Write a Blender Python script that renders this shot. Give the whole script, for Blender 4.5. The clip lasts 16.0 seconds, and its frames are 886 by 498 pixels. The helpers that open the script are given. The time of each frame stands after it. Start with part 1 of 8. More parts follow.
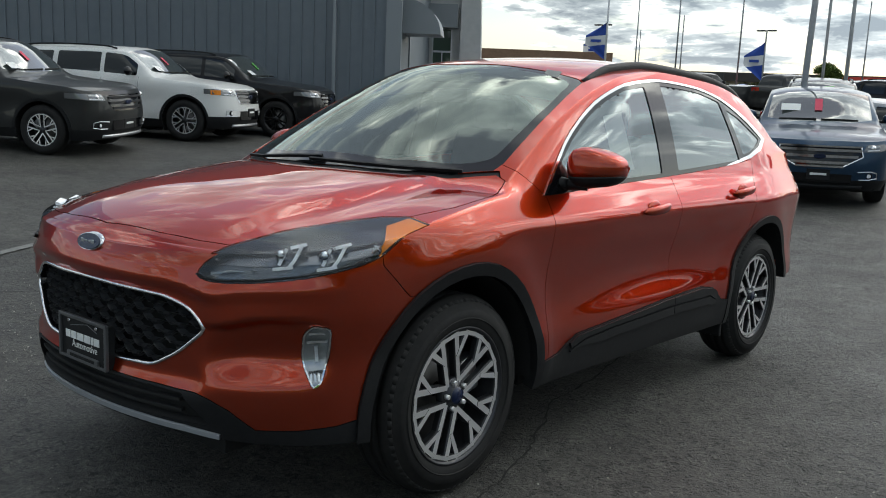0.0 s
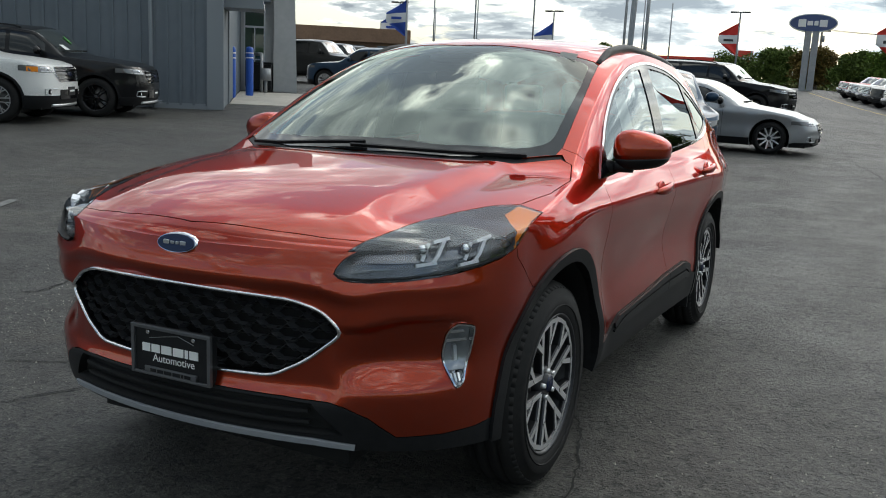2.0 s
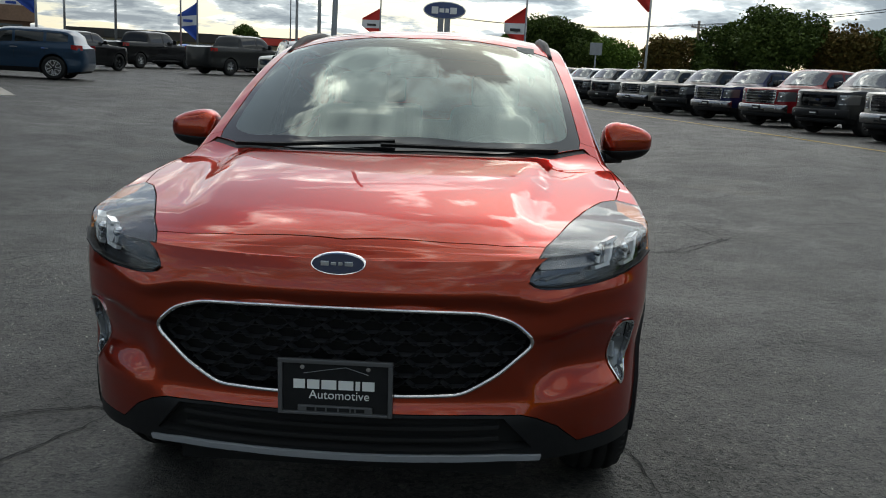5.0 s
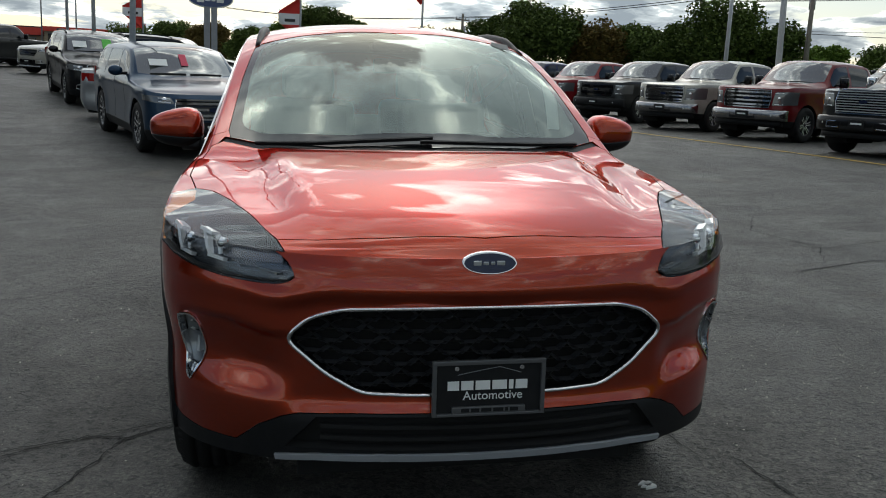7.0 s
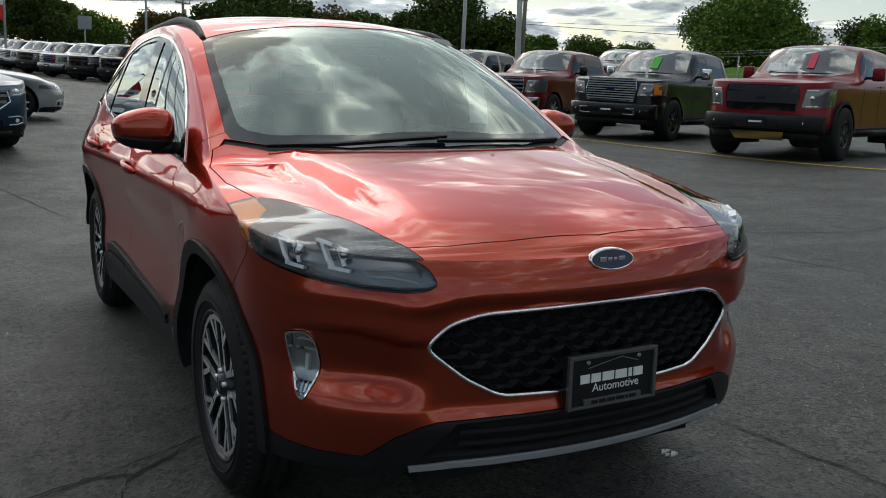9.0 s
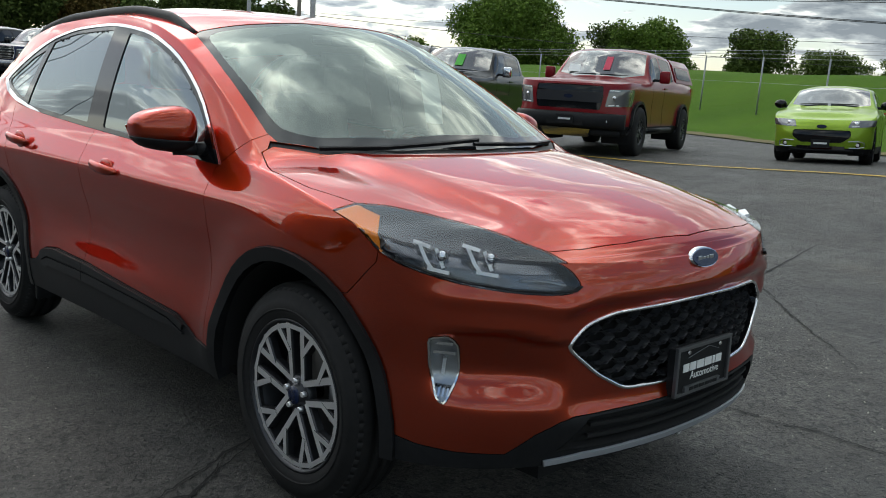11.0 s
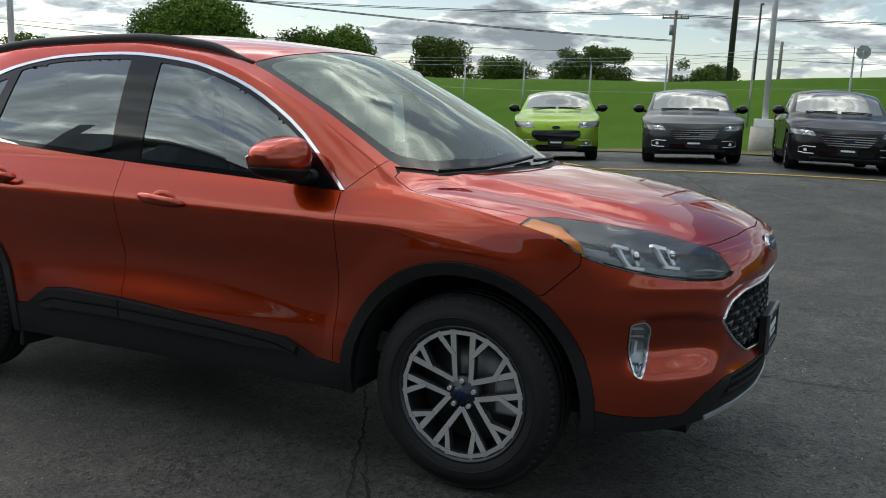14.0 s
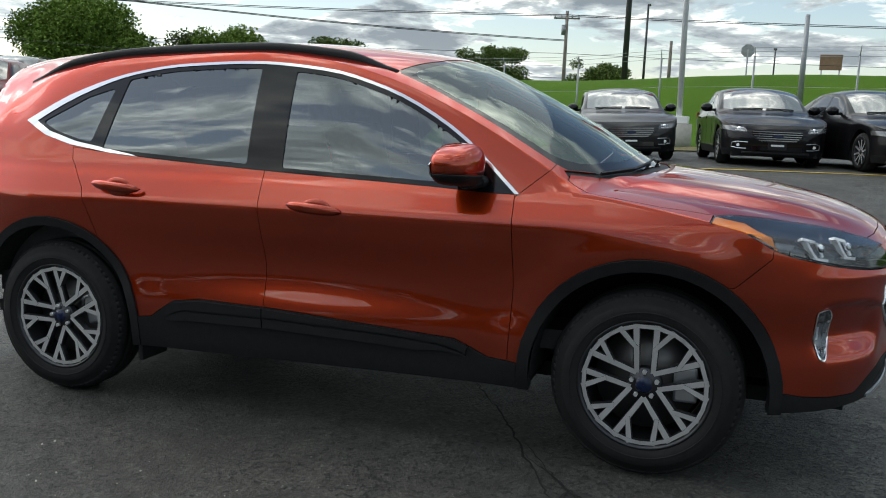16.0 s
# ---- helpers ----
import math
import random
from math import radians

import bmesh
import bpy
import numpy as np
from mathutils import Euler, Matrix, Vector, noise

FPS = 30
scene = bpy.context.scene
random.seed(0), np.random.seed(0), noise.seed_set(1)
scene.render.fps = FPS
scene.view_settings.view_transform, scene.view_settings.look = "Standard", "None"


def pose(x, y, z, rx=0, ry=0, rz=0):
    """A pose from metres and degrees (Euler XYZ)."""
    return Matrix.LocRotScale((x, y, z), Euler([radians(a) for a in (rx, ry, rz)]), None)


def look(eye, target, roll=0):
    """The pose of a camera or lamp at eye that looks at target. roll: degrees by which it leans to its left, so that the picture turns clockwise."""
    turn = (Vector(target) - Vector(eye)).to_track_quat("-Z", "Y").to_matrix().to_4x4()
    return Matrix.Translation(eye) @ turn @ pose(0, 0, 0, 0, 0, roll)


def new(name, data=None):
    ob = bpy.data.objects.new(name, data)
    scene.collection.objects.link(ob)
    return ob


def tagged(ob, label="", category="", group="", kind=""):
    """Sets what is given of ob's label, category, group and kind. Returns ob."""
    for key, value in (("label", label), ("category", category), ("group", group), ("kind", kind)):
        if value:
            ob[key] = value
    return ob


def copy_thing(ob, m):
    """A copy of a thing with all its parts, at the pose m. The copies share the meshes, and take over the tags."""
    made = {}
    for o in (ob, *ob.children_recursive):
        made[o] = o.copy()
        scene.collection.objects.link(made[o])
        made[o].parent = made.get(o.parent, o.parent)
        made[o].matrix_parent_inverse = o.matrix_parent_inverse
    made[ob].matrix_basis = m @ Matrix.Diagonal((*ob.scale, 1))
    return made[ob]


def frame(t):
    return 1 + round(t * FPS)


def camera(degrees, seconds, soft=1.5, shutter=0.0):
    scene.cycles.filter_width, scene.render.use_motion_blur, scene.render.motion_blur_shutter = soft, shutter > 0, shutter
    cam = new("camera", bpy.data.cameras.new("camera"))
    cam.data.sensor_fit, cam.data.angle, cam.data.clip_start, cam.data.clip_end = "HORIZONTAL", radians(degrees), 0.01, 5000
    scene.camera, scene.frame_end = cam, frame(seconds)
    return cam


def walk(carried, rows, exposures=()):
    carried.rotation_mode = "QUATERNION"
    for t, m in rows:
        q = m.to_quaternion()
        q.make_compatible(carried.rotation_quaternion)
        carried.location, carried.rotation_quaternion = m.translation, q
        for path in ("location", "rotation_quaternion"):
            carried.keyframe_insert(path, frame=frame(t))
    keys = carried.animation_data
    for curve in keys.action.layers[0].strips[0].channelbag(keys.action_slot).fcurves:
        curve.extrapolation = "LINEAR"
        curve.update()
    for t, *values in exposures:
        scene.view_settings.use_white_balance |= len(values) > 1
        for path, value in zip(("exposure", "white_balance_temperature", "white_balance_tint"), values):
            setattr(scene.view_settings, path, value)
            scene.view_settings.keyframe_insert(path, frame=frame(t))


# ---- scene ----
cam = camera(52.9, 16.0, 1.0)
# The lot falls gently towards its middle, so the red car and the eye's rows share a frame that leans a little from plumb.
LEAN = Vector((0.0204, -0.0171, 0.99965)).rotation_difference(Vector((0, 0, 1))).to_matrix().to_4x4()
ROWS = [
    (0, (2.769, -2.369, 1.343), (1.495, -0.857, 1.043), 2.2),
    (0.5, (2.546, -2.556, 1.352), (1.36, -0.975, 1.046), 2.2),
    (1, (2.341, -2.691, 1.342), (1.258, -1.038, 1.032), 2.1),
    (1.5, (2.09, -2.774, 1.323), (1.087, -1.073, 1.005), 2.1),
    (2, (1.864, -2.856, 1.33), (0.978, -1.094, 0.997), 2.1),
    (2.5, (1.617, -3.006, 1.351), (0.921, -1.162, 1.013), 2.1),
    (3, (1.375, -3.081, 1.336), (0.81, -1.192, 0.998), 2.1),
    (3.5, (1.114, -3.104, 1.335), (0.669, -1.183, 0.999), 2.1),
    (6, (-0.062, -3.219, 1.341), (0.036, -1.252, 0.994), 1.6),
    (6.5, (-0.339, -3.198, 1.349), (-0.102, -1.243, 1.001), 1.6),
    (7, (-0.566, -3.141, 1.33), (-0.188, -1.208, 0.979), 1.4),
    (7.5, (-0.799, -3.053, 1.338), (-0.299, -1.149, 0.987), 1.0),
    (8, (-1.065, -3.022, 1.344), (-0.435, -1.156, 0.995), 0.7),
    (8.5, (-1.34, -2.958, 1.353), (-0.556, -1.152, 1.0), 1.1),
    (9, (-1.567, -2.79, 1.35), (-0.624, -1.065, 0.983), 1.3),
    (11.5, (-2.622, -2.145, 1.371), (-1.218, -0.768, 1.006), 2.5),
    (12, (-2.834, -2.012, 1.393), (-1.388, -0.679, 1.026), 1.8),
    (12.5, (-3.039, -1.855, 1.408), (-1.487, -0.649, 1.038), 1.9),
    (13, (-3.207, -1.659, 1.4), (-1.566, -0.574, 1.035), 1.9),
    (13.5, (-3.384, -1.464, 1.396), (-1.661, -0.511, 1.046), 1.9),
    (14, (-3.612, -1.263, 1.383), (-1.842, -0.392, 1.054), 1.8),
    (14.5, (-3.763, -1.066, 1.361), (-1.967, -0.248, 1.038), 1.8),
    (15, (-3.871, -0.817, 1.364), (-2.051, -0.056, 1.038), 1.5),
    (15.5, (-3.993, -0.566, 1.37), (-2.147, 0.129, 1.04), 1.5),
    (16, (-4.137, -0.334, 1.384), (-2.273, 0.314, 1.061), 1.1),
]
walk(cam, [(t, LEAN @ look(eye, target, roll)) for t, eye, target, roll in ROWS], [(t, stops, 6720, 8) for t, stops in ((0, 0.86), (3, 0.74), (6, 0.40), (8.5, 0.40), (11.5, 0.95), (13.5, 0.90), (14.5, 0.86), (16, 1.08))])

# ---- sky and sun ----
SUN_AZ, SUN_EL = 84.0, 37.0   # degrees from +x towards +y, and height
sun_dir = Vector((math.cos(radians(SUN_EL)) * math.cos(radians(SUN_AZ)), math.cos(radians(SUN_EL)) * math.sin(radians(SUN_AZ)), math.sin(radians(SUN_EL))))
world = bpy.data.worlds.new("overcast_sky")
scene.world = world
world.use_nodes = True


def build_sky(nt):
    nodes, links = nt.nodes, nt.links
    nodes.clear()
    out = nodes.new("ShaderNodeOutputWorld")
    bg = nodes.new("ShaderNodeBackground")
    sky = nodes.new("ShaderNodeTexSky")
    sky.sky_type, sky.sun_disc = "NISHITA", False
    sky.sun_elevation, sky.sun_rotation = radians(SUN_EL), radians(90 - SUN_AZ)
    coord = nodes.new("ShaderNodeTexCoord")
    sep = nodes.new("ShaderNodeSeparateXYZ")
    links.new(coord.outputs["Generated"], sep.inputs[0])

    def m(op, a, b=None, c=None, clamp=False):
        n = nodes.new("ShaderNodeMath")
        n.operation, n.use_clamp = op, clamp
        for i, v in enumerate((a, b, c)):
            if v is None:
                continue
            if isinstance(v, (int, float)):
                n.inputs[i].default_value = v
            else:
                links.new(v, n.inputs[i])
        return n.outputs[0]

    # clouds lie on a flat layer: the way is divided by its height
    h = m("ADD", m("MAXIMUM", sep.outputs[2], 0.0), 0.16)
    comb = nodes.new("ShaderNodeCombineXYZ")
    links.new(m("DIVIDE", sep.outputs[0], h), comb.inputs[0])
    links.new(m("DIVIDE", sep.outputs[1], h), comb.inputs[1])
    comb.inputs[2].default_value = 3.7

    def noise_at(scale, detail, rough, dist, w):
        n = nodes.new("ShaderNodeTexNoise")
        n.noise_dimensions = "4D"
        n.inputs["W"].default_value = w
        links.new(comb.outputs[0], n.inputs["Vector"])
        n.inputs["Scale"].default_value, n.inputs["Detail"].default_value = scale, detail
        n.inputs["Roughness"].default_value, n.inputs["Distortion"].default_value = rough, dist
        return n.outputs[0]

    def ramp(src, stops):
        r = nodes.new("ShaderNodeValToRGB")
        el = r.color_ramp.elements
        while len(el) < len(stops):
            el.new(0.5)
        for e, (p, c) in zip(el, stops):
            e.position, e.color = p, (*c, 1)
        links.new(src, r.inputs[0])
        return r.outputs[0]

    def mix(f, a, b):
        n = nodes.new("ShaderNodeMix")
        n.data_type = "RGBA"
        links.new(f, n.inputs[0])
        for v, s in ((a, n.inputs[6]), (b, n.inputs[7])):
            if isinstance(v, tuple):
                s.default_value = (*v, 1)
            else:
                links.new(v, s)
        return n.outputs[2]

    big = noise_at(1.7, 10, 0.56, 0.35, 1.3)
    fine = noise_at(4.2, 9, 0.60, 0.4, 6.1)
    cover = ramp(big, [(0.480, (0, 0, 0)), (0.530, (1, 1, 1))])
    thick = m("ADD", m("MULTIPLY", big, 0.62), m("MULTIPLY", fine, 0.38))
    cloud = ramp(thick, [(0.435, (1.85, 1.88, 1.80)), (0.478, (1.05, 1.09, 1.06)), (0.515, (0.40, 0.455, 0.49)), (0.575, (0.17, 0.21, 0.25))])
    # towards the sun the cloud edges glow
    near = nodes.new("ShaderNodeVectorMath")
    near.operation = "DOT_PRODUCT"
    links.new(coord.outputs["Generated"], near.inputs[0])
    near.inputs[1].default_value = sun_dir
    glow = m("POWER", m("MAXIMUM", near.outputs["Value"], 0.0), 6.0)
    gain = nodes.new("ShaderNodeVectorMath")
    gain.operation = "SCALE"
    links.new(cloud, gain.inputs[0])
    links.new(m("ADD", m("MULTIPLY_ADD", glow, 2.2, 0.58), m("MULTIPLY", m("MAXIMUM", sep.outputs[2], 0.0), 0.85)), gain.inputs["Scale"])
    # the sun itself, hidden, whitens the cloud before it
    burn = m("MULTIPLY", m("POWER", m("MAXIMUM", near.outputs["Value"], 0.0), 60.0), m("MULTIPLY_ADD", fine, 18.0, -5.6))
    whiten = nodes.new("ShaderNodeVectorMath")
    whiten.operation = "ADD"
    links.new(gain.outputs[0], whiten.inputs[0])
    spot = nodes.new("ShaderNodeVectorMath")
    spot.operation = "SCALE"
    spot.inputs[0].default_value = (1.0, 0.97, 0.90)
    links.new(m("MAXIMUM", burn, 0.0), spot.inputs["Scale"])
    links.new(spot.outputs[0], whiten.inputs[1])
    blue = nodes.new("ShaderNodeVectorMath")
    blue.operation = "SCALE"
    links.new(sky.outputs[0], blue.inputs[0])
    blue.inputs["Scale"].default_value = 0.075
    sky_all = mix(cover, blue.outputs[0], whiten.outputs[0])
    # pale band over the horizon
    low = m("POWER", m("SUBTRACT", 1.0, m("MAXIMUM", sep.outputs[2], 0.0), clamp=True), 16.0)
    sky_all = mix(m("MULTIPLY", low, 0.25), sky_all, (0.80, 0.84, 0.88))
    links.new(sky_all, bg.inputs[0])
    bg.inputs[1].default_value = 1.0
    links.new(bg.outputs[0], out.inputs[0])


build_sky(world.node_tree)
sun = new("sun", bpy.data.lights.new("sun", "SUN"))
sun.data.energy, sun.data.angle, sun.data.color = 0.5, radians(140), (1.0, 0.96, 0.88)
sun.matrix_world = look(sun_dir * 200, (0, 0, 0))
tagged(sun, "hazy sun behind thin cloud", "sun", kind="structure")

# ---- materials ----
def material(name, color=(0.5, 0.5, 0.5), rough=0.5, metal=0.0, coat=0.0, spec=0.5, ior=None, trans=0.0, emit=None):
    mat = bpy.data.materials.new(name)
    mat.use_nodes = True
    b = mat.node_tree.nodes["Principled BSDF"]
    b.inputs["Base Color"].default_value = (*color, 1)
    b.inputs["Roughness"].default_value, b.inputs["Metallic"].default_value = rough, metal
    b.inputs["Coat Weight"].default_value, b.inputs["Coat Roughness"].default_value = coat, 0.03
    b.inputs["Specular IOR Level"].default_value, b.inputs["Transmission Weight"].default_value = spec, trans
    if ior:
        b.inputs["IOR"].default_value = ior
    if emit:
        b.inputs["Emission Color"].default_value, b.inputs["Emission Strength"].default_value = (*emit[0], 1), emit[1]
    return mat


class Nodes:
    """Short ways to grow a material's node tree, in object or world space."""

    def __init__(self, mat, space="Object"):
        self.nt = mat.node_tree
        self.bsdf = self.nt.nodes["Principled BSDF"]
        c = self.nt.nodes.new("ShaderNodeTexCoord")
        self.co = c.outputs[space]
        if space == "World":
            self.co = None

    def node(self, kind):
        return self.nt.nodes.new(kind)

    def link(self, a, b):
        self.nt.links.new(a, b)

    def scaled(self, s):
        n = self.node("ShaderNodeMapping")
        n.inputs["Scale"].default_value = s
        self.link(self.co, n.inputs[0])
        return n.outputs[0]

    def fbm(self, scale, detail=4, rough=0.55, vec=None, dist=0.0):
        n = self.node("ShaderNodeTexNoise")
        n.inputs["Scale"].default_value, n.inputs["Detail"].default_value = scale, detail
        n.inputs["Roughness"].default_value, n.inputs["Distortion"].default_value = rough, dist
        self.link(vec or self.co, n.inputs["Vector"])
        return n.outputs[0]

    def voronoi(self, scale, feature="F1", vec=None, out="Distance", rand=1.0):
        n = self.node("ShaderNodeTexVoronoi")
        n.feature = feature
        n.inputs["Scale"].default_value = scale
        n.inputs["Randomness"].default_value = rand
        self.link(vec or self.co, n.inputs["Vector"])
        return n.outputs[out]

    def ramp(self, src, *stops):
        r = self.node("ShaderNodeValToRGB")
        el = r.color_ramp.elements
        while len(el) < len(stops):
            el.new(0.5)
        for e, (p, c) in zip(el, stops):
            e.position = p
            e.color = (*c, 1) if isinstance(c, tuple) else (c, c, c, 1)
        self.link(src, r.inputs[0])
        return r.outputs[0]

    def mix(self, f, a, b, blend="MIX"):
        n = self.node("ShaderNodeMix")
        n.data_type, n.blend_type = "RGBA", blend
        if isinstance(f, (int, float)):
            n.inputs[0].default_value = f
        else:
            self.link(f, n.inputs[0])
        for v, s in ((a, n.inputs[6]), (b, n.inputs[7])):
            if isinstance(v, tuple):
                s.default_value = (*v, 1)
            else:
                self.link(v, s)
        return n.outputs[2]

    def math(self, op, a, b=0.0, clamp=False):
        n = self.node("ShaderNodeMath")
        n.operation, n.use_clamp = op, clamp
        for i, v in enumerate((a, b)):
            if isinstance(v, (int, float)):
                n.inputs[i].default_value = v
            else:
                self.link(v, n.inputs[i])
        return n.outputs[0]

    def bump(self, height, strength=0.3, distance=0.01):
        n = self.node("ShaderNodeBump")
        n.inputs["Strength"].default_value, n.inputs["Distance"].default_value = strength, distance
        self.link(height, n.inputs["Height"])
        self.link(n.outputs[0], self.bsdf.inputs["Normal"])

    def color(self, c):
        self.link(c, self.bsdf.inputs["Base Color"])

    def rough(self, r):
        self.link(r, self.bsdf.inputs["Roughness"])


def grainy(name, a, b, scale, rough=0.7, metal=0.0, bump=0.2, dist=0.004, fine=8.0):
    """A surface whose colour wanders between a and b at two scales, with fine relief."""
    mat = material(name, a, rough, metal)
    n = Nodes(mat)
    coarse, small = n.fbm(scale, 4), n.fbm(scale * fine, 3)
    n.color(n.mix(n.ramp(n.math("ADD", n.math("MULTIPLY", coarse, 0.6), n.math("MULTIPLY", small, 0.4)), (0.35, 0.0), (0.65, 1.0)), a, b))
    n.bump(small, bump, dist)
    return mat


def car_paint(name, color, flake=0.35, metal=0.55, rough=0.34, ior=1.45, coat=0.6):
    """Basecoat with fine flakes under clear lacquer."""
    mat = material(name, color, rough, metal, coat=coat, spec=0.12)
    mat.node_tree.nodes["Principled BSDF"].inputs["Coat IOR"].default_value = ior
    mat.node_tree.nodes["Principled BSDF"].inputs["Coat Roughness"].default_value = 0.012
    n = Nodes(mat)
    cell = n.voronoi(1600.0, out="Color")
    sepc = n.node("ShaderNodeSeparateColor")
    n.link(cell, sepc.inputs[0])
    lift = n.ramp(sepc.outputs[0], (0.3, 0.82), (0.95, 1.0 + flake))
    n.color(n.mix(1.0, color, lift, "MULTIPLY"))
    return mat


def asphalt():
    mat = material("worn_asphalt", (0.06, 0.06, 0.055), 0.8, spec=0.5)
    n = Nodes(mat)
    big, mid = n.fbm(0.16, 5, 0.6), n.fbm(1.3, 6, 0.65, dist=0.5)
    grit, fine = n.fbm(55.0, 4, 0.7), n.fbm(190.0, 2, 0.6)
    base = n.mix(n.ramp(big, (0.36, 0.0), (0.64, 1.0)), (0.033, 0.0320, 0.0280), (0.062, 0.059, 0.050))
    base = n.mix(n.ramp(mid, (0.40, 0.0), (0.66, 0.8)), base, (0.046, 0.044, 0.039))
    base = n.mix(1.0, base, n.ramp(grit, (0.34, 0.40), (0.50, 0.98), (0.66, 1.95)), "MULTIPLY")
    base = n.mix(1.0, base, n.ramp(fine, (0.35, 0.48), (0.65, 1.62)), "MULTIPLY")
    # old sealer darkens wide patches
    seal = n.ramp(n.fbm(0.45, 5, 0.6, dist=0.6), (0.50, 0.0), (0.58, 0.35))
    base = n.mix(seal, base, (0.025, 0.025, 0.0243))
    # hand-sized mottling
    base = n.mix(1.0, base, n.ramp(n.fbm(8.0, 3, 0.6), (0.35, 0.72), (0.65, 1.28)), "MULTIPLY")
    # irregular pits where stones have come out, thick in places
    thick = n.ramp(n.fbm(0.9, 4, 0.6), (0.35, 0.0), (0.62, 0.065))
    hole = n.math("SUBTRACT", n.math("ADD", thick, 0.380), n.fbm(34.0, 2, 0.5, dist=0.7))
    pit = n.ramp(hole, (0.0, 0.0), (0.035, 1.0))
    base = n.mix(n.math("MULTIPLY", pit, 0.9), base, (0.008, 0.008, 0.008))
    # pale chips of stone in the worn binder, in drifts
    drift = n.ramp(n.fbm(0.55, 4, 0.6), (0.48, 0.0), (0.66, 1.0))
    chip = n.ramp(n.voronoi(60.0), (0.10, 1.0), (0.17, 0.0))
    pick = n.ramp(n.fbm(19.0, 1), (0.54, 0.0), (0.60, 1.0))
    base = n.mix(n.math("MULTIPLY", n.math("MULTIPLY", chip, pick), drift), base, (0.34, 0.31, 0.26))
    # rusty tan stains with shapes of their own
    stain = n.ramp(n.fbm(0.33, 4, 0.65, dist=0.8), (0.62, 0.0), (0.74, 0.5))
    base = n.mix(stain, base, (0.10, 0.080, 0.056))
    n.color(base)
    n.rough(n.ramp(mid, (0.3, 0.50), (0.7, 0.72)))
    n.bump(n.math("SUBTRACT", n.math("ADD", n.math("MULTIPLY", fine, 0.35), grit), n.math("MULTIPLY", pit, 0.9)), 1.0, 0.012)
    return mat


def grass_mat():
    mat = material("mown_grass", (0.07, 0.16, 0.02), 0.9, spec=0.08)
    n = Nodes(mat)
    a, b = n.fbm(0.22, 5, 0.65), n.fbm(6.0, 5, 0.7)
    streak = n.fbm(1.0, 4, 0.6, vec=n.scaled((0.12, 1.6, 0.8)))
    c = n.mix(n.ramp(a, (0.32, 0.0), (0.68, 1.0)), (0.042, 0.105, 0.004), (0.072, 0.150, 0.008))
    c = n.mix(n.ramp(streak, (0.4, 0.0), (0.7, 0.6)), c, (0.060, 0.115, 0.008))
    c = n.mix(n.ramp(b, (0.48, 0.0), (0.78, 0.45)), c, (0.100, 0.155, 0.018))
    n.color(c)
    n.bump(b, 0.8, 0.05)
    return mat


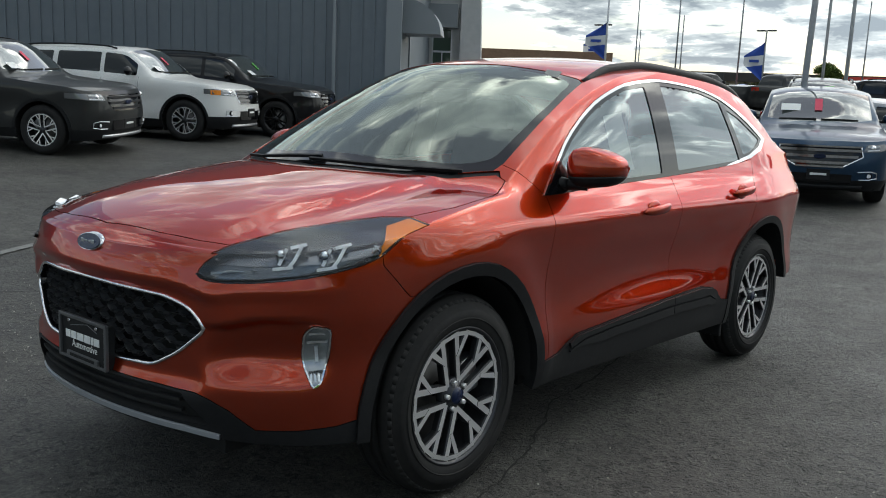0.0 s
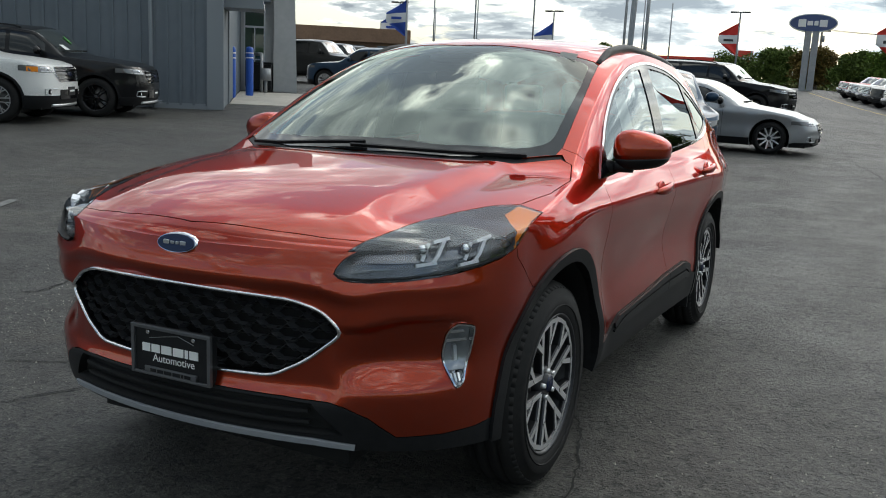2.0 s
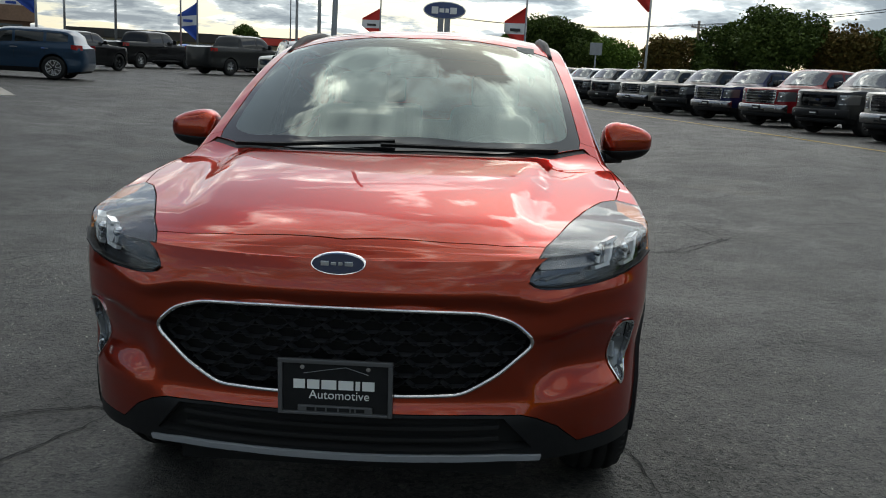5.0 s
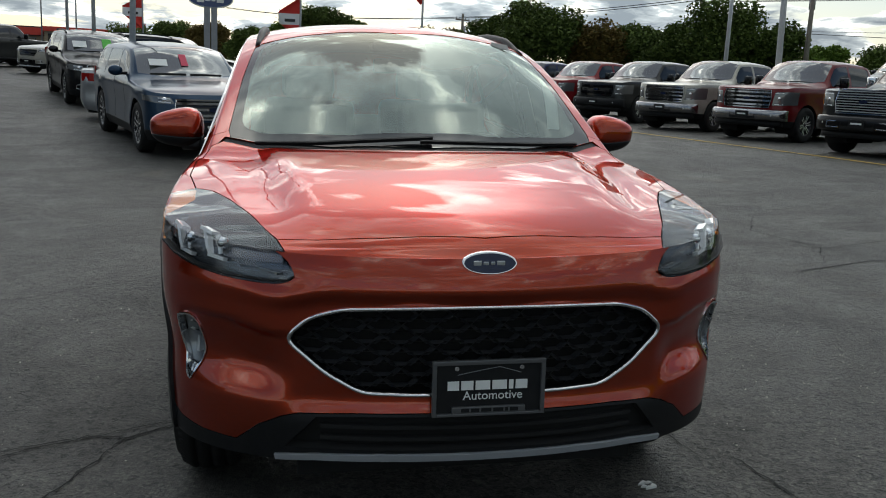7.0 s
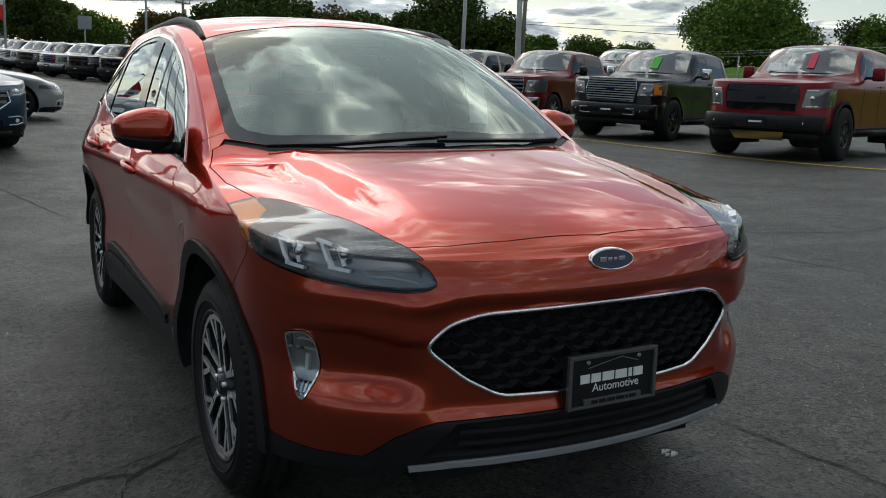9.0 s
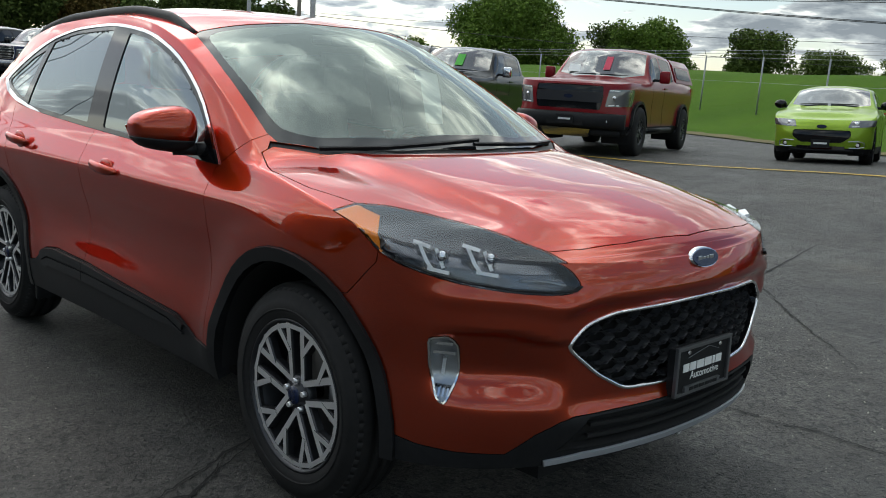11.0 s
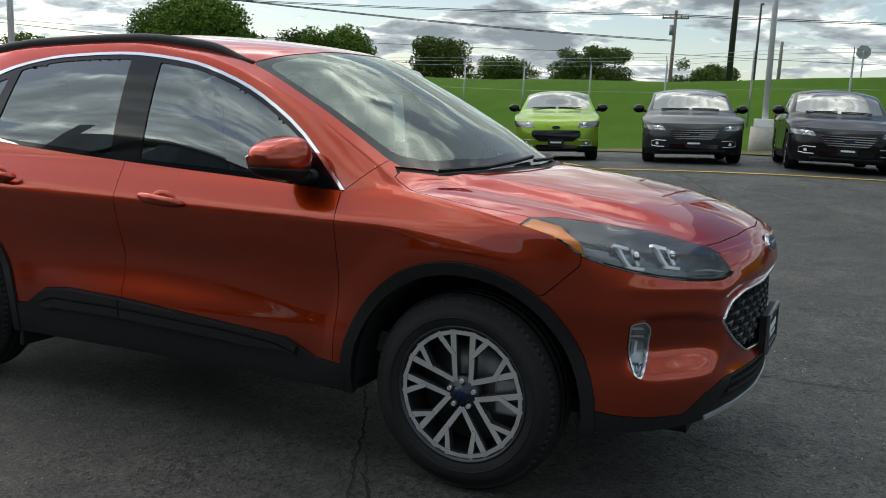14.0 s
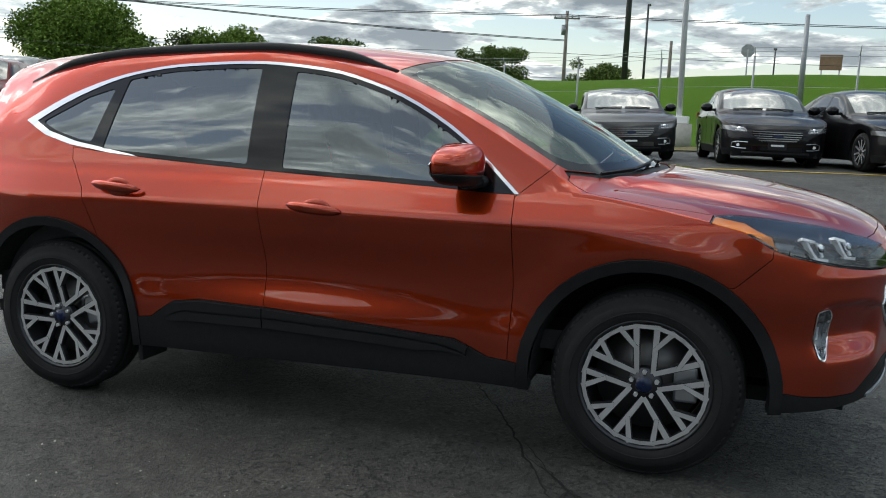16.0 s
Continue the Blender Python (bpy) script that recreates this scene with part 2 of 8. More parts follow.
M = {
    "asphalt": asphalt(),
    "grass": grass_mat(),
    "concrete": grainy("pale_concrete", (0.34, 0.32, 0.28), (0.46, 0.43, 0.38), 1.2, 0.85),
    "pebble": grainy("pale_gravel", (0.50, 0.48, 0.42), (0.30, 0.28, 0.25), 9.0, 0.85),
    "crack": material("crack_shadow", (0.012, 0.012, 0.011), 0.95),
    "line_yellow": grainy("yellow_paint", (0.66, 0.42, 0.04), (0.46, 0.31, 0.05), 3.0, 0.7),
    "line_white": grainy("faded_white_paint", (0.22, 0.22, 0.21), (0.11, 0.11, 0.105), 2.0, 0.8),
    "wall_grey": grainy("blue_grey_steel_cladding", (0.108, 0.130, 0.152), (0.128, 0.150, 0.172), 0.5, 0.55, 0.0, 0.05),
    "wall_light": grainy("light_grey_panel", (0.42, 0.43, 0.43), (0.50, 0.50, 0.50), 0.8, 0.6),
    "trim_grey": material("grey_trim", (0.20, 0.22, 0.24), 0.5),
    "tan_wall": grainy("tan_block_wall", (0.30, 0.24, 0.16), (0.36, 0.29, 0.20), 0.6, 0.85),
    "brick": grainy("brown_brick_far", (0.20, 0.12, 0.075), (0.28, 0.17, 0.11), 0.8, 0.85),
    "roof_dark": grainy("dark_roof_edge", (0.035, 0.030, 0.028), (0.06, 0.05, 0.045), 1.0, 0.7),
    "sign_red": material("red_sign_face", (0.62, 0.05, 0.03), 0.4),
    "sign_blue": material("blue_sign_face", (0.010, 0.038, 0.16), 0.3, coat=0.5),
    "badge_navy": material("navy_badge_face", (0.005, 0.012, 0.042), 0.25),
    "white": material("white_paint", (0.78, 0.78, 0.76), 0.45),
    "flag_red": material("red_flag_cloth", (0.62, 0.035, 0.025), 0.8),
    "flag_white": material("white_flag_cloth", (0.74, 0.74, 0.74), 0.8),
    "flag_blue": material("blue_flag_cloth", (0.025, 0.075, 0.36), 0.8),
    "bollard_blue": grainy("blue_bollard_sleeve", (0.010, 0.075, 0.38), (0.014, 0.095, 0.45), 3.0, 0.4, 0.0, 0.05),
    "pole_white": grainy("white_pole_paint", (0.62, 0.63, 0.64), (0.50, 0.51, 0.52), 2.0, 0.45),
    "pole_grey": grainy("galvanised_pole", (0.25, 0.26, 0.27), (0.34, 0.35, 0.36), 3.0, 0.5, 0.4),
    "pole_dark": material("dark_pole", (0.035, 0.035, 0.035), 0.5),
    "pole_wood": grainy("weathered_pole_wood", (0.16, 0.135, 0.11), (0.24, 0.21, 0.175), 2.0, 0.85),
    "wire": material("black_wire", (0.02, 0.02, 0.022), 0.6),
    "bark": grainy("bark", (0.07, 0.055, 0.04), (0.12, 0.095, 0.07), 6.0, 0.9),
    "glass_dark": material("dark_window_glass", (0.010, 0.012, 0.013), 0.03, 0.0, spec=0.6),
    "dry_grass": grainy("dry_grass_and_dirt", (0.17, 0.13, 0.06), (0.10, 0.10, 0.03), 2.5, 0.95, 0.0, 0.6, 0.03),
    "rubber": grainy("tyre_rubber", (0.012, 0.012, 0.012), (0.020, 0.0195, 0.019), 6.0, 0.72, 0.0, 0.2, 0.002),
    "plastic_black": grainy("grained_black_plastic", (0.010, 0.0105, 0.0115), (0.015, 0.0155, 0.0165), 40.0, 0.5, 0.0, 0.15, 0.0008),
    "gloss_black": material("gloss_black", (0.005, 0.005, 0.006), 0.06, spec=0.4),
    "deep_black": material("unlit_cavity_black", (0.006, 0.006, 0.006), 0.9),
    "chrome": material("chrome", (0.82, 0.82, 0.83), 0.07, 1.0),
    "bumper_chrome": material("worn_bumper_chrome", (0.34, 0.34, 0.35), 0.24, 1.0),
    "silver_trim": material("satin_silver_trim", (0.56, 0.57, 0.59), 0.32, 0.85),
    "alloy": material("machined_alloy", (0.78, 0.78, 0.78), 0.30, 0.75),
    "alloy_dark": material("dark_painted_alloy", (0.045, 0.046, 0.05), 0.35, 0.6),
    "alloy_black": material("black_alloy", (0.012, 0.012, 0.013), 0.25, 0.3),
    "lamp_clear": material("headlamp_plastic", (0.17, 0.175, 0.18), 0.10, 0.45, coat=0.8),
    "guide_white": material("pale_light_guide", (0.93, 0.94, 0.95), 0.14, 0.0, coat=0.8),
    "lamp_amber": material("amber_reflector", (0.85, 0.27, 0.03), 0.12, coat=0.6),
    "lamp_red": material("red_tail_lens", (0.35, 0.012, 0.010), 0.1, coat=0.8),
    "paper_white": material("white_window_paper", (0.75, 0.76, 0.74), 0.6),
    "tag_pink": material("pink_hang_tag", (0.62, 0.05, 0.10), 0.6),
    "tag_green": material("green_hang_tag", (0.08, 0.46, 0.05), 0.6),
    "disc": material("brake_steel", (0.16, 0.155, 0.15), 0.45, 0.9),
}
M["paint_copper"] = car_paint("copper_red_metallic", (0.37, 0.034, 0.005), 0.35, 0.88, 0.28, 1.60, 1.0)
M["paint_copper"].node_tree.nodes["Principled BSDF"].inputs["Specular Tint"].default_value = (0.85, 0.22, 0.06, 1)
for nm, c, mt in (("graphite", (0.030, 0.031, 0.031), 0.25), ("white", (0.72, 0.72, 0.70), 0.0), ("black", (0.007, 0.007, 0.008), 0.1),
                  ("blue", (0.020, 0.046, 0.085), 0.4), ("silver", (0.40, 0.41, 0.42), 0.6), ("tan", (0.40, 0.38, 0.33), 0.35),
                  ("maroon", (0.14, 0.010, 0.012), 0.15), ("ruby", (0.20, 0.008, 0.012), 0.15), ("lime", (0.27, 0.42, 0.035), 0.3),
                  ("navy", (0.006, 0.012, 0.055), 0.3), ("bright_blue", (0.010, 0.09, 0.42), 0.3), ("red", (0.45, 0.012, 0.012), 0.2),
                  ("bronze", (0.085, 0.072, 0.055), 0.5)):
    M["paint_" + nm] = car_paint(nm + "_car_paint", c, 0.2, mt, 0.28, 1.42, 0.5)


for nm, level in (("plastic_black", 0.20), ("rubber", 0.22)):
    M[nm].node_tree.nodes["Principled BSDF"].inputs["Specular IOR Level"].default_value = level


# ---- mesh helpers ----
LIFTED = set()   # sheets cut from a car body: their shading follows the larger faces


def obj(name, bm, mat=None, smooth=False):
    me = bpy.data.meshes.new(name)
    bm.normal_update()
    bm.to_mesh(me)
    if id(bm) in LIFTED:
        LIFTED.discard(id(bm))
        acc = [Vector() for _ in bm.verts]
        bm.verts.index_update()
        for f in bm.faces:
            n = f.normal * f.calc_area()
            for v in f.verts:
                acc[v.index] += n
        me.normals_split_custom_set_from_vertices([(a.normalized() if a.length > 1e-12 else v.normal)[:] for a, v in zip(acc, bm.verts)])
    bm.free()
    if smooth:
        for p in me.polygons:
            p.use_smooth = True
    ob = new(name, me)
    if mat is not None:
        for mm in (mat if isinstance(mat, (list, tuple)) else [mat]):
            me.materials.append(mm)
    return ob


def part(name, bm, mat, parent, label="", smooth=False):
    ob = obj(name, bm, mat, smooth)
    ob.parent = parent
    if label:
        ob["label"] = label
    return ob


def root(name, label, category, group="", kind="", m=None):
    ob = new(name)
    if m is not None:
        ob.matrix_basis = m
    return tagged(ob, label, category, group, kind)


def box(bm, x0, x1, y0, y1, z0, z1, bevel=0.0, m=None):
    mat = Matrix.LocRotScale(((x0 + x1) / 2, (y0 + y1) / 2, (z0 + z1) / 2), None, (abs(x1 - x0), abs(y1 - y0), abs(z1 - z0)))
    got = bmesh.ops.create_cube(bm, size=1.0, matrix=(m @ mat) if m is not None else mat)
    if bevel:
        edges = {e for v in got["verts"] for e in v.link_edges}
        bmesh.ops.bevel(bm, geom=list(edges), offset=bevel, segments=2, affect="EDGES", profile=0.6)
    return bm


def tube(bm, a, b, r0, r1=None, n=12, caps=True):
    a, b = Vector(a), Vector(b)
    r1 = r0 if r1 is None else r1
    q = (b - a).to_track_quat("Z", "Y").to_matrix()
    rings = []
    for p, r in ((a, r0), (b, r1)):
        rings.append([bm.verts.new(p + q @ Vector((r * math.cos(i * math.tau / n), r * math.sin(i * math.tau / n), 0))) for i in range(n)])
    for i in range(n):
        bm.faces.new((rings[0][i], rings[0][(i + 1) % n], rings[1][(i + 1) % n], rings[1][i])).smooth = True
    if caps:
        bm.faces.new(rings[0][::-1])
        bm.faces.new(rings[1])
    return bm


def lathe(bm, profile, n=48, axis="X", close=False):
    """Turns (along, radius) pairs about the x axis (or z)."""
    rings = []
    for a, r in profile:
        ring = []
        for i in range(n):
            c, s = r * math.cos(i * math.tau / n), r * math.sin(i * math.tau / n)
            ring.append(bm.verts.new((a, c, s) if axis == "X" else (c, s, a)))
        rings.append(ring)
    for k in range(len(rings) - (0 if close else 1)):
        r0, r1 = rings[k], rings[(k + 1) % len(rings)]
        for i in range(n):
            f = bm.faces.new((r0[i], r0[(i + 1) % n], r1[(i + 1) % n], r1[i]))
            f.smooth = True
    return bm


def prism(bm, pts, h0, h1, to3):
    """A polygon given in two coordinates, drawn out from h0 to h1; to3 places (a, b, h)."""
    lo = [bm.verts.new(to3(a, b, h0)) for a, b in pts]
    hi = [bm.verts.new(to3(a, b, h1)) for a, b in pts]
    n = len(pts)
    for i in range(n):
        bm.faces.new((lo[i], lo[(i + 1) % n], hi[(i + 1) % n], hi[i]))
    bm.faces.new(lo[::-1])
    bm.faces.new(hi)
    return bm


def curve(*pts):
    """A smooth function through (x, y) pairs that never overshoots."""
    xs, ys = [p[0] for p in pts], [p[1] for p in pts]
    n = len(xs)
    h = [xs[i + 1] - xs[i] for i in range(n - 1)]
    d = [(ys[i + 1] - ys[i]) / h[i] for i in range(n - 1)]
    m = [d[0]] + [0.0 if d[i - 1] * d[i] <= 0 else 2 / (1 / d[i - 1] + 1 / d[i]) for i in range(1, n - 1)] + [d[-1]]

    def f(x):
        if x <= xs[0]:
            return ys[0]
        if x >= xs[-1]:
            return ys[-1]
        i = max(k for k in range(n - 1) if xs[k] <= x)
        t = (x - xs[i]) / h[i]
        t2, t3 = t * t, t * t * t
        return (2 * t3 - 3 * t2 + 1) * ys[i] + (t3 - 2 * t2 + t) * h[i] * m[i] + (3 * t2 - 2 * t3) * ys[i + 1] + (t3 - t2) * h[i] * m[i + 1]
    return f


def ease(a, b, v):
    v = min(1.0, max(0.0, (v - a) / (b - a)))
    return v * v * (3 - 2 * v)


def hump(c, w, v):
    return math.exp(-((v - c) / w) ** 2)

# ---- the ground ----
def ground_z(x, y):
    """Height of the lot: a shallow dish round the red car that rises outwards."""
    r = math.hypot(x, y - 1.3)
    f = ease(4, 14, r)
    near = 0.0204 * x - 0.0171 * y
    far = 0.35 * ease(14, 28, r) * ease(4, -6, x) + 0.020 * min(60.0, max(0.0, r - 28)) * ease(8, -8, x)
    # the rise comes later straight behind the car
    aside = min(1.0, ease(3, 7, x) + ease(-6, -11, x) + ease(4, -2, y))
    level = 0.30 * aside + (0.15 + 0.15 * ease(15, 26, r)) * (1 - aside)
    return (1 - f) * near + level * f + far + 0.35 * ease(9, 0, y) * ease(6, 13, x)


def sheet(name, xs, ys, fz, mat, keep=None):
    bm = bmesh.new()
    vs = {}
    for i, x in enumerate(xs):
        for j, y in enumerate(ys):
            vs[i, j] = bm.verts.new((x, y, fz(x, y)))
    for i in range(len(xs) - 1):
        for j in range(len(ys) - 1):
            if keep is None or keep((xs[i] + xs[i + 1]) / 2, (ys[j] + ys[j + 1]) / 2):
                bm.faces.new((vs[i, j], vs[i + 1, j], vs[i + 1, j + 1], vs[i, j + 1])).smooth = True
    loose = [v for v in bm.verts if not v.link_faces]
    bmesh.ops.delete(bm, geom=loose, context="VERTS")
    return obj(name, bm, mat)


def steps(a, b, fine, near=30.0, grow=1.25):
    """Coordinates from a to b, fine about nought and coarser outwards."""
    out, v, s = [0.0], 0.0, fine
    while v < b:
        v += s
        if v > near:
            s *= grow
        out.append(v)
    v, s = 0.0, fine
    while v > a:
        v -= s
        if -v > near:
            s *= grow
        out.append(v)
    return sorted(out)


TOE_A, TOE_N = Vector((24.5, 14.0)), Vector((0.962, -0.274))


def toe_distance(x, y):
    return (Vector((x, y)) - TOE_A).dot(TOE_N) + 0.25 * noise.noise(Vector((x * 0.35, y * 0.35, 0)))


def berm_z(x, y):
    s = toe_distance(x, y)
    rough = 0.06 * noise.noise(Vector((x * 0.25, y * 0.25, 0)))
    return ground_z(min(x, 24), y) - 0.03 + 0.10 * ease(-0.2, 0.5, s) + 2.85 * ease(0, 16, s) + rough * ease(0, 3, s)


tagged(sheet("ground", steps(-1500, 1500, 0.75), steps(-1500, 1500, 0.75), ground_z, M["asphalt"]), "worn cracked grey asphalt of a car lot", "ground", kind="structure")
tagged(sheet("grass_bank", [16 + 0.8 * i for i in range(30)] + [40 + 4 * i for i in range(60)], [-70 + 1.6 * i for i in range(70)] + [42 + 6 * i for i in range(30)], berm_z, M["grass"],
             lambda x, y: toe_distance(x, y) > -0.3), "mown green grass bank at the edge of the lot", "grass", kind="structure")


def ribbon(name, pts, width, mat, label, lift=0.010, jitter=0.0, taper=False, seed=1):
    """A flat strip laid on the ground along points."""
    rnd = random.Random(seed)
    line = []
    for (x0, y0), (x1, y1) in zip(pts, pts[1:]):
        n = max(1, int(math.hypot(x1 - x0, y1 - y0) / (0.035 if jitter else 0.7)))
        for i in range(n):
            line.append((x0 + (x1 - x0) * i / n, y0 + (y1 - y0) * i / n))
    line.append(pts[-1])
    if jitter:
        drift = 0.0
        moved = []
        for x, y in line:
            drift = drift * 0.9 + rnd.uniform(-1, 1) * jitter
            moved.append((x + drift, y + rnd.uniform(-1, 1) * jitter * 0.7))
        line = moved
    bm = bmesh.new()
    prev = None
    for i, (x, y) in enumerate(line):
        a, b = line[max(0, i - 1)], line[min(len(line) - 1, i + 1)]
        d = Vector((b[0] - a[0], b[1] - a[1]))
        d = d.normalized() if d.length > 1e-6 else Vector((1, 0))
        w = width / 2 * (rnd.uniform(0.35, 1.5) if jitter else 1)
        if taper:
            w *= min(1, 4 * i / len(line), 4 * (len(line) - i) / len(line)) + 0.1
        row = [bm.verts.new((x - d.y * w, y + d.x * w, ground_z(x - d.y * w, y + d.x * w) + lift)), bm.verts.new((x + d.y * w, y - d.x * w, ground_z(x + d.y * w, y - d.x * w) + lift))]
        if prev:
            bm.faces.new((prev[0], prev[1], row[1], row[0]))
        prev = row
    return tagged(obj(name, bm, mat), label, name.split("_")[-1], kind="structure")


ribbon("yellow_line", [(13.2, -12), (12.35, -4), (11.8, -1.0), (11.4, 1.2), (11.1, 3.4), (10.4, 5.8), (9.8, 8.8), (9.1, 12.2), (7.9, 18), (6.5, 26), (4.8, 33), (1.5, 45), (-1.5, 58), (-5, 74)], 0.11, M["line_yellow"], "faded yellow painted line along the parked row")
ribbon("white_line", [(-4.2, -0.25), (-5.0, 0.95), (-6.6, 3.6)], 0.10, M["line_white"], "faded white stall line on asphalt")
CRACKS = ([(1.05, -0.55), (0.91, 0.2), (0.70, 0.75), (0.53, 1.14), (0.47, 1.65), (0.32, 2.29), (0.25, 2.8)], [(-2.6, -0.45), (-1.53, 0.1), (-0.99, 0.37), (-0.5, 0.6), (0.4, 1.2)],
          [(1.25, -1.9), (1.21, -0.98), (1.16, -0.29), (1.05, -0.1)], [(-3.4, 2.1), (-2.2, 2.5), (-1.4, 3.15), (-0.74, 3.68)], [(3.2, 4.6), (3.67, 4.47), (4.33, 3.97), (5.18, 4.27), (7.0, 4.4)],
          [(-0.63, 0.54), (-0.85, 0.38), (-1.11, 0.19), (-1.4, -0.6)], [(3.0, 6.5), (4.4, 6.9), (5.2, 6.2), (6.4, 6.6)], [(2.2, 3.2), (3.4, 3.0), (4.4, 3.4), (6.0, 2.7), (8.0, 3.0)],
          [(3.9, 3.3), (4.3, 4.0), (4.2, 5.0), (4.8, 6.0)], [(2.6, 8.0), (3.8, 9.3), (5.5, 9.0)], [(-2.2, 6.2), (-4.5, 5.0), (-6.5, 5.6)], [(-4.0, -0.5), (-3.0, 1.0), (-3.6, 2.5), (-2.6, 4.5)],
          [(4.6, -0.9), (6.5, 0.4), (9.2, 0.9), (11.5, 2.0)], [(1.8, 4.6), (2.6, 5.6), (2.3, 7.0)], [(2.2, -0.6), (3.9, 0.9), (6.4, 1.4)],
          [(-1.7, 0.05), (-1.43, 0.19), (-1.25, 0.25), (-1.09, 0.22), (-0.82, 0.45)], [(-1.6, 9.6), (-1.18, 8.33), (-0.76, 6.57), (-0.49, 5.66)], [(6.4, 4.87), (8.06, 5.28), (10.39, 5.56)], [(4.1, 2.9), (4.2, 2.53), (4.3, 1.85), (4.46, 1.34)],
          [(0.23, 23.1), (1.26, 15.2), (2.36, 9.75), (3.23, 7.5), (4.2, 6.4)], [(0.89, 4.44), (1.39, 4.57), (2.07, 4.78), (3.03, 6.2)])
for k, pts in enumerate(CRACKS):
    ribbon("asphalt_crack", pts, 0.008 if k < 6 or k == 15 else 0.013, M["crack"], "dark crack in the asphalt", 0.005, 0.012, True, k + 3)


def loose_gravel():
    """Small pale stones strewn over the asphalt, thickest beside the car."""
    rnd = random.Random(21)
    bm = bmesh.new()
    for k in range(4200):
        cx, cy, s = rnd.choice(((-2.6, 0.6, 0.9), (-3.2, 2.4, 1.0), (-2.2, -0.9, 0.8), (-3.0, 1.4, 1.4), (2.2, 0.5, 1.6), (0.4, -1.9, 1.2)))
        x, y = rnd.gauss(cx, s * 0.5), rnd.gauss(cy, s * 0.6)
        if abs(x) < 1.0 and -0.9 < y < 3.7:
            continue
        r = rnd.uniform(0.0016, 0.0034) if rnd.random() < 0.8 else rnd.uniform(0.0034, 0.0062)
        a = rnd.uniform(0, 6.28)
        z = ground_z(x, y) + 0.001
        top = bm.verts.new((x + rnd.uniform(-r, r) * 0.3, y, z + r * rnd.uniform(0.8, 1.4)))
        ring = [bm.verts.new((x + r * rnd.uniform(0.7, 1.3) * math.cos(a + i * 1.5708), y + r * rnd.uniform(0.7, 1.3) * math.sin(a + i * 1.5708), z)) for i in range(4)]
        for i in range(4):
            bm.faces.new((ring[i], ring[(i + 1) % 4], top))
    tagged(obj("loose_gravel", bm, M["pebble"]), "small pale loose stones on the asphalt", "gravel", kind="stuff")


loose_gravel()
scrap = bmesh.new()
for k in range(7):
    a = k * 0.9
    prism(scrap, [(0.02 * math.cos(a) - 0.012, 0.025 * math.sin(a) - 0.008), (0.02 * math.cos(a) + 0.014, 0.025 * math.sin(a) - 0.004), (0.02 * math.cos(a) + 0.004, 0.025 * math.sin(a) + 0.010)], 0.0, 0.003 + 0.001 * k, lambda p, q, h: (0.70 + p, -0.44 + q, ground_z(0.70 + p, -0.44 + q) + 0.001 + h))
bmesh.ops.recalc_face_normals(scrap, faces=scrap.faces[:])
tagged(obj("paper_scrap", scrap, M["paper_white"]), "torn scrap of white paper on the asphalt", "litter")


def dry_edge():
    """A ragged strip of dry grass where the bank meets the asphalt."""
    rnd = random.Random(8)
    d = Vector((-TOE_N.y, TOE_N.x))
    bm = bmesh.new()
    prev = None
    for i in range(-60, 130):
        row = []
        for s in (-0.22 + rnd.uniform(-0.10, 0.06), 0.12, 0.42 + rnd.uniform(-0.12, 0.22)):
            p = TOE_A + d * (i * 0.5) + TOE_N * s
            row.append(bm.verts.new((p.x, p.y, max(ground_z(p.x, p.y), berm_z(p.x, p.y)) + 0.03)))
        if prev:
            for k in (0, 1):
                bm.faces.new((prev[k], prev[k + 1], row[k + 1], row[k]))
        prev = row
    bmesh.ops.recalc_face_normals(bm, faces=bm.faces[:])
    tagged(obj("dry_grass_edge", bm, M["dry_grass"]), "strip of dry tan grass along the lot", "grass", kind="structure")


dry_edge()

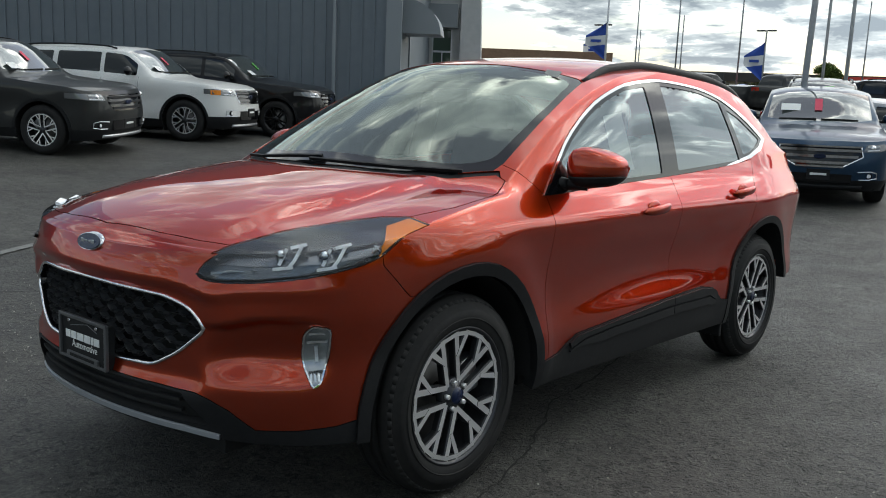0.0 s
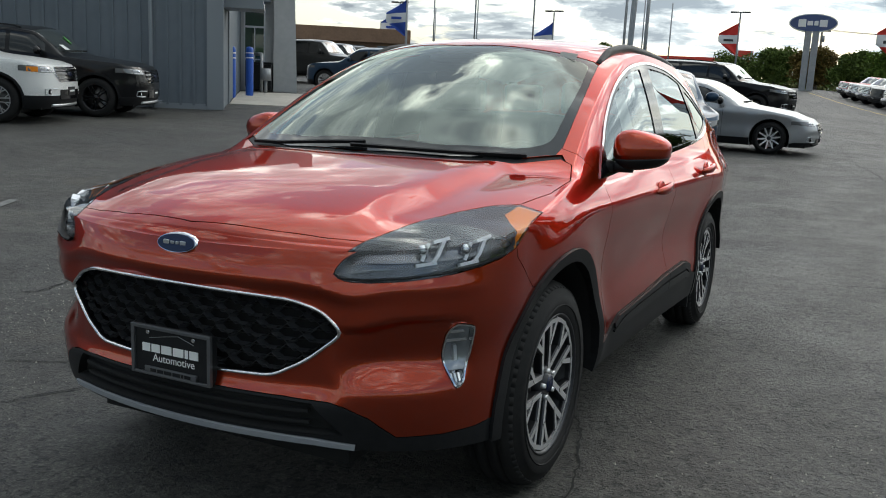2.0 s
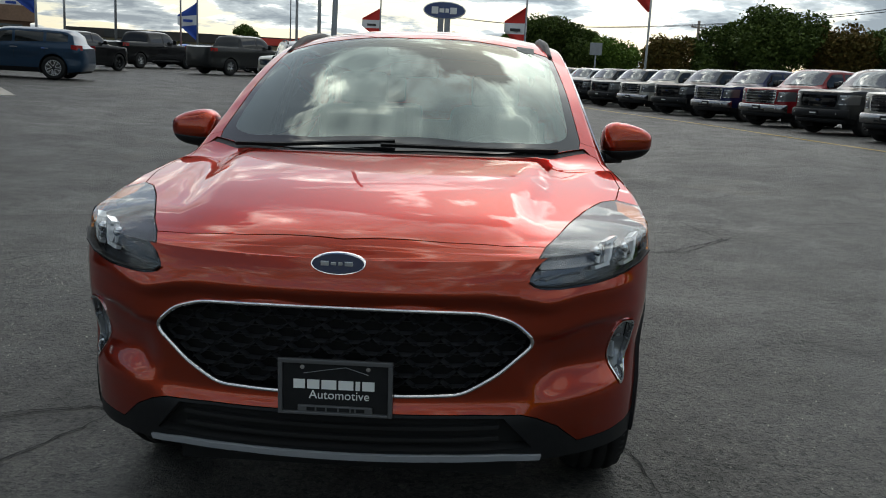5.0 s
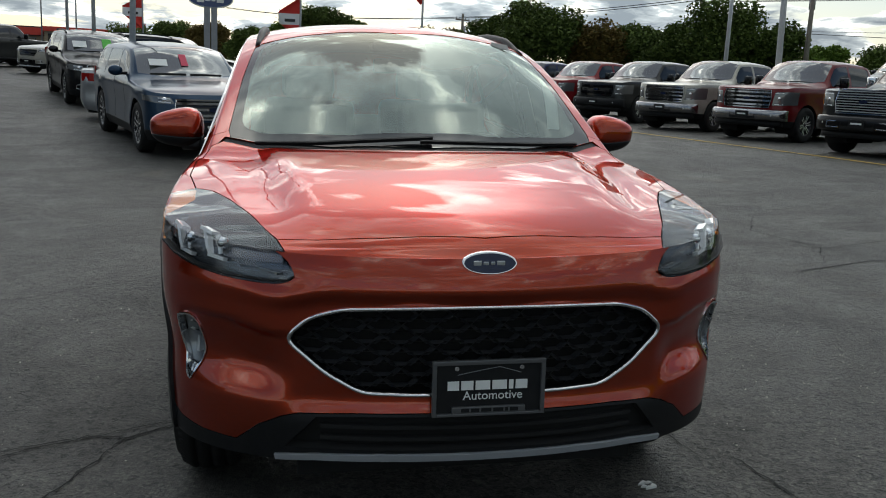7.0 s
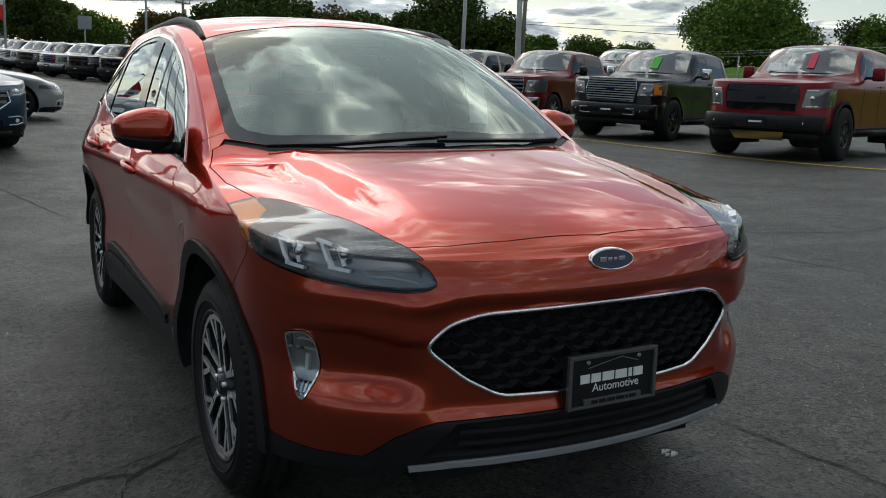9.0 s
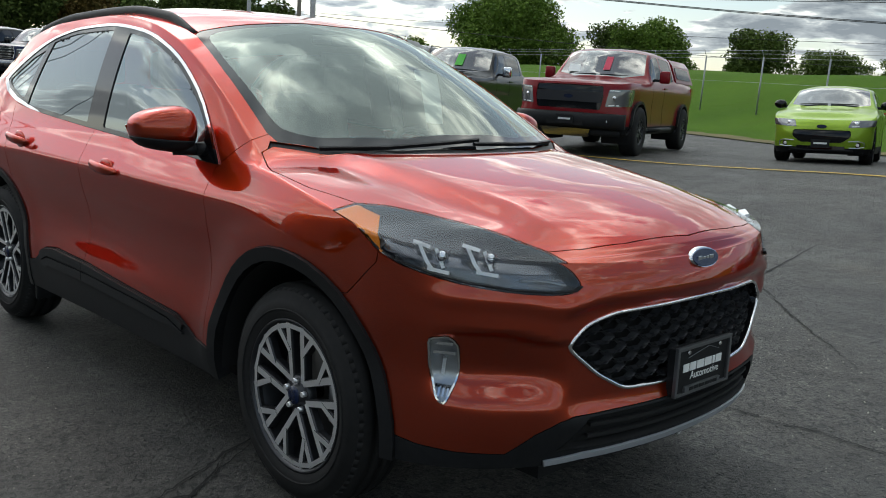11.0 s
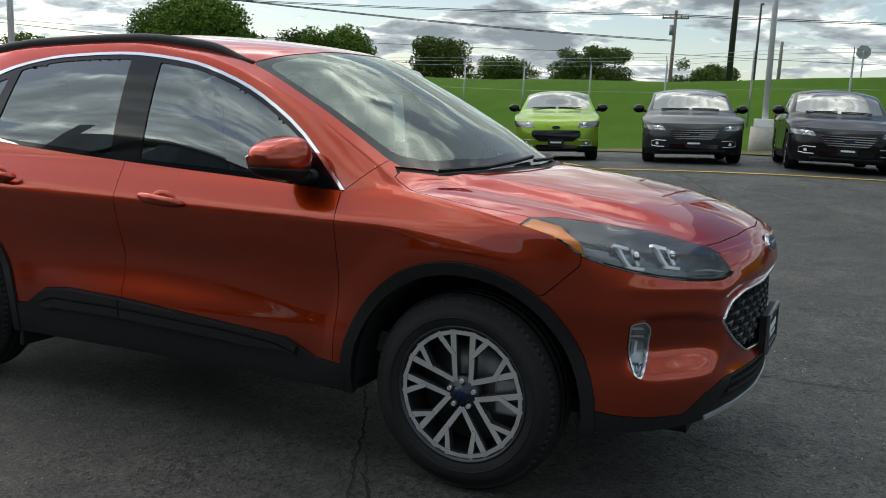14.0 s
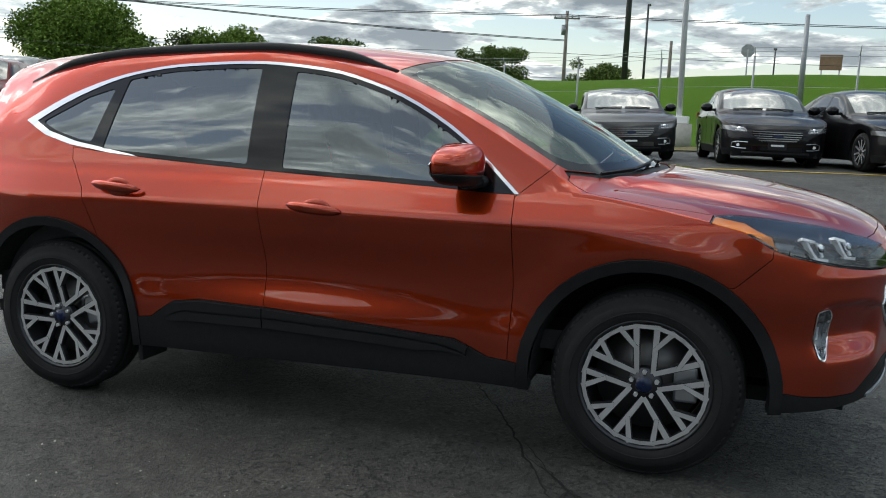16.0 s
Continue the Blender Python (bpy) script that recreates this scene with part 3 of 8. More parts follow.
# ---- the showroom building ----
def build_showroom():
    b = root("showroom_building", "blue-grey steel-clad showroom with a light grey entrance", "building", kind="structure")
    corner = Vector((-12.75, 13.85))
    left = Vector((-0.80, -0.60)).normalized()      # along the clad wall, away from the corner
    back = Vector((left.y, -left.x))                  # into the building
    if back.dot(Vector((-0.6, 0.8))) < 0:
        back = -back
    base = ground_z(-16, 15) - 0.3

    def wall(name, p, q, z0, z1, thick, mat, label="", ribs=0.0):
        bm = bmesh.new()
        d = (q - p)
        L = d.length
        d.normalize()
        out = Vector((d.y, -d.x))
        m = Matrix.Translation((p.x, p.y, 0)) @ Matrix.Rotation(math.atan2(d.y, d.x), 4, "Z")
        box(bm, 0, L, -thick, 0, z0, z1, m=m)
        ob = part(name, bm, mat, b, label)
        if ribs:
            n = int(L / ribs)
            rib = bmesh.new()
            prism(rib, [(0, 0), (0.02, 0.032), (0.055, 0.032), (0.075, 0)], z0 + 0.25, z1, lambda a, c, h: (a, c, h))
            first = part("rib", rib, mat, ob)
            first.matrix_basis = m @ Matrix.Translation((0.05, 0.0, 0))
            for i in range(1, n):
                o = new("rib", first.data)
                o.parent = ob
                o.matrix_basis = m @ Matrix.Translation((0.05 + i * ribs, 0.0, 0))
        return ob
    far = corner + left * 34
    # the ribbed wall faces the lot
    p, q = (far, corner)
    d = (q - p).normalized()
    wall("clad_wall", q, p, base, 5.4, 0.3 if Vector(((p - q).normalized().y, -(p - q).normalized().x)).dot(back) > 0 else -0.3, M["wall_grey"], "blue-grey ribbed steel wall", 0.0)
    bm = bmesh.new()
    n = 112
    rib_mesh = None
    outn = -back
    ang = math.atan2(left.y, left.x)
    holder = [o for o in b.children if o.name.startswith("clad_wall")][0]
    for i in range(n):
        pos = corner + left * (0.20 + i * 0.30) + outn * 0.0
        if rib_mesh is None:
            rib = bmesh.new()
            box(rib, -0.028, 0.028, -0.035, 0.035, base + 0.28, 5.4)
            o = part("rib", rib, M["wall_grey"], holder)
            rib_mesh = o.data
        else:
            o = new("rib", rib_mesh)
            o.parent = holder
        o.matrix_basis = Matrix.Translation((pos.x, pos.y, 0)) @ Matrix.Rotation(ang, 4, "Z")
    bm = bmesh.new()
    box(bm, -0.02, 34, -0.03, 0.03, base, base + 0.32, m=Matrix.Translation((corner.x, corner.y, 0)) @ Matrix.Rotation(ang, 4, "Z"))
    part("base_flashing", bm, M["trim_grey"], b)
    # return wall and its trim
    bm = bmesh.new()
    a2 = math.atan2(back.y, back.x)
    mm = Matrix.Translation((corner.x, corner.y, 0)) @ Matrix.Rotation(a2, 4, "Z")
    box(bm, 0.0, 9.0, -0.15, 0.15, base, 5.4, m=mm)
    part("return_wall", bm, M["wall_grey"], b)
    for s in (0.0, 2.2):
        bm = bmesh.new()
        box(bm, s - 0.06, s + 0.06, -0.19, 0.19, base + 0.2, 5.4, m=mm)
        part("corner_trim", bm, M["trim_grey"], b)
    bm = bmesh.new()
    box(bm, -0.04, 0.04, -0.06, 0.06, base + 0.15, 5.4, m=Matrix.Translation((corner.x + left.x * 1.45, corner.y + left.y * 1.45, 0)) @ Matrix.Translation((outn.x * 0.07, outn.y * 0.07, 0)) @ Matrix.Rotation(ang, 4, "Z"))
    box(bm, -0.25, 0.25, -0.20, 0.20, ground_z(-15.5, 16) + 0.0, ground_z(-15.5, 16) + 0.06, m=Matrix.Translation((corner.x + left.x * 1.45 + outn.x * 0.35, corner.y + left.y * 1.45 + outn.y * 0.35, 0)) @ Matrix.Rotation(ang, 4, "Z"))
    part("downpipe", bm, M["trim_grey"], b, "grey downpipe with splash block")
    # entrance front, set back and light grey
    e0 = corner + back * 9.0
    right = -left
    me = Matrix.Translation((e0.x, e0.y, 0)) @ Matrix.Rotation(math.atan2(right.y, right.x), 4, "Z")
    # local: x to the right along the front, -y towards the lot
    flip = 1 if (Matrix.Rotation(math.atan2(right.y, right.x), 3, "Z") @ Vector((0, -1, 0))).to_2d().dot(outn) > 0 else -1

    def ebox(name, x0, x1, y0, y1, z0, z1, mat, label="", bev=0.0):
        bm = bmesh.new()
        box(bm, x0, x1, -flip * y0, -flip * y1, z0, z1, bev, m=me)
        return part(name, bm, mat, b, label)
    g = ground_z(-18, 22)
    ebox("entrance_wall", -1.0, 0.24, -0.3, 0.0, base, 8.2, M["wall_light"], "light grey panel wall")
    ebox("entrance_wall", 0.93, 1.30, -0.3, 0.0, base, 8.2, M["wall_light"], "light grey panel wall")
    ebox("entrance_wall", 0.24, 0.93, -0.3, 0.0, g + 2.9, 8.2, M["wall_light"], "light grey panel wall")
    ebox("glass_door", 0.24, 0.93, -0.12, -0.10, g, g + 2.9, M["glass_green"], "green-tinted glass entrance")
    for x0, x1, z0, z1 in ((0.24, 0.28, g, g + 2.9), (0.89, 0.93, g, g + 2.9), (0.24, 0.93, g + 2.05, g + 2.11), (0.24, 0.93, g, g + 0.10), (0.24, 0.93, g + 2.84, g + 2.9), (0.58, 0.61, g, g + 2.05), (0.28, 0.89, g + 1.0, g + 1.04)):
        ebox("door_bar", x0, x1, -0.14, 0.02, z0, z1, M["silver_trim"])
    ebox("canopy", 0.10, 1.12, -0.02, 0.8, g + 2.85, g + 3.6, M["trim_grey"], "dark grey canopy")
    # curved side awning near the corner
    bm = bmesh.new()
    ring = [(0.95 * math.sin(radians(a)), g + 2.15 + 0.85 * math.cos(radians(a))) for a in range(0, 91, 9)]
    poly = [(0.0, g + 2.15)] + ring
    mr = Matrix.Translation((corner.x, corner.y, 0)) @ Matrix.Rotation(a2, 4, "Z")
    side = 1 if (Matrix.Rotation(a2, 3, "Z") @ Vector((0, 1, 0))).to_2d().dot(right) > 0 else -1
    prism(bm, poly, 0.6, 2.1, lambda a, c, h: mr @ Vector((h, side * (a + 0.15), c)))
    bmesh.ops.recalc_face_normals(bm, faces=bm.faces[:])
    part("awning", bm, M["trim_grey"], b, "dark quarter-round awning")
    # slanting pylon at the end of the front
    bm = bmesh.new()
    quad = [(1.22, base), (2.02, base), (1.72, 9.0), (1.22, 9.0)]
    prism(bm, quad, 0.35, -1.2, lambda a, c, h: me @ Vector((a, -flip * h, c)))
    bmesh.ops.recalc_face_normals(bm, faces=bm.faces[:])
    part("pylon", bm, M["wall_light"], b, "light grey leaning pylon")
    ebox("back_body", -3.0, 1.6, -9, -0.3, base, 8.2, M["wall_light"])
    bm = bmesh.new()
    box(bm, -0.5, 34, 0.3, 26, 5.4, 5.65, m=Matrix.Translation((corner.x, corner.y, 0)) @ Matrix.Rotation(ang, 4, "Z") @ Matrix.Diagonal((1, 1 if (Matrix.Rotation(ang, 3, "Z") @ Vector((0, 1, 0))).to_2d().dot(back) > 0 else -1, 1, 1)))
    bmesh.ops.recalc_face_normals(bm, faces=bm.faces[:])
    part("roof", bm, M["roof_dark"], b)
    # concrete apron before the door, laid on the ground
    bm = bmesh.new()
    ma = Matrix.Translation((corner.x, corner.y, 0)) @ Matrix.Rotation(math.atan2(right.y, right.x), 4, "Z")
    grid = []
    for i in range(9):
        row = []
        for k in range(13):
            p = ma @ Vector((0.2 + 3.2 * i / 8, 2.0 + 5.5 * k / 12, 0))
            row.append(bm.verts.new((p.x, p.y, ground_z(p.x, p.y) + 0.02)))
        grid.append(row)
    for r0, r1 in zip(grid, grid[1:]):
        for k in range(12):
            bm.faces.new((r0[k], r1[k], r1[k + 1], r0[k + 1]))
    rim = [e for e in bm.edges if e.is_boundary]
    low = bmesh.ops.extrude_edge_only(bm, edges=rim)
    for v in low["geom"]:
        if isinstance(v, bmesh.types.BMVert):
            v.co.z -= 0.12
    bmesh.ops.recalc_face_normals(bm, faces=bm.faces[:])
    apron = obj("entrance_apron", bm, M["concrete"])
    tagged(apron, "pale concrete apron before the entrance", "pavement", kind="structure")


M["glass_green"] = material("green_tinted_glass", (0.035, 0.075, 0.05), 0.04, 0.0, spec=0.7)
build_showroom()


def bollard():
    b = root("bollard", "blue sleeved bollard with two white bands", "bollard", "bollards by the entrance")
    bm = bmesh.new()
    lathe(bm, [(0.0, 0.115), (1.36, 0.115), (1.41, 0.10), (1.44, 0.06), (1.45, 0.001)], 20, "Z")
    part("sleeve", bm, M["bollard_blue"], b, smooth=True)
    for z in (1.12, 1.26):
        bm = bmesh.new()
        lathe(bm, [(z - 0.015, 0.1155), (z - 0.015, 0.118), (z + 0.015, 0.118), (z + 0.015, 0.1155)], 20, "Z")
        part("band", bm, M["white"], b)
    return b


first = bollard()
for i, (x, y) in enumerate(((-15.35, 17.5), (-15.6, 18.6), (-17.7, 22.3))):
    m = Matrix.Translation((x, y, ground_z(x, y)))
    if i == 0:
        first.matrix_basis = m
    else:
        copy_thing(first, m)


def waste_bin(x, y):
    b = root("waste_bin", "black square waste bin beside the entrance", "bin", m=pose(x, y, ground_z(x, y) + 0.03, 0, 0, 30))
    bm = bmesh.new()
    box(bm, -0.36, 0.36, -0.33, 0.33, 0, 0.85, 0.03)
    part("box", bm, M["plastic_black"], b)
    bm = bmesh.new()
    box(bm, -0.38, 0.38, -0.35, 0.35, 0.85, 0.92, 0.02)
    part("lid", bm, M["plastic_black"], b)


waste_bin(-17.3, 21.3)


def pipe_stand(x, y):
    b = root("pipe_stand", "grey gas pipe and meter beside the wall", "meter", m=pose(x, y, ground_z(x, y)))
    bm = bmesh.new()
    tube(bm, (0, 0, 0), (0, 0, 1.25), 0.05)
    tube(bm, (0, 0, 1.22), (-0.45, 0.25, 1.22), 0.05)
    tube(bm, (0.25, -0.1, 0), (0.25, -0.1, 0.45), 0.05)
    part("pipe", bm, M["pole_grey"], b)
    bm = bmesh.new()
    tube(bm, (0.25, -0.1, 0.4), (0.25, -0.1, 0.78), 0.17, 0.15, 16)
    part("meter_drum", bm, M["pole_grey"], b)


pipe_stand(-16.5, 20.3)

# ---- vehicle bodies: one half skin of rows and columns, cut along drawn outlines ----
class Skin:
    """Half of a car body (x > 0), nose towards -y, from a few drawn curves. Columns run round the plan, rows up the side and over the top."""

    def __init__(self, c, cols=(14, 40, 8), rows=(12, 5, 8)):
        self.c = c
        front, side, rear = cols
        lower, flank, top = rows
        self.bm = bm = bmesh.new()
        self.pid = bm.faces.layers.int.new("panel")
        self.zone = bm.faces.layers.int.new("zone")
        ys = sorted(set([c["yc"] + (c["yr"] - c["yc"]) * i / side for i in range(1, side)] + list(c.get("stations", ()))))
        columns = [("f", i / front) for i in range(front + 1)] + [("s", y) for y in ys] + [("r", 1 - i / rear) for i in range(rear + 1)]
        grid = []
        for kind, v in columns:
            zr = self.ridge_z(kind, v)
            y_mid = {"f": c["yc"], "s": v, "r": c["yr"]}[kind]
            zb = c["bottom"](self.place(kind, v, zr * 0.5)[1])
            col = []
            for j in range(lower + 1):
                t = j / lower
                z = zb + (zr - zb) * t
                col.append((Vector((*self.place(kind, v, z), z)), 0))
            ridge = col[-1][0]
            cabin = kind == "s" and c["cab"][0] < v < c["cab"][1]
            if cabin:
                cx, cz = c["Cx"](v), max(c["Cz"](v), zr)
                cx = min(cx, ridge.x)
            else:
                cx, cz = ridge.x, zr
            edge = Vector((cx, ridge.y, cz))
            high = (edge - ridge).length
            for j in range(1, flank + 1):
                t = j / flank
                p = ridge.lerp(edge, t)
                p.x += c.get("belly", 0.05) * high * 4 * t * (1 - t) * 0.5
                col.append((p, 1))
            k = c["bow"](ridge.y)
            yc = ridge.y - k * cx * cx
            yc = min(max(yc, c["nose"](zr) + (0.0 if v == 0 else 0.004 * v)), c["tail"](zr)) if kind != "s" else yc
            if kind == "f":
                yc = min(yc, ridge.y)
                yc = max(yc, c["nose"](c["ridge_f"](0)) + 0.10 * v * v)
            zc = c["Zc"](yc)
            for j in range(1, top + 1):
                s = 1 - (j / top) ** 1.5
                y = yc + (ridge.y - yc) * s * s
                z = zc + (cz - zc) * s ** c.get("crown", 2.6) + (c["top"](cx * s, y) if "top" in c else 0.0)
                col.append((Vector((cx * s, y, z)), 2))
            grid.append(col)
        verts = [[bm.verts.new(p) for p, _ in col] for col in grid]
        for i in range(len(grid) - 1):
            for j in range(len(grid[0]) - 1):
                q = (verts[i][j], verts[i + 1][j], verts[i + 1][j + 1], verts[i][j + 1])
                f = bm.faces.new(q)
                f.smooth = True
                f[self.zone] = grid[i][j + 1][1]
        bmesh.ops.remove_doubles(bm, verts=bm.verts[:], dist=0.0004)
        bmesh.ops.dissolve_degenerate(bm, dist=0.0002, edges=bm.edges[:])
        bm.normal_update()
        side_face = max(bm.faces, key=lambda f: f.calc_center_median().x)
        if side_face.normal.x < 0:
            bmesh.ops.reverse_faces(bm, faces=bm.faces[:])

    def ridge_z(self, kind, v):
        c = self.c
        return c["ridge_f"](v) if kind == "f" else c["ridge_r"](v) if kind == "r" else c["ridge"](v)

    def width(self, z, y):
        c = self.c
        w = c["P"](z) * c["B"](y)
        if "relief" in c:
            w += c["relief"](y, z)
        return w

    def place(self, kind, v, z):
        c = self.c
        if kind == "s":
            return self.width(z, v), v
        a = v * math.pi / 2
        n = c["n_front"] if kind == "f" else c["n_rear"]
        sx, cy = max(0.0, math.sin(a)) ** (2 / n), max(0.0, math.cos(a)) ** (2 / n)
        if kind == "f":
            y = c["yc"] - (c["yc"] - c["nose"](z)) * cy
            x = self.width(z, c["yc"]) * sx
            if "face" in c:
                y += c["face"](x, z)
            return x, y
        return self.width(z, c["yr"]) * sx, c["yr"] + (c["tail"](z) - c["yr"]) * cy

    # -- cutting --
    def cut(self, pts, view, pid, zones=(0, 1, 2), keep=None, only=None):
        """Cuts the skin along a closed outline seen along view ('side', 'front', 'top' or 'slant') and gives the faces inside the number pid."""
        bm = self.bm
        A, B, D = VIEWS[view]
        n = len(pts)
        P = [(Vector(A) * a + Vector(B) * b) for a, b in pts]
        lo_a, hi_a = min(a for a, _ in pts) - 0.01, max(a for a, _ in pts) + 0.01
        lo_b, hi_b = min(b for _, b in pts) - 0.01, max(b for _, b in pts) + 0.01
        VA, VB = Vector(A), Vector(B)

        def boxed(f):
            aa = [v.co.dot(VA) for v in f.verts]
            bb = [v.co.dot(VB) for v in f.verts]
            return min(aa), max(aa), min(bb), max(bb)
        ok = lambda f: f[self.zone] in zones and (keep is None or keep(f.calc_center_median())) and (only is None or f[self.pid] in only)
        pool = []
        for f in bm.faces:
            if ok(f):
                a0, a1, b0, b1 = boxed(f)
                if a1 > lo_a and a0 < hi_a and b1 > lo_b and b0 < hi_b:
                    pool.append(f)
        for i in range(n):
            (a0, b0), (a1, b1) = pts[i], pts[(i + 1) % n]
            sa, sb = sorted((a0, a1)), sorted((b0, b1))
            hit = []
            for f in pool:
                u0, u1, w0, w1 = boxed(f)
                if u1 > sa[0] - 1e-4 and u0 < sa[1] + 1e-4 and w1 > sb[0] - 1e-4 and w0 < sb[1] + 1e-4:
                    hit.append(f)
            if not hit:
                continue
            no = (P[(i + 1) % n] - P[i]).cross(Vector(D)).normalized()
            edges = {e for f in hit for e in f.edges}
            vs = {v for f in hit for v in f.verts}
            geo = hit + list(edges) + list(vs)
            res = bmesh.ops.bisect_plane(bm, geom=geo, dist=1e-5, plane_co=P[i], plane_no=no)
            hits = set(hit)
            pool = [f for f in pool if f.is_valid and f not in hits] + [g for g in res["geom"] if isinstance(g, bmesh.types.BMFace)]
            pool = [f for f in dict.fromkeys(pool) if f.is_valid and ok(f)]
        got = []
        for f in pool:
            m = f.calc_center_median()
            if inside(m.dot(VA), m.dot(VB), pts):
                f[self.pid] = pid
                got.append(f)
        return got

    def lift(self, pid, both=True, mirror=False, flange=0.010, gap=0.0015, push=0.0, back=False):
        """The faces numbered pid as a mesh of their own, with turned-in edges; both joins the mirrored half to it."""
        bm = bmesh.new()
        ids = pid if isinstance(pid, (tuple, list)) else (pid,)
        faces = [f for f in self.bm.faces if f[self.pid] in ids]
        for flip in ((False, True) if both else (mirror,)):
            made = {}
            for f in faces:
                vs = []
                for v in f.verts:
                    if v not in made:
                        made[v] = bm.verts.new((-v.co.x if flip else v.co.x, v.co.y, v.co.z))
                    vs.append(made[v])
                try:
                    bm.faces.new(vs[::-1] if flip else vs).smooth = True
                except ValueError:
                    pass
        if both:
            mid = [v for v in bm.verts if abs(v.co.x) < 0.0006]
            bmesh.ops.remove_doubles(bm, verts=mid, dist=0.0012)
        bmesh.ops.remove_doubles(bm, verts=bm.verts[:], dist=0.0006)
        bm.normal_update()
        LIFTED.add(id(bm))

        def normals():
            acc = {v: Vector() for v in bm.verts}
            for f in bm.faces:
                n = f.normal * f.calc_area()
                for v in f.verts:
                    acc[v] += n
            return {v: (a.normalized() if a.length > 1e-12 else v.normal.copy()) for v, a in acc.items()}
        if push:
            offs = list(normals().items())
            for v, nn in offs:
                v.co += nn * push
            bm.normal_update()
        rim = [e for e in bm.edges if e.is_boundary]
        if gap or flange:
            move = {}
            for e in rim:
                f = e.link_faces[0]
                inn = (f.calc_center_median() - (e.verts[0].co + e.verts[1].co) / 2)
                d = (e.verts[1].co - e.verts[0].co)
                if d.length < 1e-7:
                    continue
                d.normalize()
                inn -= d * inn.dot(d)
                if inn.length < 1e-7:
                    continue
                inn.normalize()
                for v in e.verts:
                    move.setdefault(v, []).append(inn)
            every = normals()
            norms = {v: every[v] for v in move}
            for v, ds in move.items():
                s = sum(ds, Vector())
                if s.length > 1e-6:
                    v.co += s.normalized() * gap
            if flange:
                # the turned-in edge has corners of its own, so that the fold stays crisp
                up, low = {}, {}
                for e in rim:
                    f = e.link_faces[0]
                    lp = next(q for q in f.loops if q.edge == e)
                    a, b = lp.vert, lp.link_loop_next.vert
                    if a not in norms or b not in norms:
                        continue
                    for v in (a, b):
                        if v not in up:
                            up[v] = bm.verts.new(v.co)
                            low[v] = bm.verts.new(v.co - norms[v] * flange)
                    bm.faces.new((up[b], up[a], low[a], low[b])).smooth = True
        return bm

    def drop(self, pid):
        bmesh.ops.delete(self.bm, geom=[f for f in self.bm.faces if f[self.pid] == pid], context="FACES")


VIEWS = {"side": ((0, 1, 0), (0, 0, 1), (1, 0, 0)), "front": ((1, 0, 0), (0, 0, 1), (0, 1, 0)), "top": ((1, 0, 0), (0, 1, 0), (0, 0, 1)),
         "slant": ((0.7071, 0.7071, 0), (0, 0, 1), (0.7071, -0.7071, 0))}


def inside(a, b, pts):
    got, n = False, len(pts)
    for i in range(n):
        (a0, b0), (a1, b1) = pts[i], pts[(i + 1) % n]
        if (b0 > b) != (b1 > b) and a < (a1 - a0) * (b - b0) / (b1 - b0) + a0:
            got = not got
    return got


def rounded(pts, r=0.03, n=4):
    """A closed outline with its corners rounded."""
    out, N = [], len(pts)
    for i in range(N):
        p0, p1, p2 = Vector(pts[i - 1]), Vector(pts[i]), Vector(pts[(i + 1) % N])
        a, b = p0 - p1, p2 - p1
        rr = min(r, a.length * 0.45, b.length * 0.45)
        s, e = p1 + a.normalized() * rr, p1 + b.normalized() * rr
        for k in range(n + 1):
            t = k / n
            q = s * (1 - t) ** 2 + p1 * 2 * t * (1 - t) + e * t * t
            out.append((q.x, q.y))
    return out


def grown(pts, d):
    """A closed outline moved outwards by d."""
    N, area = len(pts), 0.0
    for i in range(N):
        area += pts[i][0] * pts[(i + 1) % N][1] - pts[(i + 1) % N][0] * pts[i][1]
    sg = 1 if area > 0 else -1
    out = []
    for i in range(N):
        p0, p1, p2 = Vector(pts[i - 1]), Vector(pts[i]), Vector(pts[(i + 1) % N])
        e0, e1 = (p1 - p0), (p2 - p1)
        if e0.length < 1e-7 or e1.length < 1e-7:
            out.append(tuple(p1))
            continue
        e0.normalize(), e1.normalize()
        n0, n1 = Vector((e0.y, -e0.x)) * sg, Vector((e1.y, -e1.x)) * sg
        m = (n0 + n1)
        m = m.normalized() if m.length > 1e-5 else n0
        out.append(tuple(p1 + m * (d / max(0.45, m.dot(n0)))))
    return out


def ring_pts(cy, cz, r, a0=0.0, a1=360.0, n=28):
    return [(cy + r * math.cos(radians(a0 + (a1 - a0) * i / n)), cz + r * math.sin(radians(a0 + (a1 - a0) * i / n))) for i in range(n + (0 if a1 - a0 >= 360 else 1))]


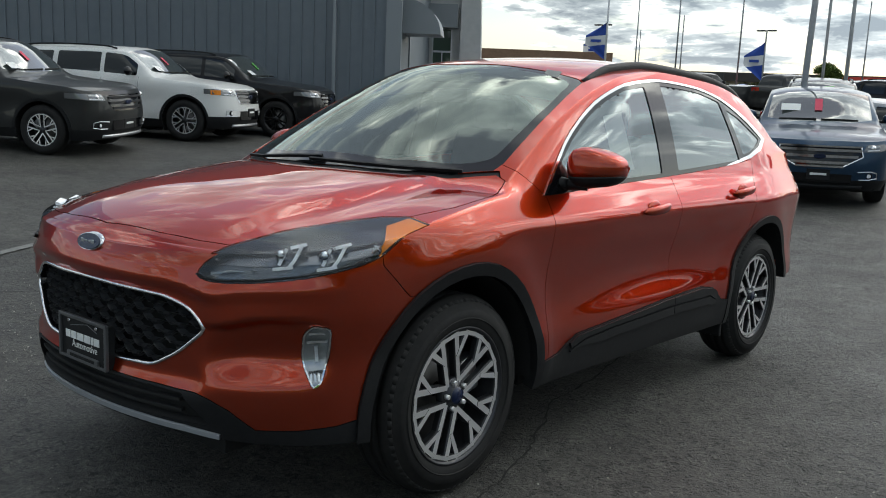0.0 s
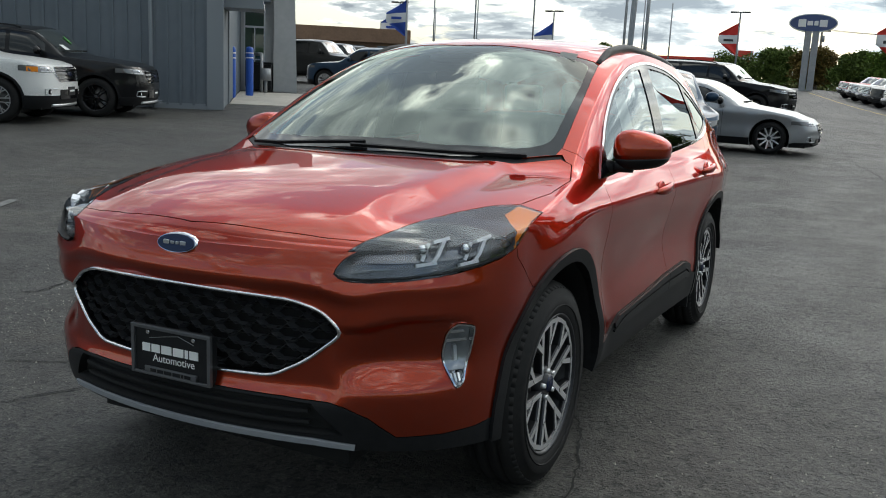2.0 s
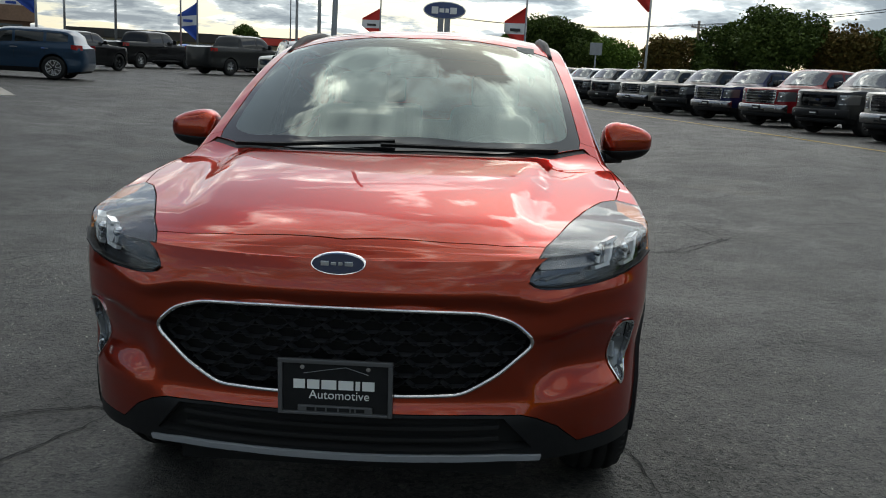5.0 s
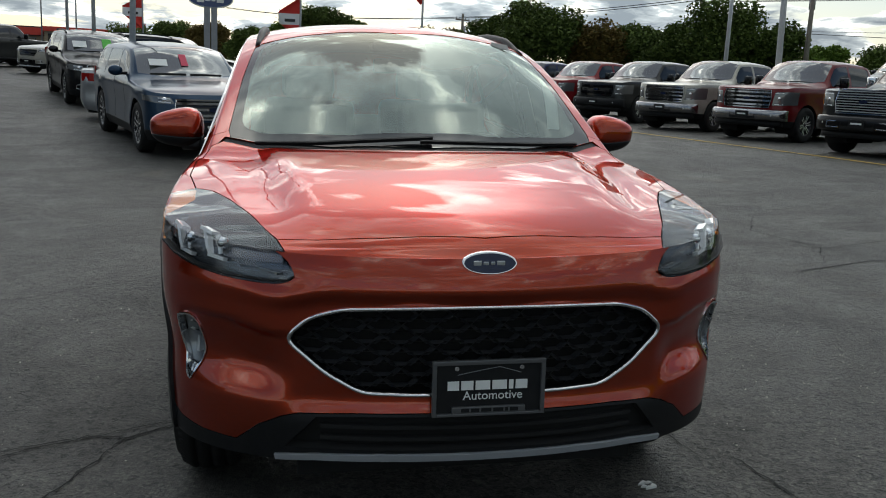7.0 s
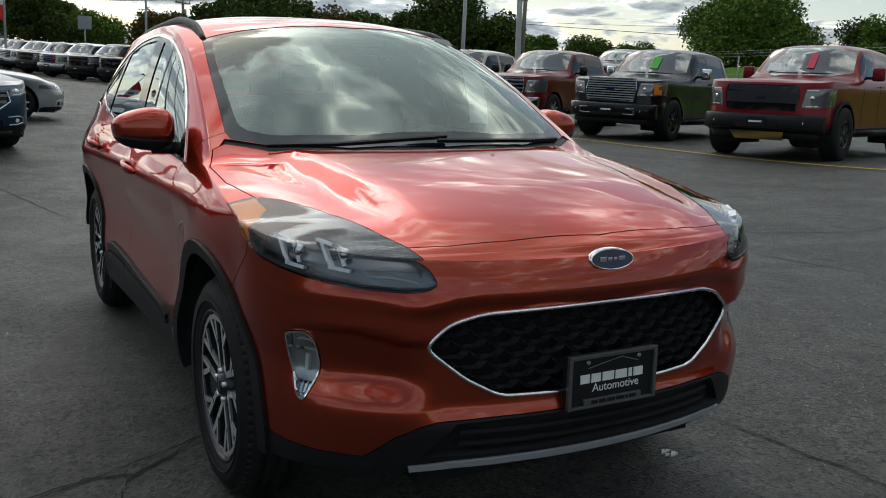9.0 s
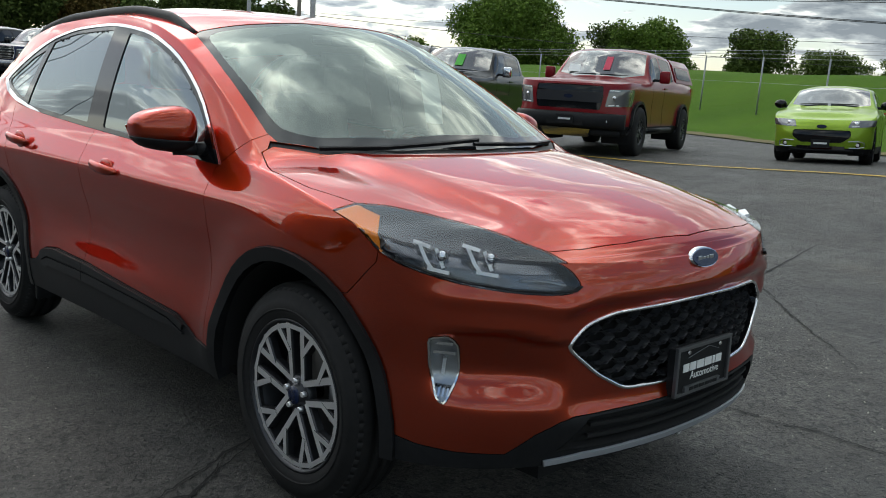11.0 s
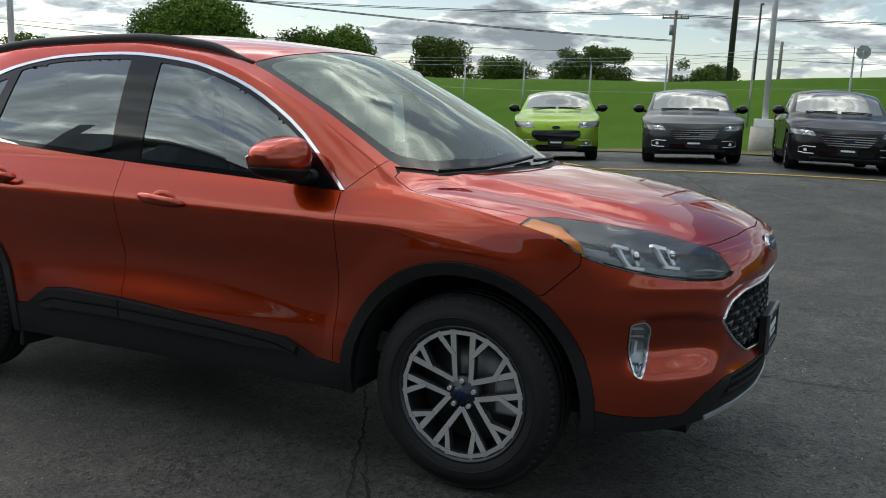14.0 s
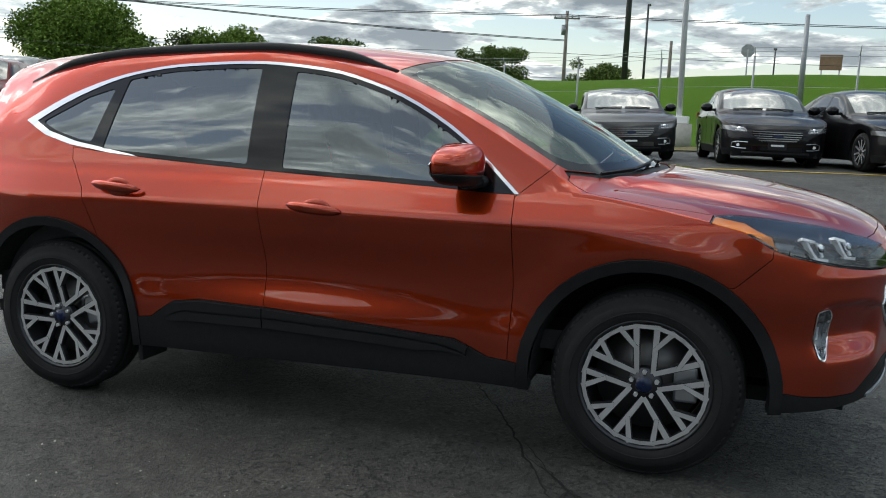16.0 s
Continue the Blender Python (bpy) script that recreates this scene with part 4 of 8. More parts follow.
# ---- wheels ----
def spoke_wheel(r_tyre, r_rim, width, style, face_mat, n_spokes=5, detail=1.0):
    """A wheel about the x axis with its face towards +x, as an Empty with tyre, rim and spokes under it. Built once a size and style, then copied."""
    hub = new("wheel")
    w = width / 2
    seg = int(56 * detail)
    bm = bmesh.new()
    sh = r_rim + 0.012
    prof = [(-w + 0.02, r_rim - 0.01), (-w + 0.006, sh), (-w, (sh + r_tyre) / 2), (-w + 0.02, r_tyre - 0.02), (-w + 0.045, r_tyre - 0.004)]
    if detail >= 1:
        for g in (-0.045, 0.0, 0.045):
            prof += [(g - 0.006, r_tyre), (g - 0.005, r_tyre - 0.009), (g + 0.005, r_tyre - 0.009), (g + 0.006, r_tyre)]
    prof += [(w - 0.045, r_tyre - 0.004), (w - 0.02, r_tyre - 0.02), (w - 0.004, r_tyre - 0.05), (w, (sh + r_tyre) / 2), (w - 0.004, sh + 0.012), (w - 0.008, sh), (w - 0.02, r_rim - 0.01)]
    lathe(bm, prof, seg)
    if detail >= 1:
        # shoulder blocks of the tread
        for i in range(72):
            a = i * math.tau / 72
            for sx in (-1, 1):
                m = Matrix.Rotation(a, 4, "X") @ Matrix.Translation((sx * (w - 0.034), 0, r_tyre - 0.0165)) @ Matrix.Rotation(sx * radians(26), 4, "Y")
                bmesh.ops.create_cube(bm, size=1.0, matrix=m @ Matrix.Diagonal((0.036, 0.0285, 0.0075, 1)))
        # raised ring on the wall of the tyre
        lathe(bm, [(w - 0.002, r_rim + 0.030), (w + 0.0015, r_rim + 0.032), (w + 0.0015, r_rim + 0.034), (w - 0.002, r_rim + 0.036)], seg)
    part("tyre", bm, M["rubber"], hub, "black rubber tyre", True)
    bm = bmesh.new()
    lathe(bm, [(-w + 0.02, r_rim - 0.004), (w - 0.016, r_rim - 0.002), (w - 0.010, r_rim + 0.003), (w - 0.009, r_rim - 0.003), (w - 0.016, r_rim - 0.008), (w - 0.03, r_rim - 0.018), (-w + 0.04, r_rim - 0.03)], seg)
    part("rim", bm, M["alloy_dark"], hub, smooth=True)
    bm = bmesh.new()
    lathe(bm, [(-0.02, 0.03), (-0.02, r_rim - 0.05), (-0.005, r_rim - 0.05), (-0.005, 0.03)], 32)
    part("brake_disc", bm, M["disc"], hub)
    bm = bmesh.new()
    lathe(bm, [(-w + 0.05, 0.02), (-w + 0.05, r_rim - 0.03)], 32)
    part("splash_shield", bm, M["deep_black"], hub)
    bm = bmesh.new()
    box(bm, -0.03, 0.035, 0.09 * r_rim / 0.22, 0.17 * r_rim / 0.22, -0.07, 0.07, 0.012)
    part("brake_caliper", bm, M["silver_trim"], hub)
    xf = w - 0.018

    def bar(bm, r0, a0, r1, a1, w0, w1, dx0=0.0, dx1=0.0, deep=0.03, side=None):
        """A spoke from radius r0 at angle a0 to r1 at a1 with a bevelled face."""
        p0 = Vector((0, r0 * math.cos(a0), r0 * math.sin(a0)))
        p1 = Vector((0, r1 * math.cos(a1), r1 * math.sin(a1)))
        d = (p1 - p0).normalized()
        s = Vector((1, 0, 0)).cross(d)
        ring = []
        for p, ww, dx in ((p0, w0, dx0), (p1, w1, dx1)):
            f = Vector((xf + dx, 0, 0))
            ring.append([bm.verts.new(p + f + s * ww * 0.38), bm.verts.new(p + f - s * ww * 0.38), bm.verts.new(p + f - s * ww * 0.5 - Vector((0.006, 0, 0))),
                         bm.verts.new(p + f - s * ww * 0.42 - Vector((deep, 0, 0))), bm.verts.new(p + f + s * ww * 0.42 - Vector((deep, 0, 0))), bm.verts.new(p + f + s * ww * 0.5 - Vector((0.006, 0, 0)))])
        for i in range(6):
            f = bm.faces.new((ring[0][i], ring[0][(i + 1) % 6], ring[1][(i + 1) % 6], ring[1][i]))
            f.material_index = 0 if i == 0 else 1
        bm.faces.new(ring[0][::-1]).material_index = 1
        bm.faces.new(ring[1]).material_index = 1
        return bm
    R = r_rim - 0.012
    dark = M["alloy_dark"] if face_mat is not M["alloy_black"] else M["alloy_black"]
    if style == "fork":
        # each arm leaves the hub straight and forks before the rim; arms stand in pairs
        for i in range(n_spokes):
            bm = bmesh.new()
            base = math.pi / 2 + i * math.tau / n_spokes
            for sg in (-1, 1):
                bar(bm, 0.052, base + sg * 0.62, R, base + sg * 0.165, 0.024, 0.030, -0.014, 0.0)
                bar(bm, R * 0.60, base + sg * 0.235, R, base + sg * 0.445, 0.020, 0.028, -0.005, 0.0)
                bar(bm, R * 0.965, base + sg * 0.445, R * 0.965, base + sg * 0.64, 0.020, 0.020, 0.0, 0.0, 0.02)
            bar(bm, R * 0.965, base - 0.165, R * 0.965, base + 0.165, 0.020, 0.020, 0.0, 0.0, 0.02)
            for sg in (-1, 1):
                bar(bm, R * 0.965, base + sg * 0.165, R * 0.965, base + sg * 0.445, 0.020, 0.020, 0.0, 0.0, 0.02)
            part("spoke", bm, [face_mat, dark], hub)
    else:
        for i in range(n_spokes):
            bm = bmesh.new()
            base = math.pi / 2 + i * math.tau / n_spokes
            if style == "pair":
                for sg in (-1, 1):
                    bar(bm, 0.05, base + sg * 0.30, R, base + sg * 0.16, 0.030, 0.026, -0.014, 0.0)
            else:
                bar(bm, 0.04, base, R, base, 0.05, 0.036, -0.014, 0.0)
            part("spoke", bm, [face_mat, dark], hub)
    bm = bmesh.new()
    lathe(bm, [(xf - 0.045, 0.066), (xf - 0.020, 0.064), (xf - 0.014, 0.058), (xf - 0.015, 0.036), (xf - 0.004, 0.034), (xf - 0.001, 0.028), (xf, 0.001)], 32)
    part("hub_cap", bm, dark, hub, smooth=True)
    if detail >= 1:
        bm = bmesh.new()
        lathe(bm, [(xf - 0.0035, 0.031), (xf + 0.001, 0.029), (xf + 0.001, 0.001)], 24)
        part("centre_badge", bm, M["badge_navy"], hub, "plain navy centre badge")
        for i in range(5):
            a = math.pi / 2 + i * math.tau / 5
            bm = bmesh.new()
            p = Vector((xf - 0.02, 0.049 * math.cos(a), 0.049 * math.sin(a)))
            tube(bm, p, p + Vector((0.022, 0, 0)), 0.010, 0.0085, 6)
            part("lug_nut", bm, M["alloy"], hub)
    return hub


def set_wheel(pattern, parent, x, y, z, turn=0.0):
    """A copy of a pattern wheel under a vehicle; the far side is turned round."""
    wheel = copy_thing(pattern, Matrix.Translation((x, y, z)) @ Matrix.Rotation(0 if x > 0 else math.pi, 4, "Z") @ Matrix.Rotation(turn, 4, "X"))
    wheel.parent = parent
    return wheel


def forget(ob):
    for o in (*ob.children_recursive, ob):
        bpy.data.objects.remove(o)

# ---- the copper-red crossover in the middle of the lot ----
def car_glass(name, tint, ior=1.55, sheen=(0.90, 1.0, 0.93)):
    """Thin tinted pane: clear through, mirror-like by its angle."""
    mat = bpy.data.materials.new(name)
    mat.use_nodes = True
    nt = mat.node_tree
    nt.nodes.clear()
    out, mixn = nt.nodes.new("ShaderNodeOutputMaterial"), nt.nodes.new("ShaderNodeMixShader")
    thru, gloss, fres = nt.nodes.new("ShaderNodeBsdfTransparent"), nt.nodes.new("ShaderNodeBsdfGlossy"), nt.nodes.new("ShaderNodeFresnel")
    thru.inputs[0].default_value = (*tint, 1)
    gloss.inputs["Roughness"].default_value = 0.0
    gloss.inputs["Color"].default_value = (*sheen, 1)
    fres.inputs[0].default_value = ior
    nt.links.new(fres.outputs[0], mixn.inputs[0])
    nt.links.new(thru.outputs[0], mixn.inputs[1])
    nt.links.new(gloss.outputs[0], mixn.inputs[2])
    nt.links.new(mixn.outputs[0], out.inputs[0])
    return mat


M["windscreen"] = car_glass("windscreen_glass", (0.72, 0.80, 0.75), 2.15)
M["front_glass"] = car_glass("side_window_glass", (0.46, 0.53, 0.50), 2.3, (0.88, 0.97, 1.0))
M["privacy_glass"] = car_glass("dark_privacy_glass", (0.07, 0.08, 0.08), 2.3, (0.88, 0.97, 1.0))
M["lens"] = car_glass("clear_lamp_lens", (0.94, 0.96, 0.97), 1.5, (0.95, 0.97, 1.0))
M["cabin_grey"] = grainy("light_grey_cabin_lining", (0.30, 0.30, 0.28), (0.36, 0.355, 0.335), 6.0, 0.85)
M["cabin_dark"] = grainy("charcoal_cabin_plastic", (0.030, 0.031, 0.032), (0.045, 0.045, 0.046), 8.0, 0.7)
M["seat_cloth"] = grainy("dark_seat_cloth", (0.035, 0.036, 0.038), (0.06, 0.06, 0.062), 20.0, 0.9)


def hero_relief(y, z):
    b = 0.0
    for wy, swell in ((0.0, 0.020), (2.71, 0.010)):
        r = math.hypot(y - wy, z - 0.36)
        b += swell * hump(0.49, 0.09, r) * ease(0.25, 0.4, z)
    b -= 0.020 * hump(1.45, 0.75, y) * hump(0.69, 0.12, z)
    b += 0.017 * hump(1.40, 0.75, y) * hump(0.50, 0.11, z)
    b += 0.010 * hump(0.93, 0.035, z) * ease(-0.2, 0.5, y)
    return b


def hero_face(x, z):
    """How far the front skin is sunk: the undercut over the grille, the pockets of the fog lights, and the proud ledge under the headlights."""
    edge = 0.672 + 0.030 * ease(0.56, 0.70, x)
    across = ease(0.50, 0.60, x) * (1 - ease(0.775, 0.835, x))
    slope = 0.5 * (1 - ease(edge, edge + 0.012, z)) + 0.5 * (1 - ease(edge - 0.105, edge + 0.010, z))
    pocket = ease(0.478, 0.596, z) * slope * across
    brow = 0.808 - 0.022 * hump(0.55, 0.08, x)
    under = (1 - ease(brow - 0.040, brow, z)) * ease(0.44, 0.52, z) * (1 - ease(0.47, 0.60, x))
    ledge = hump(brow - 0.004, 0.022, z) * ease(0.40, 0.60, x) * (1 - ease(0.80, 0.88, x))
    sill = hump(0.520, 0.030, z) * ease(0.45, 0.62, x) * (1 - ease(0.78, 0.86, x))
    return 0.058 * pocket + 0.024 * under - 0.009 * ledge - 0.004 * sill


HERO = {
    "yc": -0.33, "yr": 3.28, "n_front": 2.25, "n_rear": 2.3, "cab": (0.29, 3.27),
    "stations": (0.53, 0.56, 1.60, 1.64),
    "nose": curve((0.18, -0.80), (0.26, -0.855), (0.34, -0.893), (0.45, -0.922), (0.60, -0.930), (0.76, -0.924), (0.84, -0.908), (0.90, -0.884), (0.94, -0.86)),
    "tail": curve((0.2, 3.50), (0.4, 3.64), (0.6, 3.67), (0.9, 3.64), (1.2, 3.60)),
    "P": curve((0.18, 0.80), (0.25, 0.868), (0.34, 0.886), (0.46, 0.888), (0.60, 0.878), (0.75, 0.888), (0.88, 0.903), (0.95, 0.898), (1.02, 0.868), (1.08, 0.832), (1.18, 0.795)),
    "B": curve((-0.33, 0.985), (0.0, 1.0), (0.6, 0.988), (1.4, 0.988), (2.2, 1.004), (2.75, 1.012), (3.28, 0.958)),
    "relief": hero_relief, "face": hero_face,
    "bottom": curve((-0.95, 0.325), (-0.8, 0.318), (-0.45, 0.308), (-0.36, 0.30), (0.3, 0.295), (0.45, 0.295), (2.3, 0.278), (2.9, 0.34), (3.1, 0.42), (3.7, 0.44)),
    "ridge_f": curve((0, 0.893), (0.3, 0.898), (0.6, 0.915), (0.8, 0.933), (1.0, 0.957)),
    "ridge": curve((-0.33, 0.957), (-0.2, 0.985), (0.0, 1.022), (0.33, 1.062), (0.52, 1.045), (0.9, 1.060), (1.62, 1.088), (2.3, 1.125), (2.9, 1.175), (3.28, 1.19)),
    "ridge_r": curve((0, 1.14), (1.0, 1.19)),
    "Cx": curve((0.29, 0.800), (0.5, 0.768), (0.8, 0.728), (1.115, 0.695), (1.7, 0.660), (2.4, 0.650), (3.0, 0.655), (3.27, 0.72)),
    "Cz": curve((0.29, 1.075), (0.5, 1.195), (0.8, 1.355), (1.115, 1.482), (1.4, 1.552), (1.75, 1.585), (2.4, 1.560), (2.8, 1.495), (3.1, 1.36), (3.27, 1.20)),
    "Zc": curve((-0.90, 0.885), (-0.884, 0.893), (-0.85, 0.928), (-0.80, 0.957), (-0.7, 0.992), (-0.4, 1.048), (-0.1, 1.088), (0.03, 1.105), (0.10, 1.135), (0.35, 1.285),
                (0.65, 1.445), (0.93, 1.570), (1.05, 1.600), (1.4, 1.640), (1.8, 1.660), (2.4, 1.655), (3.0, 1.620), (3.42, 1.565), (3.46, 1.46), (3.56, 1.19), (3.60, 1.14)),
    "bow": curve((-0.9, 0.10), (-0.6, 0.40), (1.2, 0.42), (1.9, 0.10), (2.6, 0.0), (3.28, -0.35)),
    "belly": 0.06, "crown": 2.6, "top": None,
}


def hood_relief(x, y):
    """The raised middle of the hood between two creases, and the dips beside it."""
    x = abs(x)
    along = ease(-0.86, -0.45, y - 0.25 * x * x) * (1 - ease(-0.03, 0.10, y - 0.42 * x * x))
    edge = 0.50 + 0.11 * (y + 0.5)
    return along * (0.017 * (1 - ease(edge - 0.012, edge + 0.030, x)) - 0.008 * hump(edge + 0.08, 0.055, x))


HERO["top"] = hood_relief
GRILLE = rounded([(-0.6, 0.760), (0.20, 0.759), (0.385, 0.753), (0.468, 0.728), (0.531, 0.672), (0.430, 0.586), (0.335, 0.534), (0.20, 0.530), (-0.6, 0.530)], 0.030, 4)
HEADLAMP = rounded([(-0.231, 0.838), (-0.204, 0.876), (-0.130, 0.924), (-0.05, 1.05), (0.455, 1.05), (0.445, 0.998), (0.385, 0.945), (0.330, 0.902), (0.275, 0.880), (0.18, 0.858), (0.08, 0.840), (-0.04, 0.826), (-0.15, 0.819), (-0.20, 0.821)], 0.015, 2)
LAMP_TOP = [(0.552, -0.742), (0.587, -0.671), (0.624, -0.570), (0.685, -0.410), (0.745, -0.280), (0.803, -0.205)]   # where hood and headlight meet
FOG = rounded([(0.100, 0.668), (0.126, 0.692), (0.176, 0.686), (0.170, 0.60), (0.148, 0.517), (0.130, 0.504), (0.100, 0.565), (0.094, 0.60)], 0.012, 2)
WINDOW_TOP = curve((0.50, 1.040), (0.80, 1.290), (1.115, 1.447), (1.40, 1.520), (1.75, 1.548), (2.10, 1.535), (2.37, 1.497), (2.68, 1.402), (2.945, 1.264))


def under_top(y0, y1, drop, tip=0.0):
    """Points along the window line from y0 to y1, set in by drop and more towards the tail."""
    pts = []
    for i in range(33):
        y = y0 + (y1 - y0) * i / 32
        slope = (WINDOW_TOP(y + 0.01) - WINDOW_TOP(y - 0.01)) / 0.02
        pts.append((y, WINDOW_TOP(y) - (drop + tip * ease(2.3, 2.9, y)) * math.hypot(1, slope)))
    return pts


DLO = under_top(0.505, 2.94, 0.0) + [(2.80, 1.203), (2.64, 1.163), (2.30, 1.118), (2.0, 1.05), (0.505, 1.0)]
DLO_IN = under_top(0.525, 2.87, 0.012, 0.022) + [(2.78, 1.222), (2.62, 1.180), (2.30, 1.130), (2.0, 1.05), (0.525, 0.95)]
WINDOWS = (rounded([(0.655, 1.072), *under_top(0.665, 1.535, 0.030), (1.545, 1.102)], 0.012, 2),
           rounded([(1.715, 1.112), *under_top(1.705, 2.39, 0.030), (2.47, 1.152)], 0.012, 2),
           rounded([(2.535, 1.178), (2.455, 1.425), (2.60, 1.382), (2.835, 1.264), (2.76, 1.230), (2.62, 1.193)], 0.02, 3))
SILL = [(0.30, 0.10), (0.40, 0.385), (0.51, 0.402), (0.605, 0.406), (0.670, 0.435), (0.745, 0.466), (1.08, 0.485), (1.55, 0.511), (1.92, 0.518), (2.05, 0.500), (2.11, 0.462), (2.165, 0.422), (2.24, 0.414), (2.45, 0.41), (2.5, 0.10)]


def front_y(x, z):
    c = HERO
    w = c["P"](z) * c["B"](-0.33)
    r = max(0.0, 1 - (abs(x) / w) ** 2.25) ** (1 / 2.25)
    return c["yc"] - (c["yc"] - c["nose"](z)) * r + hero_face(abs(x), z)


def build_hero():
    car = root("crossover_car", "copper-red metallic crossover parked nose-out on worn asphalt", "car", m=LEAN)
    sk = Skin(HERO, (44, 96, 10), (46, 12, 22))
    BODY, BUMPER, FENDER, FDOOR, RDOOR, HOOD = 0, 1, 2, 3, 4, 5
    sk.cut([(0.10, -0.5), (0.10, 0.68), (-0.30, 0.762), (-0.415, 0.872), (-0.44, 1.3), (-2, 1.3), (-2, -0.5)], "side", BUMPER)
    sk.cut([(-0.005, -0.834), (0.28, -0.808), (0.45, -0.776), *LAMP_TOP, (0.835, -0.02), (0.830, 0.20), (0.785, 0.333), (0.74, 0.335), (0.60, 0.205), (0.35, 0.075), (-0.005, 0.025)], "top", HOOD, keep=lambda p: p.z > 0.86)
    sk.cut([(-0.6, 0.1), (0.520, 0.1), (0.522, 0.40), (0.512, 0.70), (0.524, 1.035), (0.40, 1.14), (0.30, 1.4), (-0.6, 1.4)], "side", FENDER, only=(BODY,))
    sk.cut([(0.520, 0.1), (0.522, 0.40), (0.512, 0.70), (0.524, 1.035), (0.530, 1.3), (1.63, 1.3), (1.625, 1.05), (1.603, 0.7), (1.60, 0.1)], "side", FDOOR, zones=(0,), only=(BODY,))
    sk.cut([(1.60, 0.1), (1.603, 0.7), (1.625, 1.05), (1.63, 1.3), (2.66, 1.3), (2.62, 1.10), (2.52, 0.98), (2.45, 0.80), (2.40, 0.6), (2.25, 0.3), (2.2, 0.1)], "side", RDOOR, zones=(0,), only=(BODY,))
    # black plastic: chin, sill, arches
    sk.cut([(-0.1, 0.05), (-0.1, 0.479), (0.36, 0.475), (0.50, 0.468), (0.545, 0.456), (0.605, 0.424), (0.668, 0.364), (0.77, 0.366), (0.83, 0.374), (0.865, 0.390), (1.2, 0.40), (1.2, 0.05)], "front", 13, zones=(0,), keep=lambda p: p.y < -0.1)
    sk.cut([(-0.1, 0.468), (0.34, 0.466), (0.455, 0.460), (0.535, 0.366), (0.42, 0.368), (-0.1, 0.370)], "front", 14, zones=(0,), keep=lambda p: p.y < -0.5)
    sk.cut([(-0.1, 0.355), (0.27, 0.357), (0.45, 0.352), (0.565, 0.338), (0.560, 0.320), (0.45, 0.331), (0.27, 0.335), (-0.1, 0.333)], "front", 15, zones=(0,), keep=lambda p: p.y < -0.5)
    sk.cut(SILL, "side", 10, zones=(0,))
    for cy, a, b in ((0.0, 11, 21), (2.71, 12, 22)):
        sk.cut(ring_pts(cy, 0.360, 0.484 if cy == 0 else 0.480, n=44), "side", a, zones=(0,), keep=lambda p: p.x > 0.6 and (p.y < 2.71 or p.z > 0.40))
        sk.cut(ring_pts(cy, 0.360, 0.440, n=44), "side", b, zones=(0,), keep=lambda p: p.x > 0.6)
    # grille, lamps
    sk.cut(grown(GRILLE, 0.009), "front", 16, zones=(0,), keep=lambda p: p.y < -0.6)
    sk.cut(GRILLE, "front", 17, zones=(0,), keep=lambda p: p.y < -0.6)
    sk.cut(HEADLAMP, "slant", 18, zones=(0,), keep=lambda p: p.y < 0.1 and p.x > 0.3)
    sk.cut([*LAMP_TOP, (0.95, -0.190), (0.95, -0.95), (0.50, -0.95), (0.535, -0.79)], "top", 18, zones=(2,), keep=lambda p: p.y < -0.15)
    sk.cut([(0.300, 0.80), (0.335, 0.985), (0.60, 1.05), (0.60, 0.80)], "slant", 24, only=(18,), zones=(0, 2), keep=lambda p: p.y < 0.1 and p.x > 0.3)
    sk.cut(grown(FOG, 0.005), "slant", 19, zones=(0,), keep=lambda p: p.y < -0.3 and p.x > 0.5)
    sk.cut(FOG, "slant", 23, zones=(0,), keep=lambda p: p.y < -0.3 and p.x > 0.5)
    # glass
    sk.cut([(-0.005, 0.070), (0.35, 0.120), (0.60, 0.240), (0.715, 0.345), (0.722, 0.40), (0.675, 0.78), (0.628, 1.085), (0.60, 1.10), (0.35, 1.015), (-0.005, 0.955)], "top", 40, zones=(2,))
    sk.cut(rounded([(-0.3, 0.150), (0.30, 0.180), (0.58, 0.288), (0.678, 0.390), (0.642, 0.80), (0.602, 1.050), (0.34, 0.975), (-0.3, 0.930)], 0.06, 4), "top", 43, zones=(2,), only=(40,))
    sk.cut([(-0.005, -0.02), (0.35, 0.05), (0.62, 0.19), (0.76, 0.335), (0.735, 0.36), (0.60, 0.24), (0.35, 0.120), (-0.005, 0.070)], "top", 41, zones=(2,), only=(BODY, FENDER))
    sk.cut(DLO, "side", 30, zones=(1,))
    sk.cut(DLO_IN, "side", 31, zones=(1,))
    for i, w in enumerate(WINDOWS):
        sk.cut(w, "side", 32 + i, zones=(1,))
    paint = M["paint_copper"]
    part("body_shell", sk.lift(BODY), paint, car, "copper-red painted roof, pillars and rear")
    part("hood", sk.lift(HOOD, gap=0.0026), paint, car)
    bumper = part("front_bumper", sk.lift(BUMPER), paint, car)
    chin = part("chin", sk.lift(13), M["plastic_black"], bumper, "black grained plastic chin")
    part("skid_lip", sk.lift(15, push=0.006, flange=0.02), M["skid_silver"], bumper, "satin silver lip")
    part("lower_intake", sk.lift(14, push=-0.03, flange=-0.03, gap=0), M["deep_black"], bumper, "dark lower air intake")
